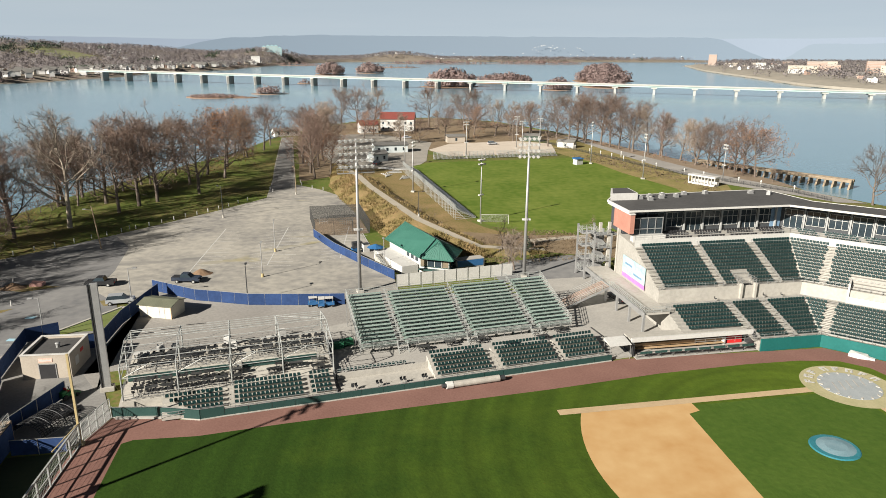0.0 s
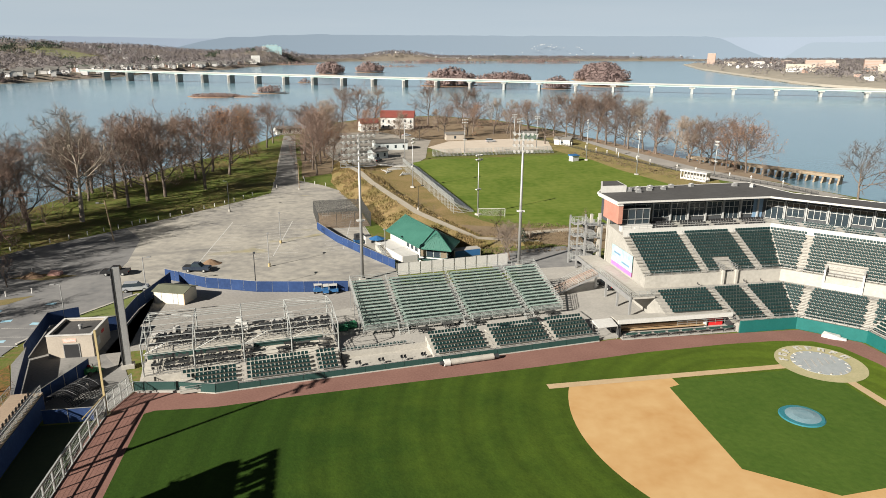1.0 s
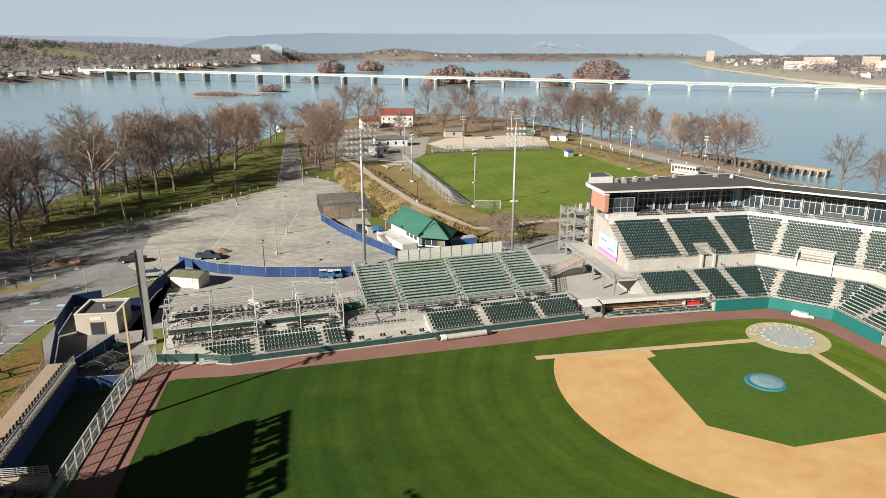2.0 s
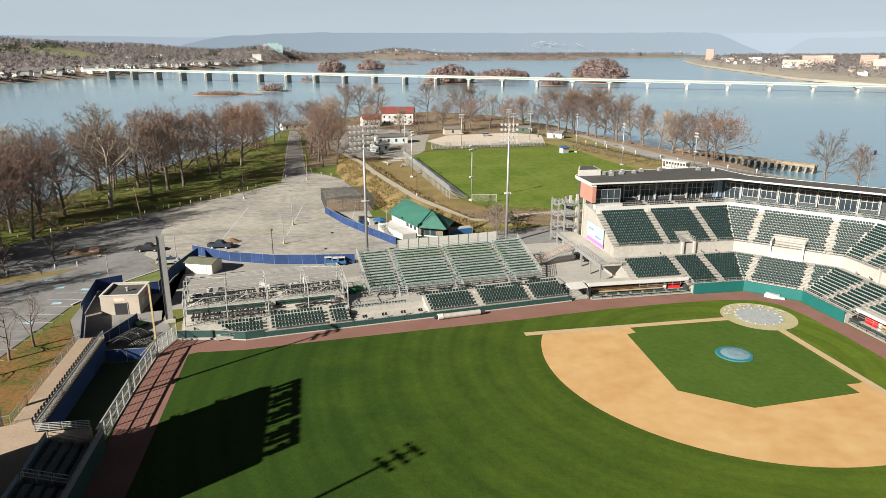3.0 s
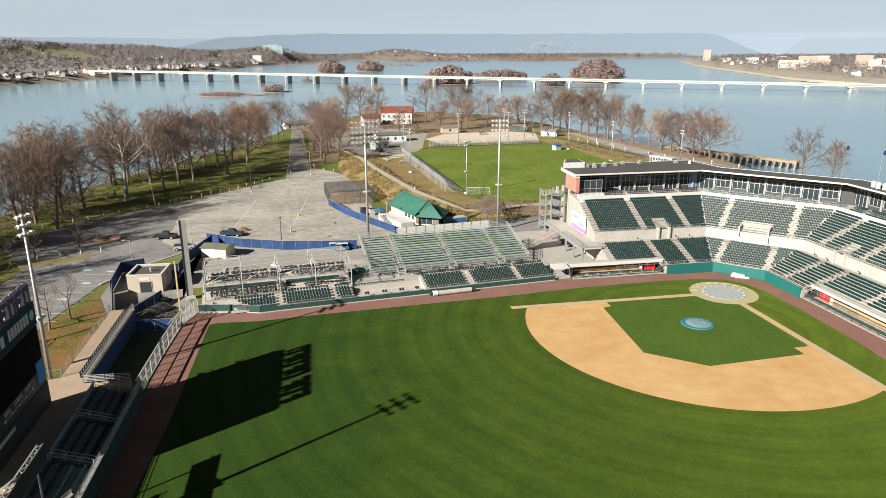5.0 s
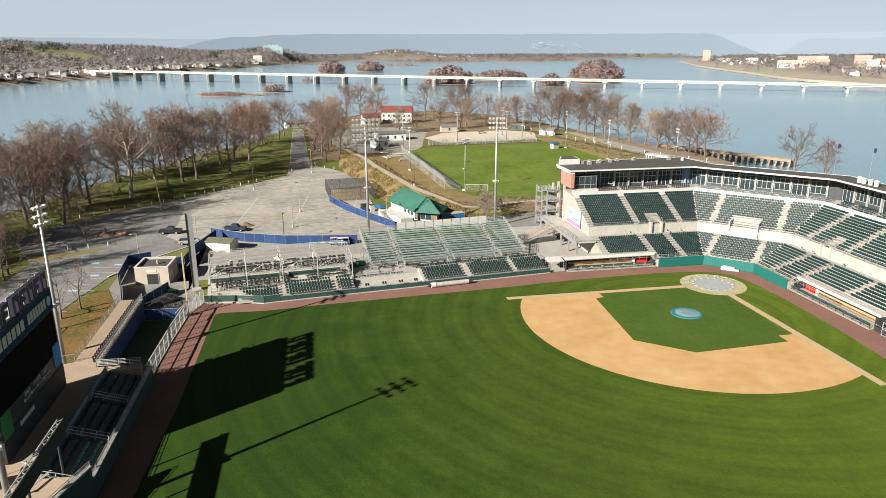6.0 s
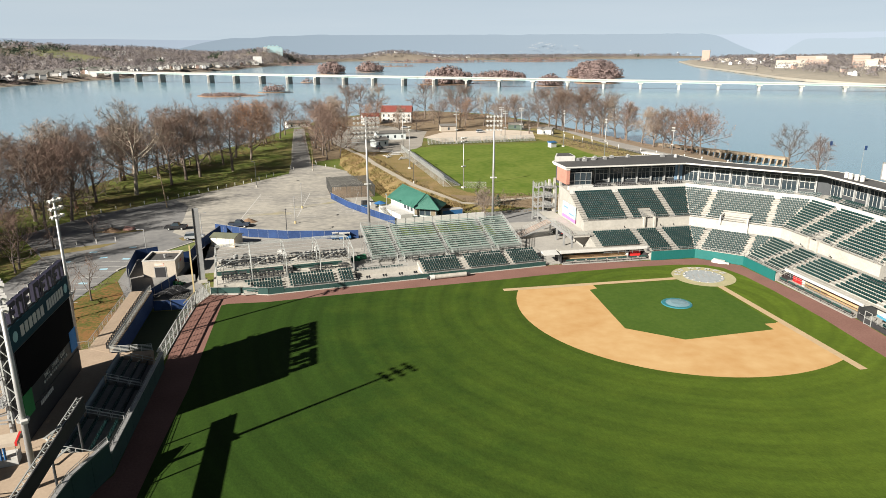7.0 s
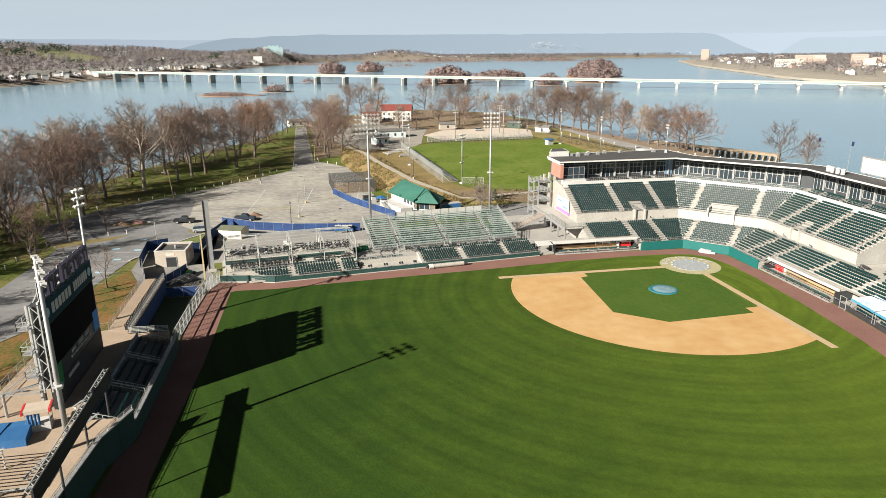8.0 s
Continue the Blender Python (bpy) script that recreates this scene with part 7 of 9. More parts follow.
# ---- riverside promenade, trestle and sea wall ----
sheet("promenade", [(59, 274), (60.5, 262), (61.8, 220), (63.2, 186), (64, 160), (69, 138), (79, 120), (86, 106), (94, 103), (89.5, 122), (82, 142), (76, 160), (74, 178), (70.5, 203), (66.6, 231), (64.5, 274)], 0.03, ASPH, "grey riverside drive", "road")
sheet("river_bank", [(64.5, 274), (66.6, 231), (70.5, 203), (74, 178), (76, 160), (82, 142), (89.5, 126), (91, 142), (90, 160), (82, 190), (74, 240), (64, 296)], 0.012, mat("bank_earth", (0.14, 0.105, 0.07), (0.21, 0.155, 0.105), size=4, rough=0.95, bump=0.4), "russet scrub bank along the river", "bank")
lampw = thing("globe_lamp", at(60, 204), "white promenade lamp post with globe", "lamp post", "promenade lamps")
part("post", Bag().tube((0, 0, 0), (0, 0, 1.7), 0.16, n=8), WHITE, lampw)
part("globe", Bag().tube((0, 0, 1.7), (0, 0, 2.0), 0.24, 0.34, n=8).tube((0, 0, 2.0), (0, 0, 2.4), 0.34, 0.12, n=8), WHITE, lampw)
prom = [(41, 258), (50, 215), (58, 180), (64, 158), (74, 139), (83, 122), (86, 108)]
for off in (0,):
    for p, q in zip(prom, prom[1:]):
        L = (Vector(q) - Vector(p)).length
        d = (Vector(q) - Vector(p)).normalized()
        for k in range(int(L / 8.0)):
            c = Vector(p) + d * (k * 8.0) + Vector((-d.y, d.x)) * off
            copy_thing(lampw, at(c.x, c.y))
pf = thing("promenade_fence", at(0, 0), "dark railing along the promenade", "railing")
for p, q in zip(prom, prom[1:]):
    part("railing", rail(Bag(), [(p[0] - 0.6, p[1], 0), (q[0] - 0.6, q[1], 0)], 1.1, 4, 2.4, 0.04), DARKST, pf)
ws = thing("white_pavilion", at(60.5, 139, 0, -62), "long white arcaded pavilion beside the promenade", "pavilion")
part("roof", Bag().box(-5.2, -1.6, 2.8, 5.2, 1.6, 3.3), WHITE, ws)
part("plinth", Bag().box(-5, -1.4, 0, 5, 1.4, 0.6), WHITE, ws)
part("back_wall", Bag().box(-5, 1.1, 0.6, 5, 1.3, 2.8), CONC, ws)
for k in range(9):
    part("column", Bag().box(-5 + k * 1.22, -1.4, 0.6, -4.7 + k * 1.22, -1.1, 2.8), WHITE, ws)
tr = thing("concrete_trestle", at(101, 214, -7), "long tan weathered concrete trestle standing in the river", "trestle")
TL = 67
TANB = mat("tan_trestle_concrete", (0.27, 0.21, 0.145), (0.18, 0.14, 0.1), rough=0.9, size=3)
for k in range(23):
    x = k * TL / 22
    part("bent", Bag(at(0, 0, 0, -60.5)).add([(x, -2.6, 0), (x + 0.7, -2.6, 0), (x + 0.7, 1.6, 0), (x, 1.6, 0), (x, -1.4, 2.6), (x + 0.7, -1.4, 2.6), (x + 0.7, 1.4, 2.6), (x, 1.4, 2.6)], [(3, 2, 1, 0), (4, 5, 6, 7), (0, 1, 5, 4), (1, 2, 6, 5), (2, 3, 7, 6), (3, 0, 4, 7)]), TANB, tr)
part("beam", Bag(at(0, 0, 0, -60.5)).box(0, -1.8, 2.6, TL + 0.8, -0.6, 3.7), TANB, tr)
part("beam", Bag(at(0, 0, 0, -60.5)).box(0, 0.6, 2.6, TL + 0.8, 1.8, 3.7), TANB, tr)
for x, y, h in ((100, 74, 10), (97, 86, 10), (104, 64, 11)):
    fl = thing("flag_pole", at(x, y, 0), "tall thin flag pole by the river", "flag pole", "flag poles")
    part("pole", Bag().tube((0, 0, 0), (0, 0, h + 4), 0.09, 0.05), STEEL, fl)
    part("flag", Bag().box(0.05, -0.01, h + 2.4, 1.1, 0.01, h + 3.8), WHITE if x == 108 else NAVY, fl)

# ---- bare winter trees ----
def tree_meshes(seed, h, spread, trunk_mat, twig_mat, limbs=12, start=0.26, leaves=0, subs=8, fine=7, blades=5, up=0.45):
    """A trunk with limbs, and a crown of branches and twigs, as meshes of the given height."""
    r = random.Random(seed)
    tb, cb, lb = Bag(), Bag(), Bag()

    def jitter(k):
        return Vector((r.uniform(-1, 1), r.uniform(-1, 1), r.uniform(-1, 1))) * k

    def run(bag, p, d, L, r0, r1, segs, wob, n, lift=0.0):
        """A crooked tapering branch; gives back the points along it."""
        out = [(p, d)]
        for s in range(segs):
            d = (d + jitter(wob) + Vector((0, 0, lift))).normalized()
            q = p + d * (L / segs)
            a, c = r0 + (r1 - r0) * s / segs, r0 + (r1 - r0) * (s + 1) / segs
            bag.tube(p, q, a, c, n=n, caps=False)
            p = q
            out.append((p, d))
        return out

    def aside(d, tilt):
        a = r.uniform(0, 2 * math.pi)
        o = d.orthogonal().normalized()
        o = o * math.cos(a) + d.cross(o).normalized() * math.sin(a)
        return (d * math.cos(tilt) + o * math.sin(tilt)).normalized()

    def pick(line, f):
        x = f * (len(line) - 1)
        i = min(int(x), len(line) - 2)
        return line[i][0].lerp(line[i + 1][0], x - i), line[i][1]

    R = h * 0.02
    trunk = run(tb, Vector((0, 0, -0.3)), Vector((r.uniform(-0.1, 0.1), r.uniform(-0.1, 0.1), 1)), h * 0.64, R, R * 0.16, 8, 0.13, 8, 0.04)
    for k in range(limbs):
        f = start + (1.0 - start) * ((k + r.uniform(0, 0.8)) / limbs)
        f = min(f, 1.0)
        p, d = pick(trunk, f)
        g0 = (f - start) / (1 - start)
        L = h * (0.52 - 0.24 * g0) * spread * r.uniform(0.75, 1.2)
        dd = aside(Vector((0, 0, 1)), radians(r.uniform(56, 84) * (1 - g0) + r.uniform(14, 48) * g0))
        limb = run(tb, p, dd, L, R * (0.4 - 0.22 * g0), R * 0.06, 6, 0.27, 5, up * 0.12)
        for j in range(subs):
            g = 0.22 + 0.78 * (j + r.uniform(0, 0.9)) / subs
            p2, d2 = pick(limb, min(g, 1))
            L2 = L * 0.52 * (1.15 - 0.6 * g) * r.uniform(0.7, 1.2)
            br = run(cb, p2, (aside(d2, radians(r.uniform(30, 65))) + Vector((0, 0, up * 0.2))).normalized(), L2, R * 0.15, R * 0.045, 3, 0.3, 3)
            for i in range(fine):
                p3, d3 = pick(br, 0.25 + 0.75 * (i + r.random()) / fine if i < fine else 1)
                L3 = r.uniform(0.8, 1.7) * h / 24
                d4 = (aside(d3, radians(r.uniform(25, 60))) + Vector((0, 0, 0.05))).normalized()
                tw = [(p3, d4), (p3 + d4 * L3, d4)]
                s = d4.cross(jitter(1)).normalized() * 0.03 * h / 24
                cb.v += [tuple(p3 - s), tuple(p3 + s), tuple(p3 + d4 * L3)]
                cb.f.append((len(cb.v) - 3, len(cb.v) - 2, len(cb.v) - 1))
                for m in range(blades):
                    q, e = pick(tw, r.random())
                    e = (aside(e, radians(r.uniform(20, 60))) + Vector((0, 0, 0.02))).normalized()
                    s = e.cross(jitter(1)).normalized() * 0.03 * h / 24
                    q2 = q + e * r.uniform(0.6, 1.5) * h / 24
                    cb.v += [tuple(q - s), tuple(q + s), tuple(q2)]
                    n = len(cb.v)
                    cb.f.append((n - 3, n - 2, n - 1))
                for m in range(leaves):
                    c = tw[-1][0] + jitter(0.9)
                    a = jitter(1).normalized() * 0.2
                    b2 = a.orthogonal().normalized() * 0.13
                    lb.v += [tuple(c - a), tuple(c + b2), tuple(c + a), tuple(c - b2)]
                    n = len(lb.v)
                    lb.f.append((n - 4, n - 3, n - 2, n - 1))
    top = max(v[2] for v in cb.v)
    k = h / top
    for bag in (tb, cb, lb):
        bag.v = [(x * k, y * k, z * k) for x, y, z in bag.v]
    return tb.mesh("trunk", trunk_mat, True), cb.mesh("crown", twig_mat), (lb.mesh("leaves", RUST) if lb.f else None)


KINDS = {
    "oak": tree_meshes(1, 24, 1.2, BARK, TWIG, limbs=15),
    "maple": tree_meshes(2, 22, 1.1, BARK, TWIG, limbs=14, up=0.7),
    "sycamore": tree_meshes(3, 27, 0.92, PALEBARK, mat("sycamore_twigs", (0.2, 0.16, 0.125), (0.15, 0.115, 0.09), rough=0.9, size=2, rnd=0.15), limbs=15),
    "rusty": tree_meshes(4, 20, 1.15, BARK, TWIG, limbs=13, leaves=1, start=0.22),
    "slim": tree_meshes(5, 18, 0.72, BARK, mat("grey_twigs", (0.26, 0.21, 0.17), (0.2, 0.155, 0.12), rough=0.9, size=2, rnd=0.2), limbs=13, up=0.8),
    "elm": tree_meshes(11, 24, 1.22, BARK, mat("dark_twigs", (0.085, 0.068, 0.058), (0.135, 0.106, 0.092), rough=0.9, size=3, rnd=0.2, spec=0.1), limbs=14, up=0.55),
    "ash": tree_meshes(12, 22, 1.08, BARK, mat("red_brown_twigs", (0.125, 0.086, 0.07), (0.185, 0.128, 0.105), rough=0.9, size=3, rnd=0.2, spec=0.1), limbs=15, up=0.75),
    "small": tree_meshes(6, 8, 0.95, BARK, TWIG, limbs=10, subs=4, fine=4, blades=4, up=0.7),
    "shrub": tree_meshes(8, 4, 1.9, BARK, TWIG, limbs=12, subs=4, fine=4, start=0.03, blades=3, up=0.8),
    "rust_shrub": tree_meshes(9, 4, 1.9, BARK, RUST, limbs=12, subs=4, fine=4, start=0.03, blades=3, up=0.8),
}
LABELS = {
    "oak": "large bare winter tree with a broad brown crown", "maple": "bare winter tree with upswept brown branches",
    "sycamore": "tall bare sycamore with pale mottled limbs", "rusty": "winter tree holding rust-brown leaves",
    "elm": "large dark bare winter tree with crooked limbs", "ash": "bare winter tree with red-brown upswept twigs", "slim": "slim bare grey riverside tree", "small": "small bare ornamental tree on the lawn", "shrub": "low tangled bare brown shrub", "rust_shrub": "low tangled russet shrub",
}
FULL = {"elm": 24, "ash": 22, "oak": 24, "maple": 22, "sycamore": 27, "rusty": 20, "slim": 18, "small": 8, "shrub": 4, "rust_shrub": 4}
rtree = random.Random(21)


def tree(kind, x, y, h, rz=None, z=0.0):
    rz = rtree.uniform(0, 360) if rz is None else rz
    kind = {"oak": "elm", "maple": "ash"}.get(kind, kind) if round(x * 7 + y * 3) % 2 else kind
    s = h * (1.24 if x < -60 else 1.28) / FULL[kind]
    t = thing("shrub" if "shrub" in kind else "tree", at(x, y, z, rz) @ Matrix.Scale(s, 4), LABELS[kind], "shrub" if "shrub" in kind else "tree", "shrubs" if "shrub" in kind else "bare trees")
    tm, cm, lm = KINDS[kind]
    part("trunk", tm, None, t)
    part("crown", cm, None, t)
    if lm:
        part("leaves", lm, None, t)["kind"] = "stuff"
    return t


# trees of the west lawn
for k, x, y, h in (("oak", -122, 133.5, 25), ("sycamore", -133.3, 109.5, 25), ("rusty", -107.6, 149, 22), ("maple", -118.1, 139, 22), ("oak", -125.5, 125.6, 22), ("ash", -71.5, 170, 17), ("maple", -132.3, 138.6, 22),
                   ("rusty", -104.9, 200, 19), ("rusty", -103, 176, 20), ("rusty", -110, 184, 21), ("oak", -113, 165, 21), ("rusty", -107, 214, 19), ("maple", -101, 228, 18), ("oak", -121, 153, 21),
                   ("oak", -149.8, 116, 21), ("sycamore", -154, 94, 22), ("maple", -142.4, 76.5, 20), ("oak", -152, 78, 22), ("maple", -159, 66, 21), ("oak", -149.3, 48.2, 18), ("maple", -160, 42, 20), ("oak", -168, 58, 20), ("slim", -164, 84, 20),
                   ("maple", -139.4, 33, 12), ("oak", -156, 22, 17), ("maple", -166, 8, 17), ("slim", -172, 28, 18), ("oak", -160, -10, 16), ("rusty", -172, -20, 15), ("maple", -150, -20, 13), ("maple", -139, -40, 15), ("oak", -147, -54, 16), ("maple", -137, -66, 14),
                   ("maple", -146, 92, 19), ("oak", -150, 84, 20), ("maple", -143, 101, 20), ("oak", -151, 106, 21), ("slim", -157, 102, 20), ("maple", -146, 68, 17), ("oak", -155, 58, 18)):
    tree(k, x, y, h)
BANK = [(-178, 0), (-176, 40), (-156, 108), (-144, 149), (-125, 193), (-104, 238)]
for k in range(34):
    i = rtree.choice((0, 0, 1, 1, 1, 2, 3, 3, 4))
    c = Vector(BANK[i]).lerp(Vector(BANK[i + 1]), rtree.random())
    tree(rtree.choice(("oak", "maple", "slim", "slim", "rusty" if i > 2 else "maple")), c.x + rtree.uniform(0, 9), c.y + rtree.uniform(-4, 4), rtree.uniform(12, 19))
for x, y, h in ((-137.8, 48.9, 8.5), (-146, 20, 8), (-139, 30, 8), (-118.4, 9.4, 7.6), (-120.3, 5.0, 8.2), (-122.3, -1.8, 8), (-147, 0, 9), (-143, -14, 8), (-131, 56.5, 6)):
    tree("small", x, y, h)
for k in range(110):
    i = rtree.choice((0, 0, 1, 1, 1, 2, 3, 4))
    c = Vector(BANK[i]).lerp(Vector(BANK[i + 1]), rtree.random())
    tree("rust_shrub" if rtree.random() < 0.45 else "shrub", c.x + rtree.uniform(-3, 14 if i < 2 else 7), c.y + rtree.uniform(-4, 4), rtree.uniform(2.5, 7 if i < 2 else 4.5))
for k in range(90):
    # thicket along the water's edge
    i = rtree.choice((0, 1, 1, 2, 2, 3, 3, 4))
    c = Vector(BANK[i]).lerp(Vector(BANK[i + 1]), rtree.random())
    tree(rtree.choice(("rust_shrub", "shrub", "shrub")), c.x + rtree.uniform(-3, 5), c.y + rtree.uniform(-4, 4), rtree.uniform(3.5, 7))
for k in range(34):
    tree("rust_shrub" if k % 2 else "shrub", -148 + rtree.uniform(-12, 8), 92 + rtree.uniform(-40, 26), rtree.uniform(2, 5))
# head of the island and the road
for k, x, y, h in (("maple", -73, 182, 20), ("oak", -70, 196, 20), ("maple", -76, 206, 19), ("rusty", -68, 214, 17), ("slim", -70, 232, 19), ("oak", -74, 246, 19), ("slim", -66, 252, 18), ("maple", -92, 262, 17), ("rusty", -94, 246, 17), ("rusty", -66, 176, 14),
                   ("maple", -56, 322, 20), ("oak", -46, 334, 21), ("slim", -36, 340, 19), ("oak", -4, 332, 22), ("maple", 14, 316, 20), ("oak", 22, 322, 20), ("rusty", -40, 296, 13), ("rusty", -46, 284, 12),
                   ("maple", -6, 268, 14), ("oak", -20, 262, 11), ("slim", -30, 256, 10), ("maple", 8, 276, 15), ("slim", 24, 282, 16), ("slim", 32, 284, 15), ("maple", 40, 272, 16), ("oak", 28, 262, 14), ("oak", 39, 240, 15), ("rusty", 14, 290, 14), ("slim", 46, 288, 15)):
    tree(k, x, y, h)
# east bank
for k, x, y, h in (("maple", 58, 262, 20), ("oak", 62, 250, 22), ("maple", 66, 240, 21), ("oak", 70, 228, 21), ("maple", 72, 218, 20), ("slim", 75, 208, 18), ("maple", 77, 200, 17), ("slim", 80, 190, 15), ("slim", 83, 182, 15),
                   ("slim", 80, 178, 16), ("oak", 84, 168, 17), ("rusty", 87, 156, 18), ("rusty", 88, 150, 17), ("small", 88, 140, 5), ("oak", 94, 101, 16), ("maple", 99, 92, 13),
                   ("oak", 54, 270, 20), ("maple", 60, 256, 21), ("maple", 68, 234, 22), ("oak", 73, 224, 18), ("slim", 78, 204, 16), ("oak", 66, 262, 19), ("maple", 86, 160, 15), ("oak", 82, 172, 15)):
    tree(k, x, y, h, z=-0.5)
for k in range(26):
    f = rtree.random()
    tree("rust_shrub", 60 + 26 * f + rtree.uniform(-2, 3), 262 - 112 * f + rtree.uniform(-4, 4), rtree.uniform(1.2, 2.6))
for k in range(46):
    tree("shrub" if k % 3 else "rust_shrub", rtree.uniform(-76, 46), rtree.uniform(262, 345), rtree.uniform(2, 5))
for k in range(5):
    tree(rtree.choice(("slim", "maple", "oak")), rtree.uniform(-72, 40), rtree.uniform(262, 350), rtree.uniform(9, 15))
# trees below the soccer field and round the clubhouse
for k, x, y, h in (("slim", -32.2, 58.6, 7), ("slim", -31.0, 57.4, 6.4), ("small", -30, 70, 7), ("small", -27, 66, 5), ("small", -8, 72, 6), ("shrub", -12, 70, 3), ("shrub", -4, 74, 3), ("small", -22, 72, 4)):
    tree(k, x, y, h)
for k in range(46):
    f = rtree.random()
    tree("shrub", -58 + 18 * f + rtree.uniform(-3, 3), 186 - 100 * f + rtree.uniform(-3, 3), rtree.uniform(0.5, 1.5), z=1.6 if f > 0.2 else 0.3)
fir = thing("spruce", at(-24.5, 69.5), "small dark evergreen below the field", "evergreen")
part("trunk", Bag().tube((0, 0, 0), (0, 0, 1), 0.12), BARK, fir)
fb = Bag()
for k in range(160):
    z = rtree.uniform(0.5, 3.8)
    a, rr_ = rtree.uniform(0, 6.28), (4.0 - z) * 0.42
    c = Vector((math.cos(a) * rr_, math.sin(a) * rr_, z))
    d = Vector((math.cos(a), math.sin(a), -0.4)) * 0.35
    e = Vector((-math.sin(a), math.cos(a), 0)) * 0.18
    fb.face([c - d, c + e, c + d, c - e])
part("needles", fb, EVERG, fir)["kind"] = "stuff"

# ---- river bridge ----
BA, BD_ = Vector((-402.9, 1147.3)), Vector((41.72, -22.89))
bang = math.degrees(math.atan2(BD_.y, BD_.x))
bridge = thing("bridge", at(BA.x, BA.y, -7, bang), "long river bridge with pale parapets on stone and concrete piers", "bridge")
STEP = BD_.length
GREENST = mat("pale_green_girder", (0.36, 0.46, 0.42), (0.3, 0.4, 0.37), rough=0.6, size=6)
STONE = mat("grey_pier_stone", (0.34, 0.32, 0.29), (0.24, 0.23, 0.21), rough=0.9, size=5)
PALEC = mat("pale_pier_concrete", (0.36, 0.355, 0.33), (0.29, 0.285, 0.265), rough=0.9, size=6)
def dz(i):
    return 16.6 - 0.3 * max(0, i)
for i in range(-1, 27):
    x0, x1 = i * STEP, (i + 1) * STEP
    z0, z1 = dz(i), dz(i + 1)
    for nm, y0, y1, a, c, mm in (("deck", -6, 6, -1.0, -0.2, PALEC), ("parapet", -6.2, -5.8, -0.3, 0.4, PALEC), ("parapet", 5.8, 6.2, -0.3, 0.4, PALEC), ("girder", -5.2, -4.6, -2.6, -1.0, GREENST), ("girder", 4.6, 5.2, -3.0, -1.0, GREENST)):
        pts = [(x, y, (z0 if x == x0 else z1) + q) for q in (a, c) for x, y in ((x0, y0), (x1, y0), (x1, y1), (x0, y1))]
        part(nm, Bag().add(pts, [(3, 2, 1, 0), (4, 5, 6, 7), (0, 1, 5, 4), (1, 2, 6, 5), (2, 3, 7, 6), (3, 0, 4, 7)]), mm, bridge)
    if i >= 0:
        z = dz(i) - 3.0
        if i < 13:
            b = Bag().prism([(x0 - 2.2, -6.5), (x0, -8.5), (x0 + 2.2, -6.5), (x0 + 2.2, 6.5), (x0, 8.5), (x0 - 2.2, 6.5)], -2, z - 1.2)
            part("pier", b, STONE, bridge)
            part("pier_cap", Bag().box(x0 - 2.5, -7, z - 1.2, x0 + 2.5, 7, z), PALEC, bridge)
        else:
            part("pier", Bag().prism([(x0 - 1.4, -4.5), (x0 + 1.4, -4.5), (x0 + 1.4, 4.5), (x0 - 1.4, 4.5)], -2, z - 1.4), PALEC, bridge)
            part("pier_cap", Bag().prism([(x0 - 3.4, -5.6), (x0 + 3.4, -5.6), (x0 + 3.4, 5.6), (x0 - 3.4, 5.6)], z - 1.4, z), PALEC, bridge)

# ---- far shores ----
rf = np.random.RandomState(9)


def woods(name, pts, label, material, quads=26):
    """Far bare woods: each tree a loose tuft of small blades. pts: rows of x, y, z, height."""
    pts = np.asarray(pts, float)
    n = len(pts)
    h = pts[:, 3][:, None]
    c = rf.normal(size=(n, quads, 3))
    c /= np.linalg.norm(c, axis=2, keepdims=True)
    c *= rf.uniform(0.35, 1.0, (n, quads, 1)) ** 0.5
    c = c * np.stack([h * 0.5, h * 0.5, h * 0.42], 2) + np.stack([0 * h, 0 * h, h * 0.58], 2)
    out = c - np.stack([0 * h, 0 * h, h * 0.42], 2)
    out /= np.linalg.norm(out, axis=2, keepdims=True)
    out = out + rf.normal(size=out.shape) * 0.35
    out /= np.linalg.norm(out, axis=2, keepdims=True)
    c += pts[:, None, :3]
    a = np.cross(out, rf.normal(size=(n, quads, 3)))
    a /= np.linalg.norm(a, axis=2, keepdims=True)
    b_ = np.cross(a, out)
    a *= h[:, :, None] * 0.1
    b_ *= h[:, :, None] * 0.07
    v = np.stack([c - a, c + b_, c + a, c - b_], 2).reshape(-1, 3)
    f = np.arange(len(v)).reshape(-1, 4)
    me = bpy.data.meshes.new(name)
    me.from_pydata(v.tolist(), [], f.tolist())
    me.materials.append(material)
    # shade each tuft as one rounded crown
    nrm = v - np.repeat(pts[:, :3] + pts[:, 3:] * np.array([[0, 0, 0.3]]), quads * 4, 0)
    nrm /= np.linalg.norm(nrm, axis=1, keepdims=True)
    me.polygons.foreach_set("use_smooth", [True] * len(me.polygons))
    me.normals_split_custom_set_from_vertices(nrm.tolist())
    ob = new(name, me)
    return tagged(ob, label, "far woods", "", "stuff")


def inland(x, y, line):
    """Signed distance from a shoreline, positive on its left."""
    best, sg = 1e9, 1
    for (ax, ay), (bx, by) in zip(line, line[1:]):
        dx, dy = bx - ax, by - ay
        t = max(0, min(1, ((x - ax) * dx + (y - ay) * dy) / (dx * dx + dy * dy)))
        d = math.hypot(x - ax - t * dx, y - ay - t * dy)
        if d < best:
            best, sg = d, 1 if dx * (y - ay) - dy * (x - ax) > 0 else -1
    return best * sg


def smooth(a, b, v):
    t = max(0.0, min(1.0, (v - a) / (b - a)))
    return t * t * (3 - 2 * t)


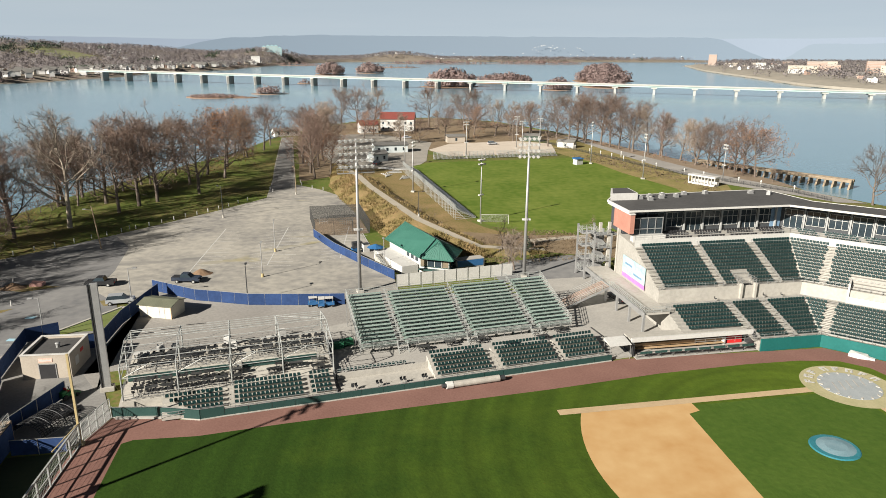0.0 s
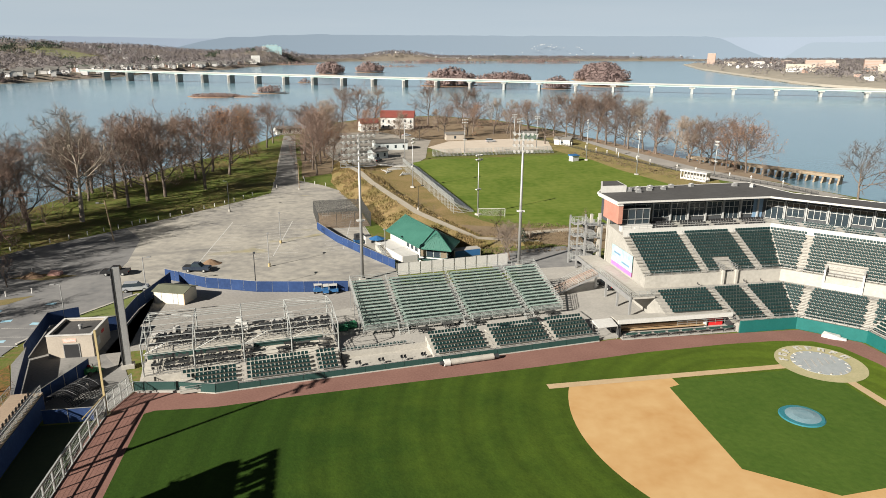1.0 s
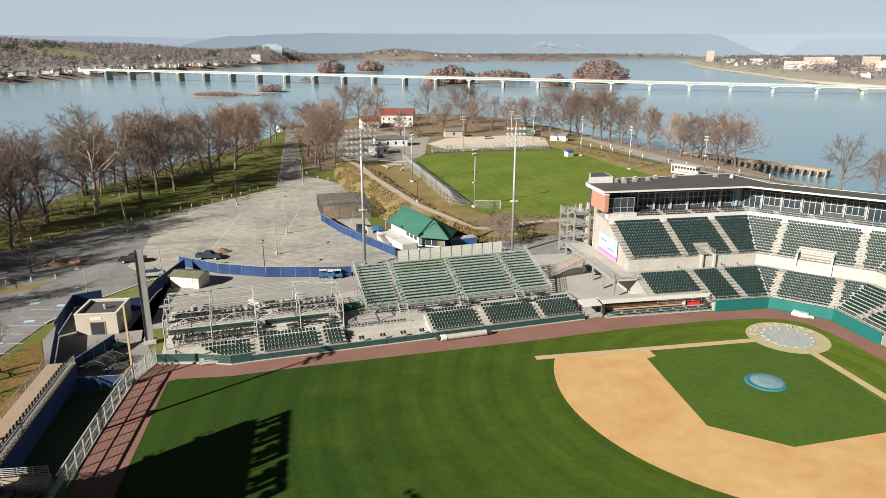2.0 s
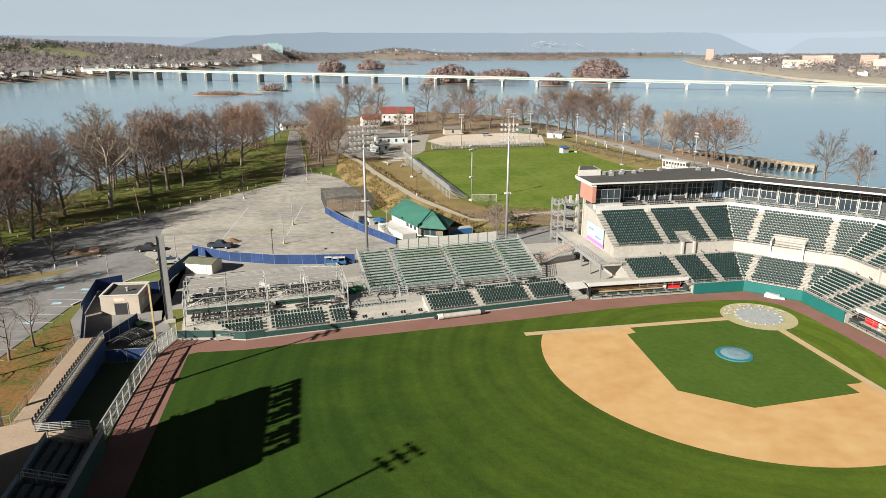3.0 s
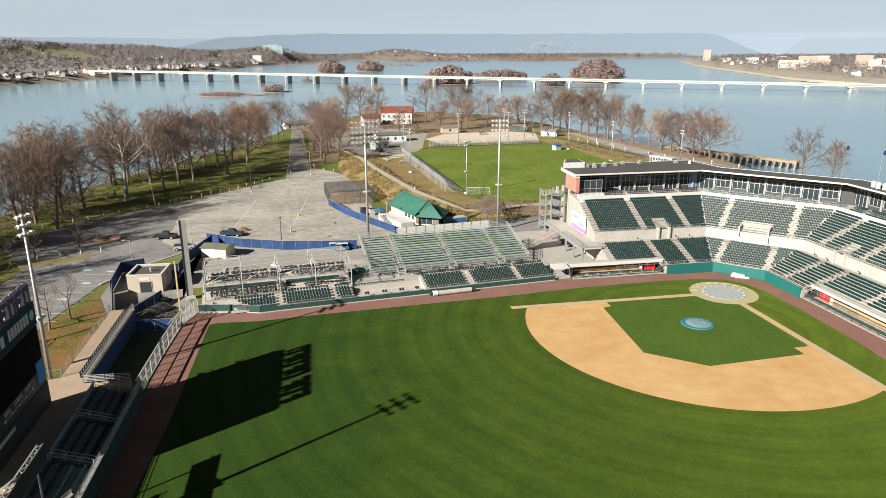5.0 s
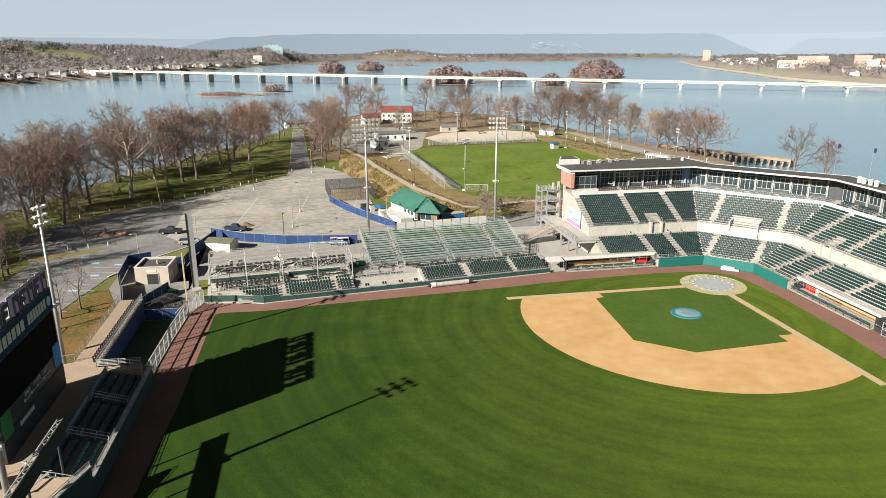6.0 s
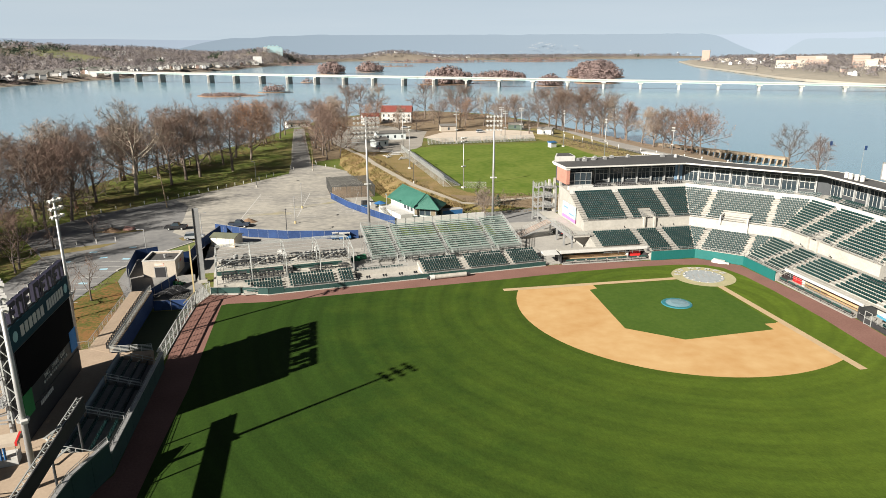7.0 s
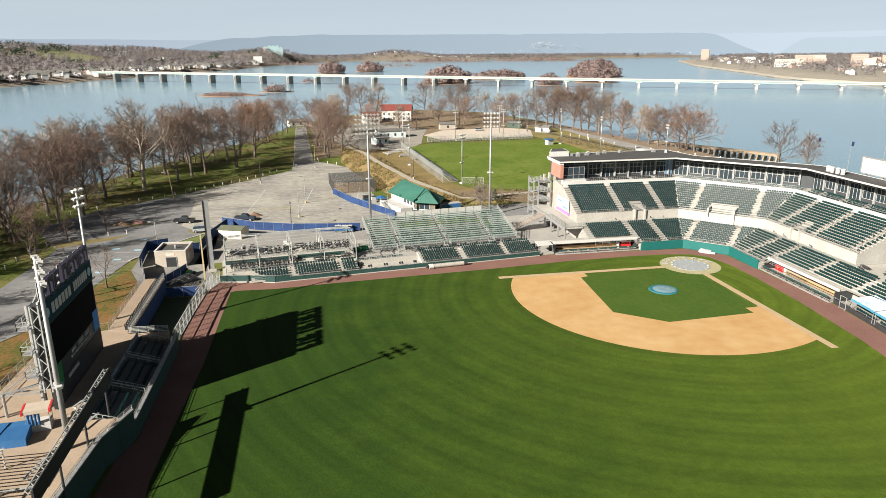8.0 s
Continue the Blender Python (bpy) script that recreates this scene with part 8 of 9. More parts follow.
WSH = [(-1600, 300), (-800, 760), (-516, 1010), (-480, 1120), (-430, 1300), (-391, 1540), (-292, 1740), (-247, 2040), (-127, 2590), (60, 3000), (420, 3150), (800, 3100), (1300, 3250), (2000, 3300)]
ESH = [(2100, 3300), (1880, 3050), (1300, 2350), (985, 1690), (861, 1355), (787, 1147), (716, 970), (682, 851), (680, 738), (660, 500), (640, 0)]


def west_z(x, y):
    s = inland(x, y, WSH)
    if s < 0:
        return -9 + max(-20, s) * 0.1
    n = noise.noise(Vector((x / 420, y / 420, 0.3)))
    hill = smooth(140, 620, s) * (44 + 20 * n) * smooth(3900, 2200, y) if y < 3900 else 0
    east = smooth(-80, -420, x)
    knob = 26 * math.exp(-((x - 330) ** 2 / 150 ** 2 + (y - 3250) ** 2 / 200 ** 2)) * (1 if s > 0 else 0)
    hotel = 38 * math.exp(-((x + 240) ** 2 / 160 ** 2 + (y - 2620) ** 2 / 260 ** 2))
    return -4 + 6 * smooth(0, 30, s) + hill * east + knob + hotel * smooth(0, 80, s)


def land(name, x0, x1, y0, y1, nx, ny, fz, material, label):
    b = Bag()
    pts = []
    for j in range(ny + 1):
        for i in range(nx + 1):
            x, y = x0 + (x1 - x0) * i / nx, y0 + (y1 - y0) * j / ny
            pts.append((x, y, fz(x, y)))
    b.v = pts
    b.f = [(j * (nx + 1) + i, j * (nx + 1) + i + 1, (j + 1) * (nx + 1) + i + 1, (j + 1) * (nx + 1) + i) for j in range(ny) for i in range(nx)]
    return setting(name, b, material, label, "far shore", smooth=True)


def east_z(x, y):
    s = inland(x, y, ESH)
    if s < 0:
        return -9 + max(-20, s) * 0.1
    return -5 + 6 * smooth(0, 40, s) + 10 * smooth(200, 900, s)


land("west_shore", -2600, 2000, 500, 4100, 92, 72, west_z, FARL, "hilly brown west shore beyond the river")
land("east_shore", 560, 2900, 0, 3500, 60, 70, east_z, mat("far_city_ground", (0.26, 0.23, 0.185), (0.19, 0.175, 0.145), rough=0.95, size=60, fine=8), "flat town shore beyond the river")
land("far_meadow", -760, -625, 1770, 1930, 9, 10, lambda x, y: west_z(x, y) + 0.8, mat("far_meadow_grass", (0.15, 0.17, 0.07), (0.2, 0.19, 0.09), rough=0.95, size=40), "pale green meadow on the far hillside")
rp = random.Random(31)
wl, ev = [], []
while len(wl) < 8200:
    y = rp.uniform(850, 3600)
    x = rp.uniform(-1500 - (y - 850) * 0.1, 1600 if y > 2900 else 200)
    s = inland(x, y, WSH)
    if s < 6 or s > 1100:
        continue
    if 16 < s < 125 and y < 1850 and rp.random() < 0.8:
        continue
    if abs(x + 700 - (y - 1500) * 0.1) < 60 and abs(y - 1850) < 70:
        continue
    z = west_z(x, y)
    (ev if noise.noise(Vector((x / 90, y / 200, 4))) > (0.12 if s > 380 and y < 2100 else 0.42) else wl).append((x, y, z - 1.5, rp.uniform(11, 20)))
for k in range(1500):
    x, y = rp.uniform(-100, 1900), rp.uniform(2950, 3550)
    s = inland(x, y, WSH)
    if s > 4:
        wl.append((x, y, west_z(x, y) - 1, rp.uniform(12, 20)))
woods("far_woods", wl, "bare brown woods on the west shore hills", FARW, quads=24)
woods("far_evergreens", ev, "dark evergreens among the far woods", EVERG, quads=24)
el = []
while len(el) < 2700:
    y = rp.uniform(450, 3200)
    x = rp.uniform(640, 2300)
    s = inland(x, y, ESH)
    if (12 < s < 900) and (s > 70 or rp.random() < 0.25):
        el.append((x, y, east_z(x, y) - 1, rp.uniform(10, 18)))
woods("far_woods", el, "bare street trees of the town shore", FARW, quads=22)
isl = []
ibag = Bag()
for cx_, cy_, rx, ry, h, n, rot in ((-178, 722, 26, 18, 4.6, 260, -4), (-148, 712, 14, 5, 2.5, 40, -8), (-124, 774, 17, 8, 13, 20, -10), (-118, 776, 15, 7, 5, 26, -10), (126, 925, 36, 24, 26, 210, 0), (-83, 1040, 10, 7, 8, 16, 0), (-34, 1430, 27, 30, 27, 110, 0), (59, 1540, 29, 30, 24, 110, 0),
                                    (240, 1045, 46, 28, 18, 190, 0), (190, 1120, 20, 20, 15, 40, 0), (260, 840, 18, 14, 18, 70, 0), (355, 900, 30, 26, 17, 110, -35), (440, 1110, 46, 74, 26, 260, -28), (560, 1400, 44, 110, 25, 200, -25), (690, 1690, 50, 110, 23, 140, -25), (180, 2050, 60, 20, 8, 40, 0), (420, 2650, 190, 40, 17, 160, 0), (850, 2700, 190, 40, 17, 160, 0), (-120, 2330, 90, 30, 12, 70, 10)):
    ca, sa = math.cos(radians(rot)), math.sin(radians(rot))
    ringp = [(cx_ + (rx * 1.15 * math.cos(a) * (1 + 0.12 * math.sin(3 * a))) * ca - ry * 1.2 * math.sin(a) * sa, cy_ + rx * 1.15 * math.cos(a) * sa + ry * 1.2 * math.sin(a) * ca) for a in [k * math.pi / 10 for k in range(20)]]
    ibag.prism(ringp, -8, -6.6)
    for k in range(n):
        a, q = rp.uniform(0, 6.28), math.sqrt(rp.random())
        ex, ey = rx * q * math.cos(a), ry * q * math.sin(a)
        isl.append((cx_ + ex * ca - ey * sa, cy_ + ex * sa + ey * ca, -7, h * rp.uniform(0.3, 1.15) * (1.1 - 0.5 * q)))
setting("river_islands", ibag, mat("islet_mud", (0.2, 0.12, 0.075), (0.27, 0.17, 0.11), size=6, rough=0.95), "low brown islets in the river", "islets")
woods("islet_brush", isl, "russet bare brush on the river islets", let_light_through(mat("russet_brush", (0.27, 0.205, 0.195), (0.35, 0.265, 0.245), rough=0.95, size=20, fine=3), 0.5), quads=46)
bank = []
for (ax, ay), (bx, by) in zip(WSH[1:9], WSH[2:9]):
    L = math.hypot(bx - ax, by - ay)
    for k in range(int(L / 5)):
        t = rp.random()
        bank.append((ax + (bx - ax) * t - rp.uniform(2, 12), ay + (by - ay) * t + rp.uniform(0, 6), -5.5, rp.uniform(3, 6)))
woods("bank_brush", bank, "russet brush along the far bank", bpy.data.materials["russet_brush"])
# houses of the west shore
HW = [mat("house_white", (0.6, 0.59, 0.57), (0.5, 0.49, 0.47), size=4), mat("house_tan", (0.42, 0.37, 0.3), (0.36, 0.31, 0.25), size=4), mat("house_brick", (0.32, 0.22, 0.18), (0.27, 0.19, 0.15), size=4)]
def far_house(m, w, d, h, rh, wall, roof, label):
    t = thing("house", m, label, "house", "far shore houses")
    part("wall", Bag().add([(-w / 2, -d / 2, 0), (w / 2, -d / 2, 0), (w / 2, d / 2, 0), (-w / 2, d / 2, 0), (-w / 2, -d / 2, h), (w / 2, -d / 2, h), (w / 2, d / 2, h), (-w / 2, d / 2, h), (-w / 2, 0, h + rh), (w / 2, 0, h + rh)],
                           [(0, 1, 5, 4), (1, 2, 6, 9, 5), (2, 3, 7, 6), (3, 0, 4, 8, 7)]), wall, t)
    o = 0.5
    part("roof", Bag().prism([(-w / 2 - o, -d / 2 - o), (w / 2 + o, -d / 2 - o), (w / 2 + o, 0), (-w / 2 - o, 0)], [h - 0.2, h - 0.2, h + rh, h + rh], [h + 0.1, h + 0.1, h + rh + 0.3, h + rh + 0.3])
         .prism([(-w / 2 - o, 0), (w / 2 + o, 0), (w / 2 + o, d / 2 + o), (-w / 2 - o, d / 2 + o)], [h + rh, h + rh, h - 0.2, h - 0.2], [h + rh + 0.3, h + rh + 0.3, h + 0.1, h + 0.1]), roof, t)
    return t


protos = [far_house(at(-600 - k * 30, 1330, west_z(-600 - k * 30, 1330), 20 + 30 * k), 9 + k, 8, 5.6, 3, HW[(k * 2) % 3], ROOFS, ("white" if k % 3 == 0 else "tan" if k % 3 == 2 else "brick") + " gabled house on the far shore") for k in range(3)]
cnt = 0
while cnt < 205:
    y = rp.uniform(1000, 2200)
    x = rp.uniform(-1000, 0)
    s = inland(x, y, WSH)
    if (22 < s < 150 and (s < 120 or rp.random() < 0.4)) or (rp.random() < 0.012 and 190 < s < 700):
        copy_thing(rp.choice((protos[0], protos[0], protos[1], protos[2])), at(x, y, west_z(x, y) - 0.3, rp.uniform(0, 360)))
        cnt += 1
rows_w, rows_r = Bag(), Bag()
rh_ = random.Random(77)
nh = 0
while nh < 260:
    y = rh_.uniform(1000, 2300)
    x = rh_.uniform(-1000, 0)
    s = inland(x, y, WSH)
    if 14 < s < 110 or (150 < s < 560 and rh_.random() < 0.06):
        m = at(x, y, west_z(x, y) - 0.3, rh_.choice((15, 105, 195)) + rh_.uniform(-12, 12))
        w, d, h = rh_.uniform(4, 6), rh_.uniform(3.4, 4.6), rh_.uniform(5.4, 8)
        rows_w.box(-w, -d, 0, w, d, h, m)
        rows_w.add([m @ Vector(p) for p in ((-w, -d, h), (-w, d, h), (-w, 0, h + 3), (w, -d, h), (w, d, h), (w, 0, h + 3))], [(0, 2, 1), (3, 4, 5)])
        for e in (-1, 1):
            rows_r.add([m @ Vector(p) for p in ((-w - 0.4, e * (d + 0.4), h - 0.2), (w + 0.4, e * (d + 0.4), h - 0.2), (w + 0.4, 0, h + 3.2), (-w - 0.4, 0, h + 3.2), (-w - 0.4, e * (d + 0.4), h + 0.1), (w + 0.4, e * (d + 0.4), h + 0.1), (w + 0.4, 0, h + 3.5), (-w - 0.4, 0, h + 3.5))],
                       [(3, 2, 1, 0), (4, 5, 6, 7), (0, 1, 5, 4), (1, 2, 6, 5), (2, 3, 7, 6), (3, 0, 4, 7)])
        nh += 1
rowh = tagged(part("house_rows", rows_w, HW[0]), "rows of white gabled houses along the far shore", "far houses", "", "stuff")
part("roof", rows_r, ROOFS, rowh)
far_specks = Bag()
for k in range(60):
    x, y = rp.uniform(60, 700), rp.uniform(3180, 3500)
    far_specks.box(-5, -4, 0, 5, 4, 6, at(x, y, max(-2, west_z(x, y)) + 1, rp.uniform(0, 360)))
tagged(part("far_village", far_specks, HW[0]), "white houses of a distant riverside village", "far houses", "", "stuff")
cnt = 0
while cnt < 85:
    y, x = rp.uniform(600, 2600), rp.uniform(700, 1700)
    s = inland(x, y, ESH)
    if 70 < s < 500:
        copy_thing(rp.choice(protos), at(x, y, east_z(x, y), rp.uniform(0, 360)))
        cnt += 1


def block(m, w, d, storeys, wall, label, bays=6):
    t = thing("block", m, label, "building", "far buildings")
    h = storeys * 3.3
    part("wall", Bag().box(-w / 2, -d / 2, 0, w / 2, d / 2, h), wall, t)
    part("roof", Bag().box(-w / 2 - 0.3, -d / 2 - 0.3, h, w / 2 + 0.3, d / 2 + 0.3, h + 0.6), CONC, t)
    for s in range(storeys):
        part("window_band", Bag().box(-w / 2 + 0.6, -d / 2 - 0.1, s * 3.3 + 1.2, w / 2 - 0.6, -d / 2 - 0.01, s * 3.3 + 2.2), CONCD, t)
    return t


TEALW = mat("teal_hotel", (0.22, 0.38, 0.42), (0.27, 0.43, 0.46), size=8)
for k, (dx, hh) in enumerate(((-27, 8), (-13, 9), (1, 9), (15, 9), (28, 7))):
    t = block(at(-212 + dx, 2560, 22, 0), 14, 20, hh + 1, TEALW if k else HW[0], "teal and white high-rise hotel wing with gabled top", 5)
    part("gable_roof", Bag().add([(-7, -10, (hh + 1) * 3.3), (7, -10, (hh + 1) * 3.3), (7, 10, (hh + 1) * 3.3), (-7, 10, (hh + 1) * 3.3), (0, -10, (hh + 1) * 3.3 + 5), (0, 10, (hh + 1) * 3.3 + 5)], [(0, 1, 4), (1, 2, 5, 4), (2, 3, 5), (3, 0, 4, 5)]), TEALW, t)
block(at(-240, 2150, 4), 26, 14, 6, HW[0], "white office slab on the far shore")
block(at(-290, 2150, 0), 40, 16, 3, HW[1], "low tan building on the far shore")
block(at(-250, 2120, 0), 30, 16, 2, HW[0], "low white building on the far shore")
for x, y, w, s, c, nm in ((1270, 2120, 34, 13, HW[2], "tan brick apartment tower"), (1010, 1330, 80, 6, HW[1], "broad cream office building"), (960, 1280, 50, 4, HW[0], "white commercial building"), (1180, 1500, 60, 8, HW[2], "red brick block"),
                          (1160, 1290, 46, 9, HW[2], "red brick tower block"), (1230, 1280, 40, 8, HW[2], "red brick block"), (1080, 1120, 60, 4, HW[0], "white commercial building"), (1380, 1700, 50, 7, HW[1], "tan office block"), (1290, 1360, 70, 6, HW[2], "red brick block")):
    block(at(x, y, east_z(x, y) - 1, -35), w * 0.75, 16, max(3, round(s * 0.85)), c, nm + " in the far town")
for k in range(22):
    y = rp.uniform(900, 2300)
    x = rp.uniform(760, 1700)
    if 110 < inland(x, y, ESH) < 520:
        block(at(x, y, east_z(x, y) - 1, rp.uniform(-50, -20)), rp.uniform(22, 46), 16, rp.choice((3, 3, 4, 5, 6)), HW[rp.choice((0, 0, 1, 2))], "pale low town block among trees on the far shore")
wallb = Bag()
for p, q in zip(ESH[2:], ESH[3:]):
    wallb.beam((p[0] + 2, p[1], -4.6), (q[0] + 2, q[1], -4.6), 4.0, 3.6)
setting("river_wall", wallb, mat("pale_river_wall", (0.32, 0.29, 0.24), (0.26, 0.23, 0.19), rough=0.9, size=12), "pale concrete river steps along the town shore", "river wall")

# distant ridges, a plain backdrop; a pale blue glow stands in for haze
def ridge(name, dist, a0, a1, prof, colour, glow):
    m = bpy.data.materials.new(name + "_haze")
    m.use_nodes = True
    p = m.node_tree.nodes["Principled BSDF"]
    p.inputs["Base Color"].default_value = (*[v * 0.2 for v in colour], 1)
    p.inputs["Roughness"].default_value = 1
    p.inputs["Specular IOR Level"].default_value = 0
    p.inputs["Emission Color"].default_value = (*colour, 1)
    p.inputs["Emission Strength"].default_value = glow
    b = Bag()
    n = 140
    for k in range(n + 1):
        a = radians(a0 + (a1 - a0) * k / n)
        z = prof(k / n) + 5 * noise.noise(Vector((k * 0.21, dist, 0))) + 2.5 * noise.noise(Vector((k * 0.9, dist, 0)))
        x, y = -72 + dist * math.sin(a), -90 + dist * math.cos(a)
        b.v += [(x, y, -10), (x, y, max(-8, z))]
    b.f = [(2 * k, 2 * k + 2, 2 * k + 3, 2 * k + 1) for k in range(n)]
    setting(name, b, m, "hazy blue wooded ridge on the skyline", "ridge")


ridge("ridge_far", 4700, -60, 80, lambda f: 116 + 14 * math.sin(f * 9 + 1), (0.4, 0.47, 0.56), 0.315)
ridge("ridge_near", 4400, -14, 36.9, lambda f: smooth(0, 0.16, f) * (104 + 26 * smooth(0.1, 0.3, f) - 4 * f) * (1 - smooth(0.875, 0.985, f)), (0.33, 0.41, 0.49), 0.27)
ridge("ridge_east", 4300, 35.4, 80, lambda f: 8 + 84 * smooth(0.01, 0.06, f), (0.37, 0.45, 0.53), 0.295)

# ---- field details ----
plate = thing("home_tarp", at(0, 0, 0.09), "grey round tarpaulin over home plate, weighted with white bags", "tarpaulin")
part("tarp", Bag().prism(arc(0, 0, 4.0, 0, 360, 32)[:-1], 0, 0.03), mat("grey_tarp", (0.3, 0.32, 0.33), (0.23, 0.25, 0.255), size=1.2, rough=0.6), plate)
for k in range(16):
    a = k * math.pi / 8 + 0.1
    part("sand_bag", Bag(at(3.7 * math.cos(a), 3.7 * math.sin(a), 0.03, k * 20)).box(-0.24, -0.12, 0, 0.24, 0.12, 0.1), CONC, plate)
for k in range(5):
    part("fold", Bag().beam((-2.6 + k * 1.2, -1.2 + k * 0.2, 0.03), (-1.6 + k * 1.1, 1.4, 0.03), 0.18, 0.03), CONCD, plate)
# painted characters of the apron, as plain bars
for k in range(8):
    a = radians(168 - k * 19.5 - (8 if k > 2 else 0)) - radians(12)
    M = at(5.05 * math.cos(a), 5.05 * math.sin(a), 0.095, math.degrees(a) - 90)
    part("painted_character", Bag(M).box(-0.5, -0.6, 0, -0.15, 0.6, 0.012).box(-0.15, 0.25, 0, 0.45, 0.6, 0.012).box(0.15, -0.6, 0, 0.45, 0.1, 0.012) if k % 2 else Bag(M).box(-0.5, -0.6, 0, -0.15, 0.6, 0.012).box(-0.15, 0.3, 0, 0.45, 0.6, 0.012).box(-0.15, -0.12, 0, 0.35, 0.14, 0.012), LINE, plate, "white painted bar")
mound = thing("mound_tarp", at(MX, MY, 0.06), "round pale blue tarpaulin over the pitcher's mound with a teal rim", "tarpaulin")
part("rim", Bag().tube((0, 0, 0), (0, 0, 0.12), 2.75, 2.6, n=36), mat("teal_tarp", (0.02, 0.12, 0.15), (0.03, 0.16, 0.19), size=1, rough=0.5), mound)
part("middle", Bag().tube((0.15, 0, 0.12), (0.15, 0, 0.26), 2.1, 1.2, n=32), mat("pale_blue_tarp", (0.17, 0.25, 0.28), (0.11, 0.19, 0.22), size=1.2, rough=0.5), mound)
bag_ = thing("tarp_bundle", at(8.3, 8.0, 0.02, -45), "crumpled white tarpaulin bundle by the backstop", "tarpaulin bundle")
part("bundle", Bag().prism([(-1.3, -0.5), (0.2, -0.7), (1.4, -0.4), (1.2, 0.5), (-1.1, 0.6)], 0, [0.5, 0.8, 0.4, 0.6, 0.7]), WHITE, bag_)
part("bundle_end", Bag().prism([(1.2, -0.35), (2.2, -0.25), (2.2, 0.35), (1.2, 0.4)], 0, [0.4, 0.25, 0.25, 0.35]), WHITE, bag_)
# first-base foul fence and seats, as on the third-base side
ff = thing("foul_fence", at(0, 0), "low dark fence with steel rails along the first-base foul ground", "fence")
pts = [(13.6, -25.6), (12.6, -34), (11.4, -42), (10.0, -50), (8.6, -58)]
for p, q in zip(pts, pts[1:]):
    d = Vector(q) - Vector(p)
    m = at(p[0], p[1], 0, math.degrees(math.atan2(d.y, d.x)))
    n = 3
    for k in range(n):
        L = d.length / n
        part("pad", Bag(m).box(k * L + 0.03, -0.1, 0.05, (k + 1) * L - 0.03, 0.1, 0.9), DARKST, ff)
        part("post", Bag(m).box(k * L - 0.04, 0.1, 0, k * L + 0.04, 0.18, 1.2), STEEL, ff)
    part("top_rail", Bag(m).box(0, -0.03, 1.1, d.length, 0.03, 1.16), STEEL, ff)
slab("concourse_east", [(13.8, -26), (17.5, -26), (17.5, -17.7), (50, -17.7), (50, -60), (10, -60)], -0.2, 0.5, CONCD, "grey concrete concourse behind the first-base seats", "concourse")
slab("east_terrace", [(21.6, -17.7), (34, -17.7), (34, -46), (21.6, -46)], 0.4, 3.9, CONC, "pale concrete terrace behind the first-base seats", "terrace")
sb2 = Bag()
for d, z in LOW[3:]:
    sb2.box(12.3 + d, -44, 2.33 if d < 5 else 0.4, 12.3 + d + 0.86, -17.6, z)
setting("lower_steps_east", sb2, CONC, "concrete seating steps past the first-base dugout", "seating steps")
for k, (x, y) in enumerate(((24, -20), (25.5, -24.5), (23.6, -29), (26.5, -33), (24.2, -37))):
    copy_thing(pt, at(x, y, 3.9, 80 + 7 * k))
copy_thing(bn, at(31.5, -24, 3.0, 180))
for sx, sy in ((-6.5, 23.2), (2.6, 23.4), (5.8, 23.2), (23.4, 2.4), (23.2, 5.4), (23.4, -6)):
    copy_thing(stool, at(sx, sy, 4.15, 40))

# past the first-base dugout: gate, canopy roofs and seats under them
gate1 = thing("field_gate", at(13.0, -27.6, 0, -92), "open steel-framed field gate past the dugout", "gate")
gb = Bag()
for x in (0, 1.5):
    gb.beam((x, 0, 0), (x, 0, 2.3), 0.09)
for z in (0.15, 1.15, 2.3):
    gb.beam((0, 0, z), (1.5, 0, z), 0.07)
part("gate_frame", gb, ALU, gate1)
part("gate_mesh", Bag().box(0.05, -0.01, 0.2, 1.45, 0.01, 1.1), DARKST, gate1)
CANW = mat("white_canopy_cloth", (0.62, 0.64, 0.66), (0.36, 0.42, 0.52), rough=0.6, size=1.1, fine=0.5, mixlo=0.42, mixhi=0.58)
CANB = mat("teal_canopy_edge", (0.05, 0.2, 0.3), (0.07, 0.26, 0.36), rough=0.5, size=1.5)
for k in range(3):
    cp = thing("canopy", at(14.9 - k * 0.9, -30.4 - k * 6.2, 0, -98), "white and blue printed canopy roof on steel posts", "canopy", "first-base canopies")
    part("cover", Bag().prism([(0, -2.0), (5.9, -2.0), (5.9, 2.2), (0, 2.2)], [2.55, 2.55, 3.05, 3.05], [2.65, 2.65, 3.15, 3.15]), CANW, cp)
    part("front_edge", Bag().box(0, -2.08, 2.3, 5.9, -2.0, 2.68), CANB, cp)
    for x, y in ((0.15, -1.9), (5.75, -1.9), (0.15, 2.1), (5.75, 2.1)):
        part("post", Bag().tube((x, y, 0.4), (x, y, 2.6 if y < 0 else 3.1), 0.05), STEEL, cp)
    sr = thing("seat_block", at(13.6 - k * 0.9, -30.6 - k * 6.2, 0.5, -98), "short rows of dark green seats under a canopy", "stadium seats", "canopy seats")
    for r in range(2):
        for j in range(9):
            o = part("seat", seat_mesh, None, sr)
            o.location = (0.5 + j * 0.56, r * 0.95, r * 0.2)
        part("step", Bag().box(0.1, r * 0.95 - 0.4, -0.02, 5.6, r * 0.95 + 0.55, r * 0.2), CONCD, sr)
bill = thing("rooftop_billboard", at(44, 6.4, 0), "white double-faced billboard above the grandstand roof", "billboard")
part("face", Bag().box(-0.25, -11.5, 17.3, -0.05, 0, 20.8), WHITE, bill)
part("back_face", Bag().box(0.35, -11.5, 17.3, 0.5, 0, 20.8), CONCD, bill)
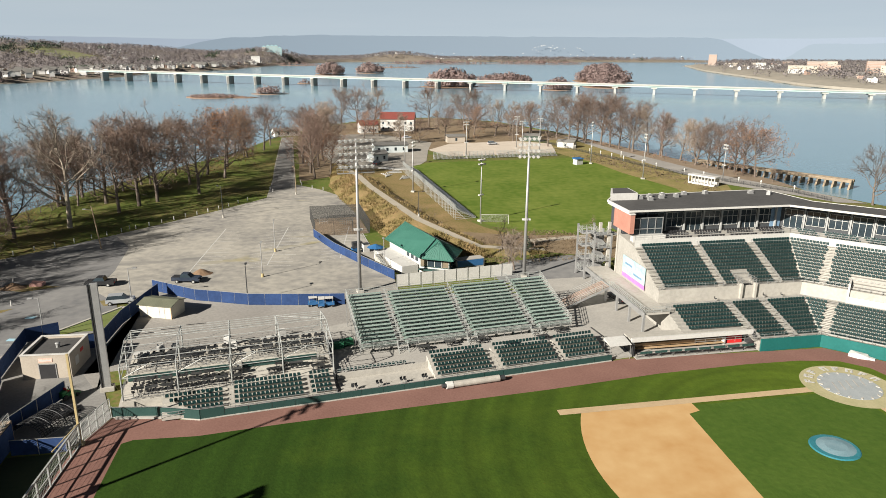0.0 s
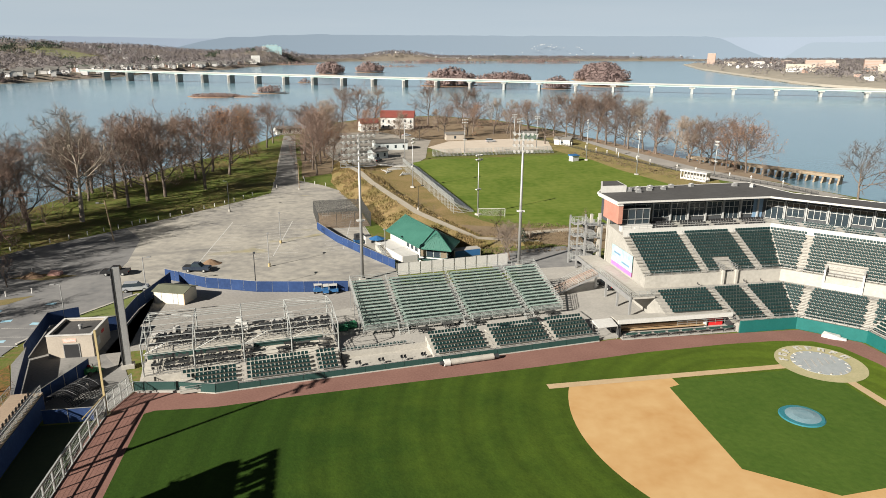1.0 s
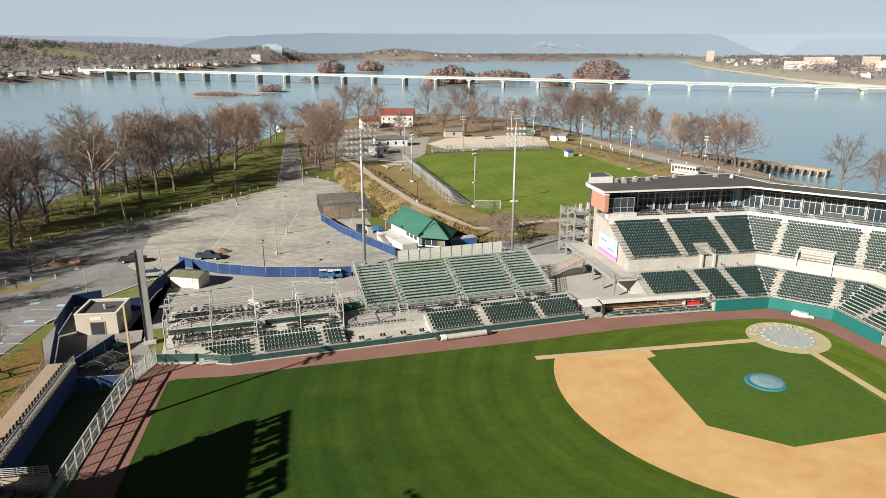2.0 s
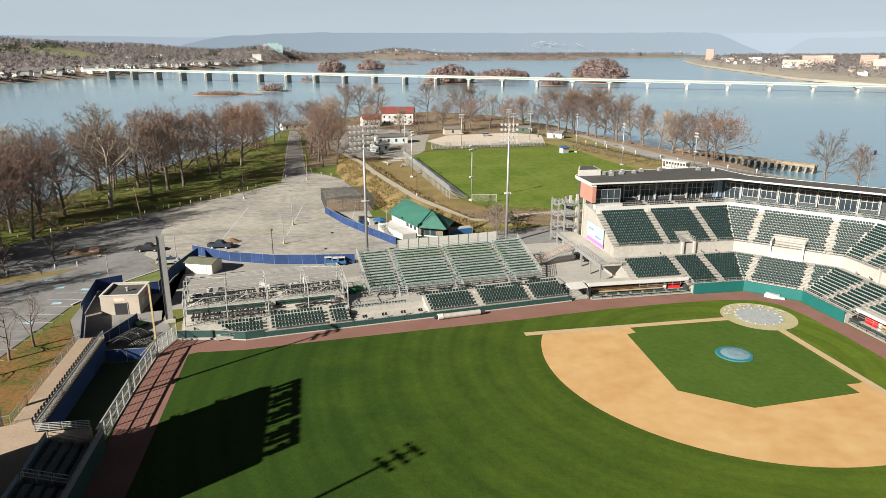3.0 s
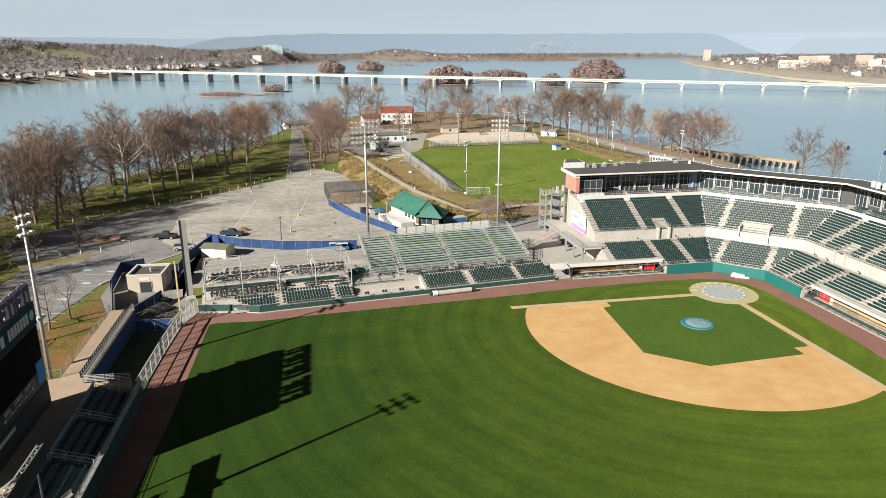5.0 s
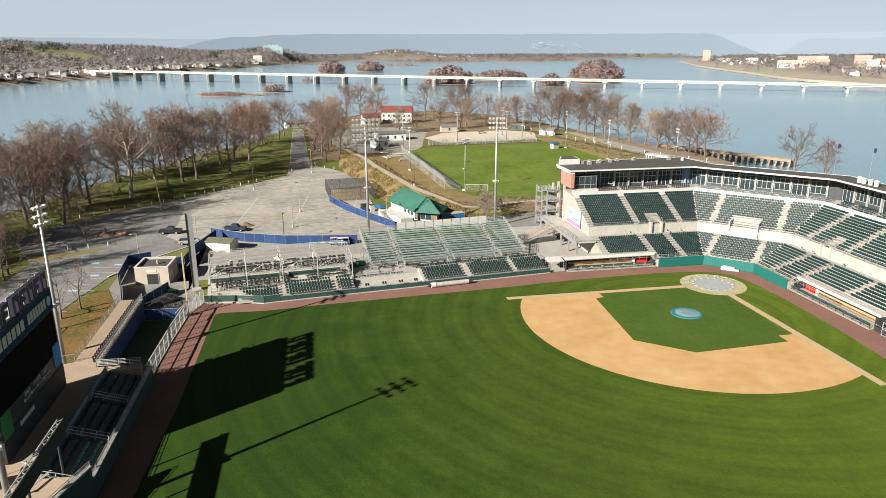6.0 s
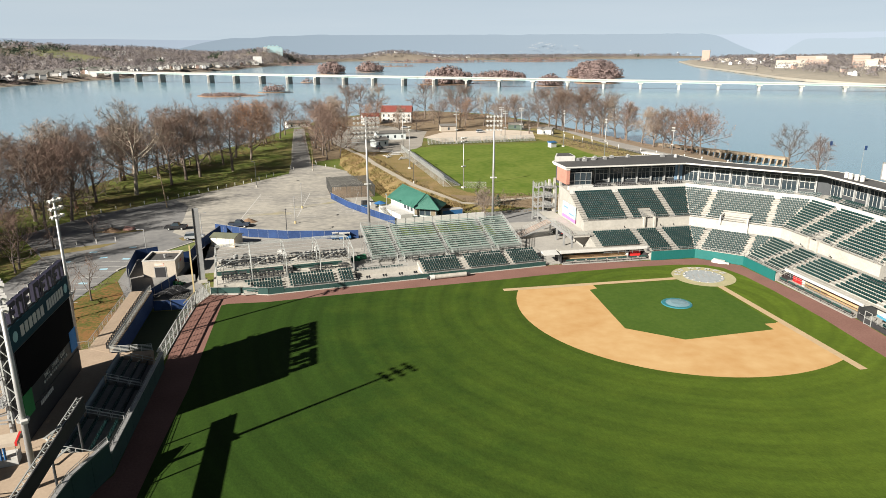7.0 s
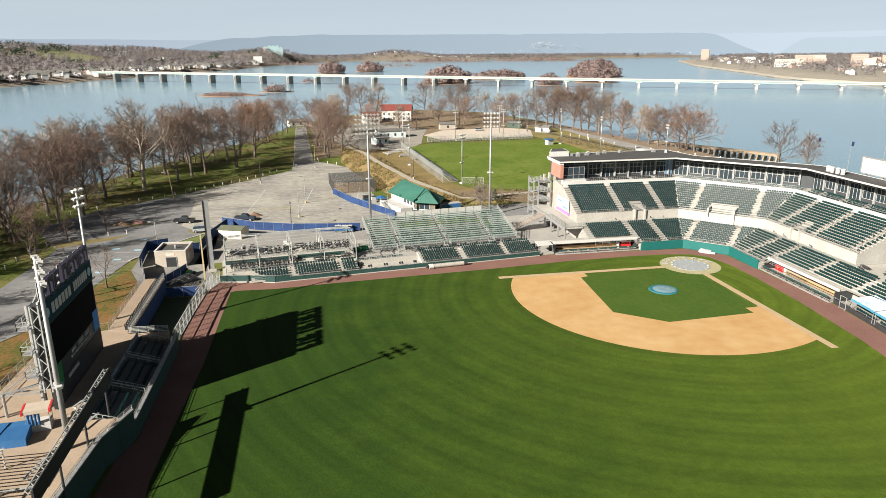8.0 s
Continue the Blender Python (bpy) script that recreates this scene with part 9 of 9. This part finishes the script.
part("frame", Bag().beam((-0.27, 0, 17.2), (-0.27, 0, 20.9), 0.22).beam((-0.27, 0, 20.85), (-0.27, -11.5, 20.85), 0.22).beam((-0.27, 0, 17.25), (-0.27, -11.5, 17.25), 0.22), STEEL, bill)
for y in (-1.2, -5.8, -10.4):
    part("post", Bag().tube((0.15, y, 0), (0.15, y, 20.6), 0.28, n=10), STEEL, bill)
rt2 = thing("roof_vent", at(39.0, 9.5, 16.9), "white cylindrical rooftop vent", "roof vent", "roof vents")
part("drum", Bag().tube((0, 0, 0), (0, 0, 1.1), 0.45, n=12), WHITE, rt2)
part("cap", Bag().tube((0, 0, 1.1), (0, 0, 1.3), 0.58, 0.3, n=12), WHITE, rt2)
for y in (8.0, 6.4, 11.0):
    copy_thing(rt2, at(39.2, y, 16.9))

# equipment parked behind the foul pole
MOWG = mat("mower_green", (0.02, 0.13, 0.045), (0.03, 0.17, 0.06), rough=0.4, size=0.6)
mow = thing("field_mower", at(-104.2, 15.0, 0.0, 60), "green ride-on field mower with a red seat", "mower")
part("body", Bag().box(-1.1, -0.55, 0.35, 0.5, 0.55, 0.85).box(-1.1, -0.45, 0.85, -0.3, 0.45, 1.15), MOWG, mow)
part("deck", Bag().box(0.4, -0.9, 0.15, 1.3, 0.9, 0.4), MOWG, mow)
part("driver_seat", Bag().box(-0.25, -0.25, 0.85, 0.2, 0.25, 1.0).box(-0.3, -0.25, 1.0, -0.2, 0.25, 1.45), REDP, mow)
part("steering_column", Bag().tube((0.45, 0, 0.85), (0.3, 0, 1.35), 0.05).tube((0.3, -0.2, 1.36), (0.3, 0.2, 1.36), 0.03), BLACK, mow)
for x, y, r in ((-0.8, -0.6, 0.36), (-0.8, 0.6, 0.36), (0.75, -0.95, 0.24), (0.75, 0.95, 0.24)):
    part("wheel", Bag().tube((x, y - 0.12, r), (x, y + 0.12, r), r, n=12), BLACK, mow)
tur = thing("batting_turtle", at(-104.3, 7.6, 0.0, 62), "folded rolling batting cage with black netting on bent pipes", "batting cage")
for x in (-2.6, -0.9, 0.9, 2.6):
    tb_ = Bag()
    arcp = [(x, 2.3 * math.cos(radians(a)), 0.25 + 1.5 * math.sin(radians(a))) for a in range(0, 181, 20)]
    for p, q in zip(arcp, arcp[1:]):
        tb_.tube(p, q, 0.045, n=6)
    part("hoop", tb_, DARKST, tur)
nb_ = Bag()
for a in range(0, 180, 9):
    for q in range(13):
        x0 = -2.6 + q * 0.4
        nb_.beam((x0, 2.28 * math.cos(radians(a)), 0.25 + 1.48 * math.sin(radians(a))), (x0 + 0.4, 2.28 * math.cos(radians(a)), 0.25 + 1.48 * math.sin(radians(a))), 0.05)
        nb_.beam((x0, 2.28 * math.cos(radians(a)), 0.25 + 1.48 * math.sin(radians(a))), (x0, 2.28 * math.cos(radians(a + 9)), 0.25 + 1.48 * math.sin(radians(a + 9))), 0.05)
part("net", nb_, BLACK, tur)["kind"] = "stuff"
part("base_pipe", Bag().tube((-2.8, 2.3, 0.25), (2.8, 2.3, 0.25), 0.05).tube((-2.8, -2.3, 0.25), (2.8, -2.3, 0.25), 0.05), STEEL, tur)
for x, y in ((-2.7, -2.3), (-2.7, 2.3), (2.7, -2.3), (2.7, 2.3)):
    part("wheel", Bag().tube((x, y - 0.06, 0.2), (x, y + 0.06, 0.2), 0.2, n=10), BLACK, tur)
mat_ = thing("black_tarp_mat", at(-103.4, 10.6, 0.0, 30), "low black tarpaulin heap beside the batting cage", "tarpaulin")
part("sheet", Bag().prism([(-1.8, -1.0), (0.2, -1.3), (1.9, -0.7), (1.5, 1.0), (-1.4, 1.2)], 0, [0.25, 0.6, 0.3, 0.45, 0.35]), BLACK, mat_)
part("strap", Bag().box(-0.1, -1.2, 0.45, 0.1, 1.0, 0.52), CONCD, mat_)
# white houses dotted on the wooded ridge
rs = random.Random(8)
spk = Bag()
for k in range(34):
    bear = radians(rs.uniform(17.6, 21.6) if k < 20 else rs.uniform(8, 33))
    zz = rs.uniform(40, 78) if k < 20 else rs.uniform(8, 30)
    spk.box(-3, -3, 0, 3, 3, 2.2, at(-72 + 4370 * math.sin(bear), -90 + 4370 * math.cos(bear), zz, -math.degrees(bear)))
tagged(part("ridge_houses", spk, HW[0]), "tiny white houses scattered on the far ridge", "far houses", "", "stuff")
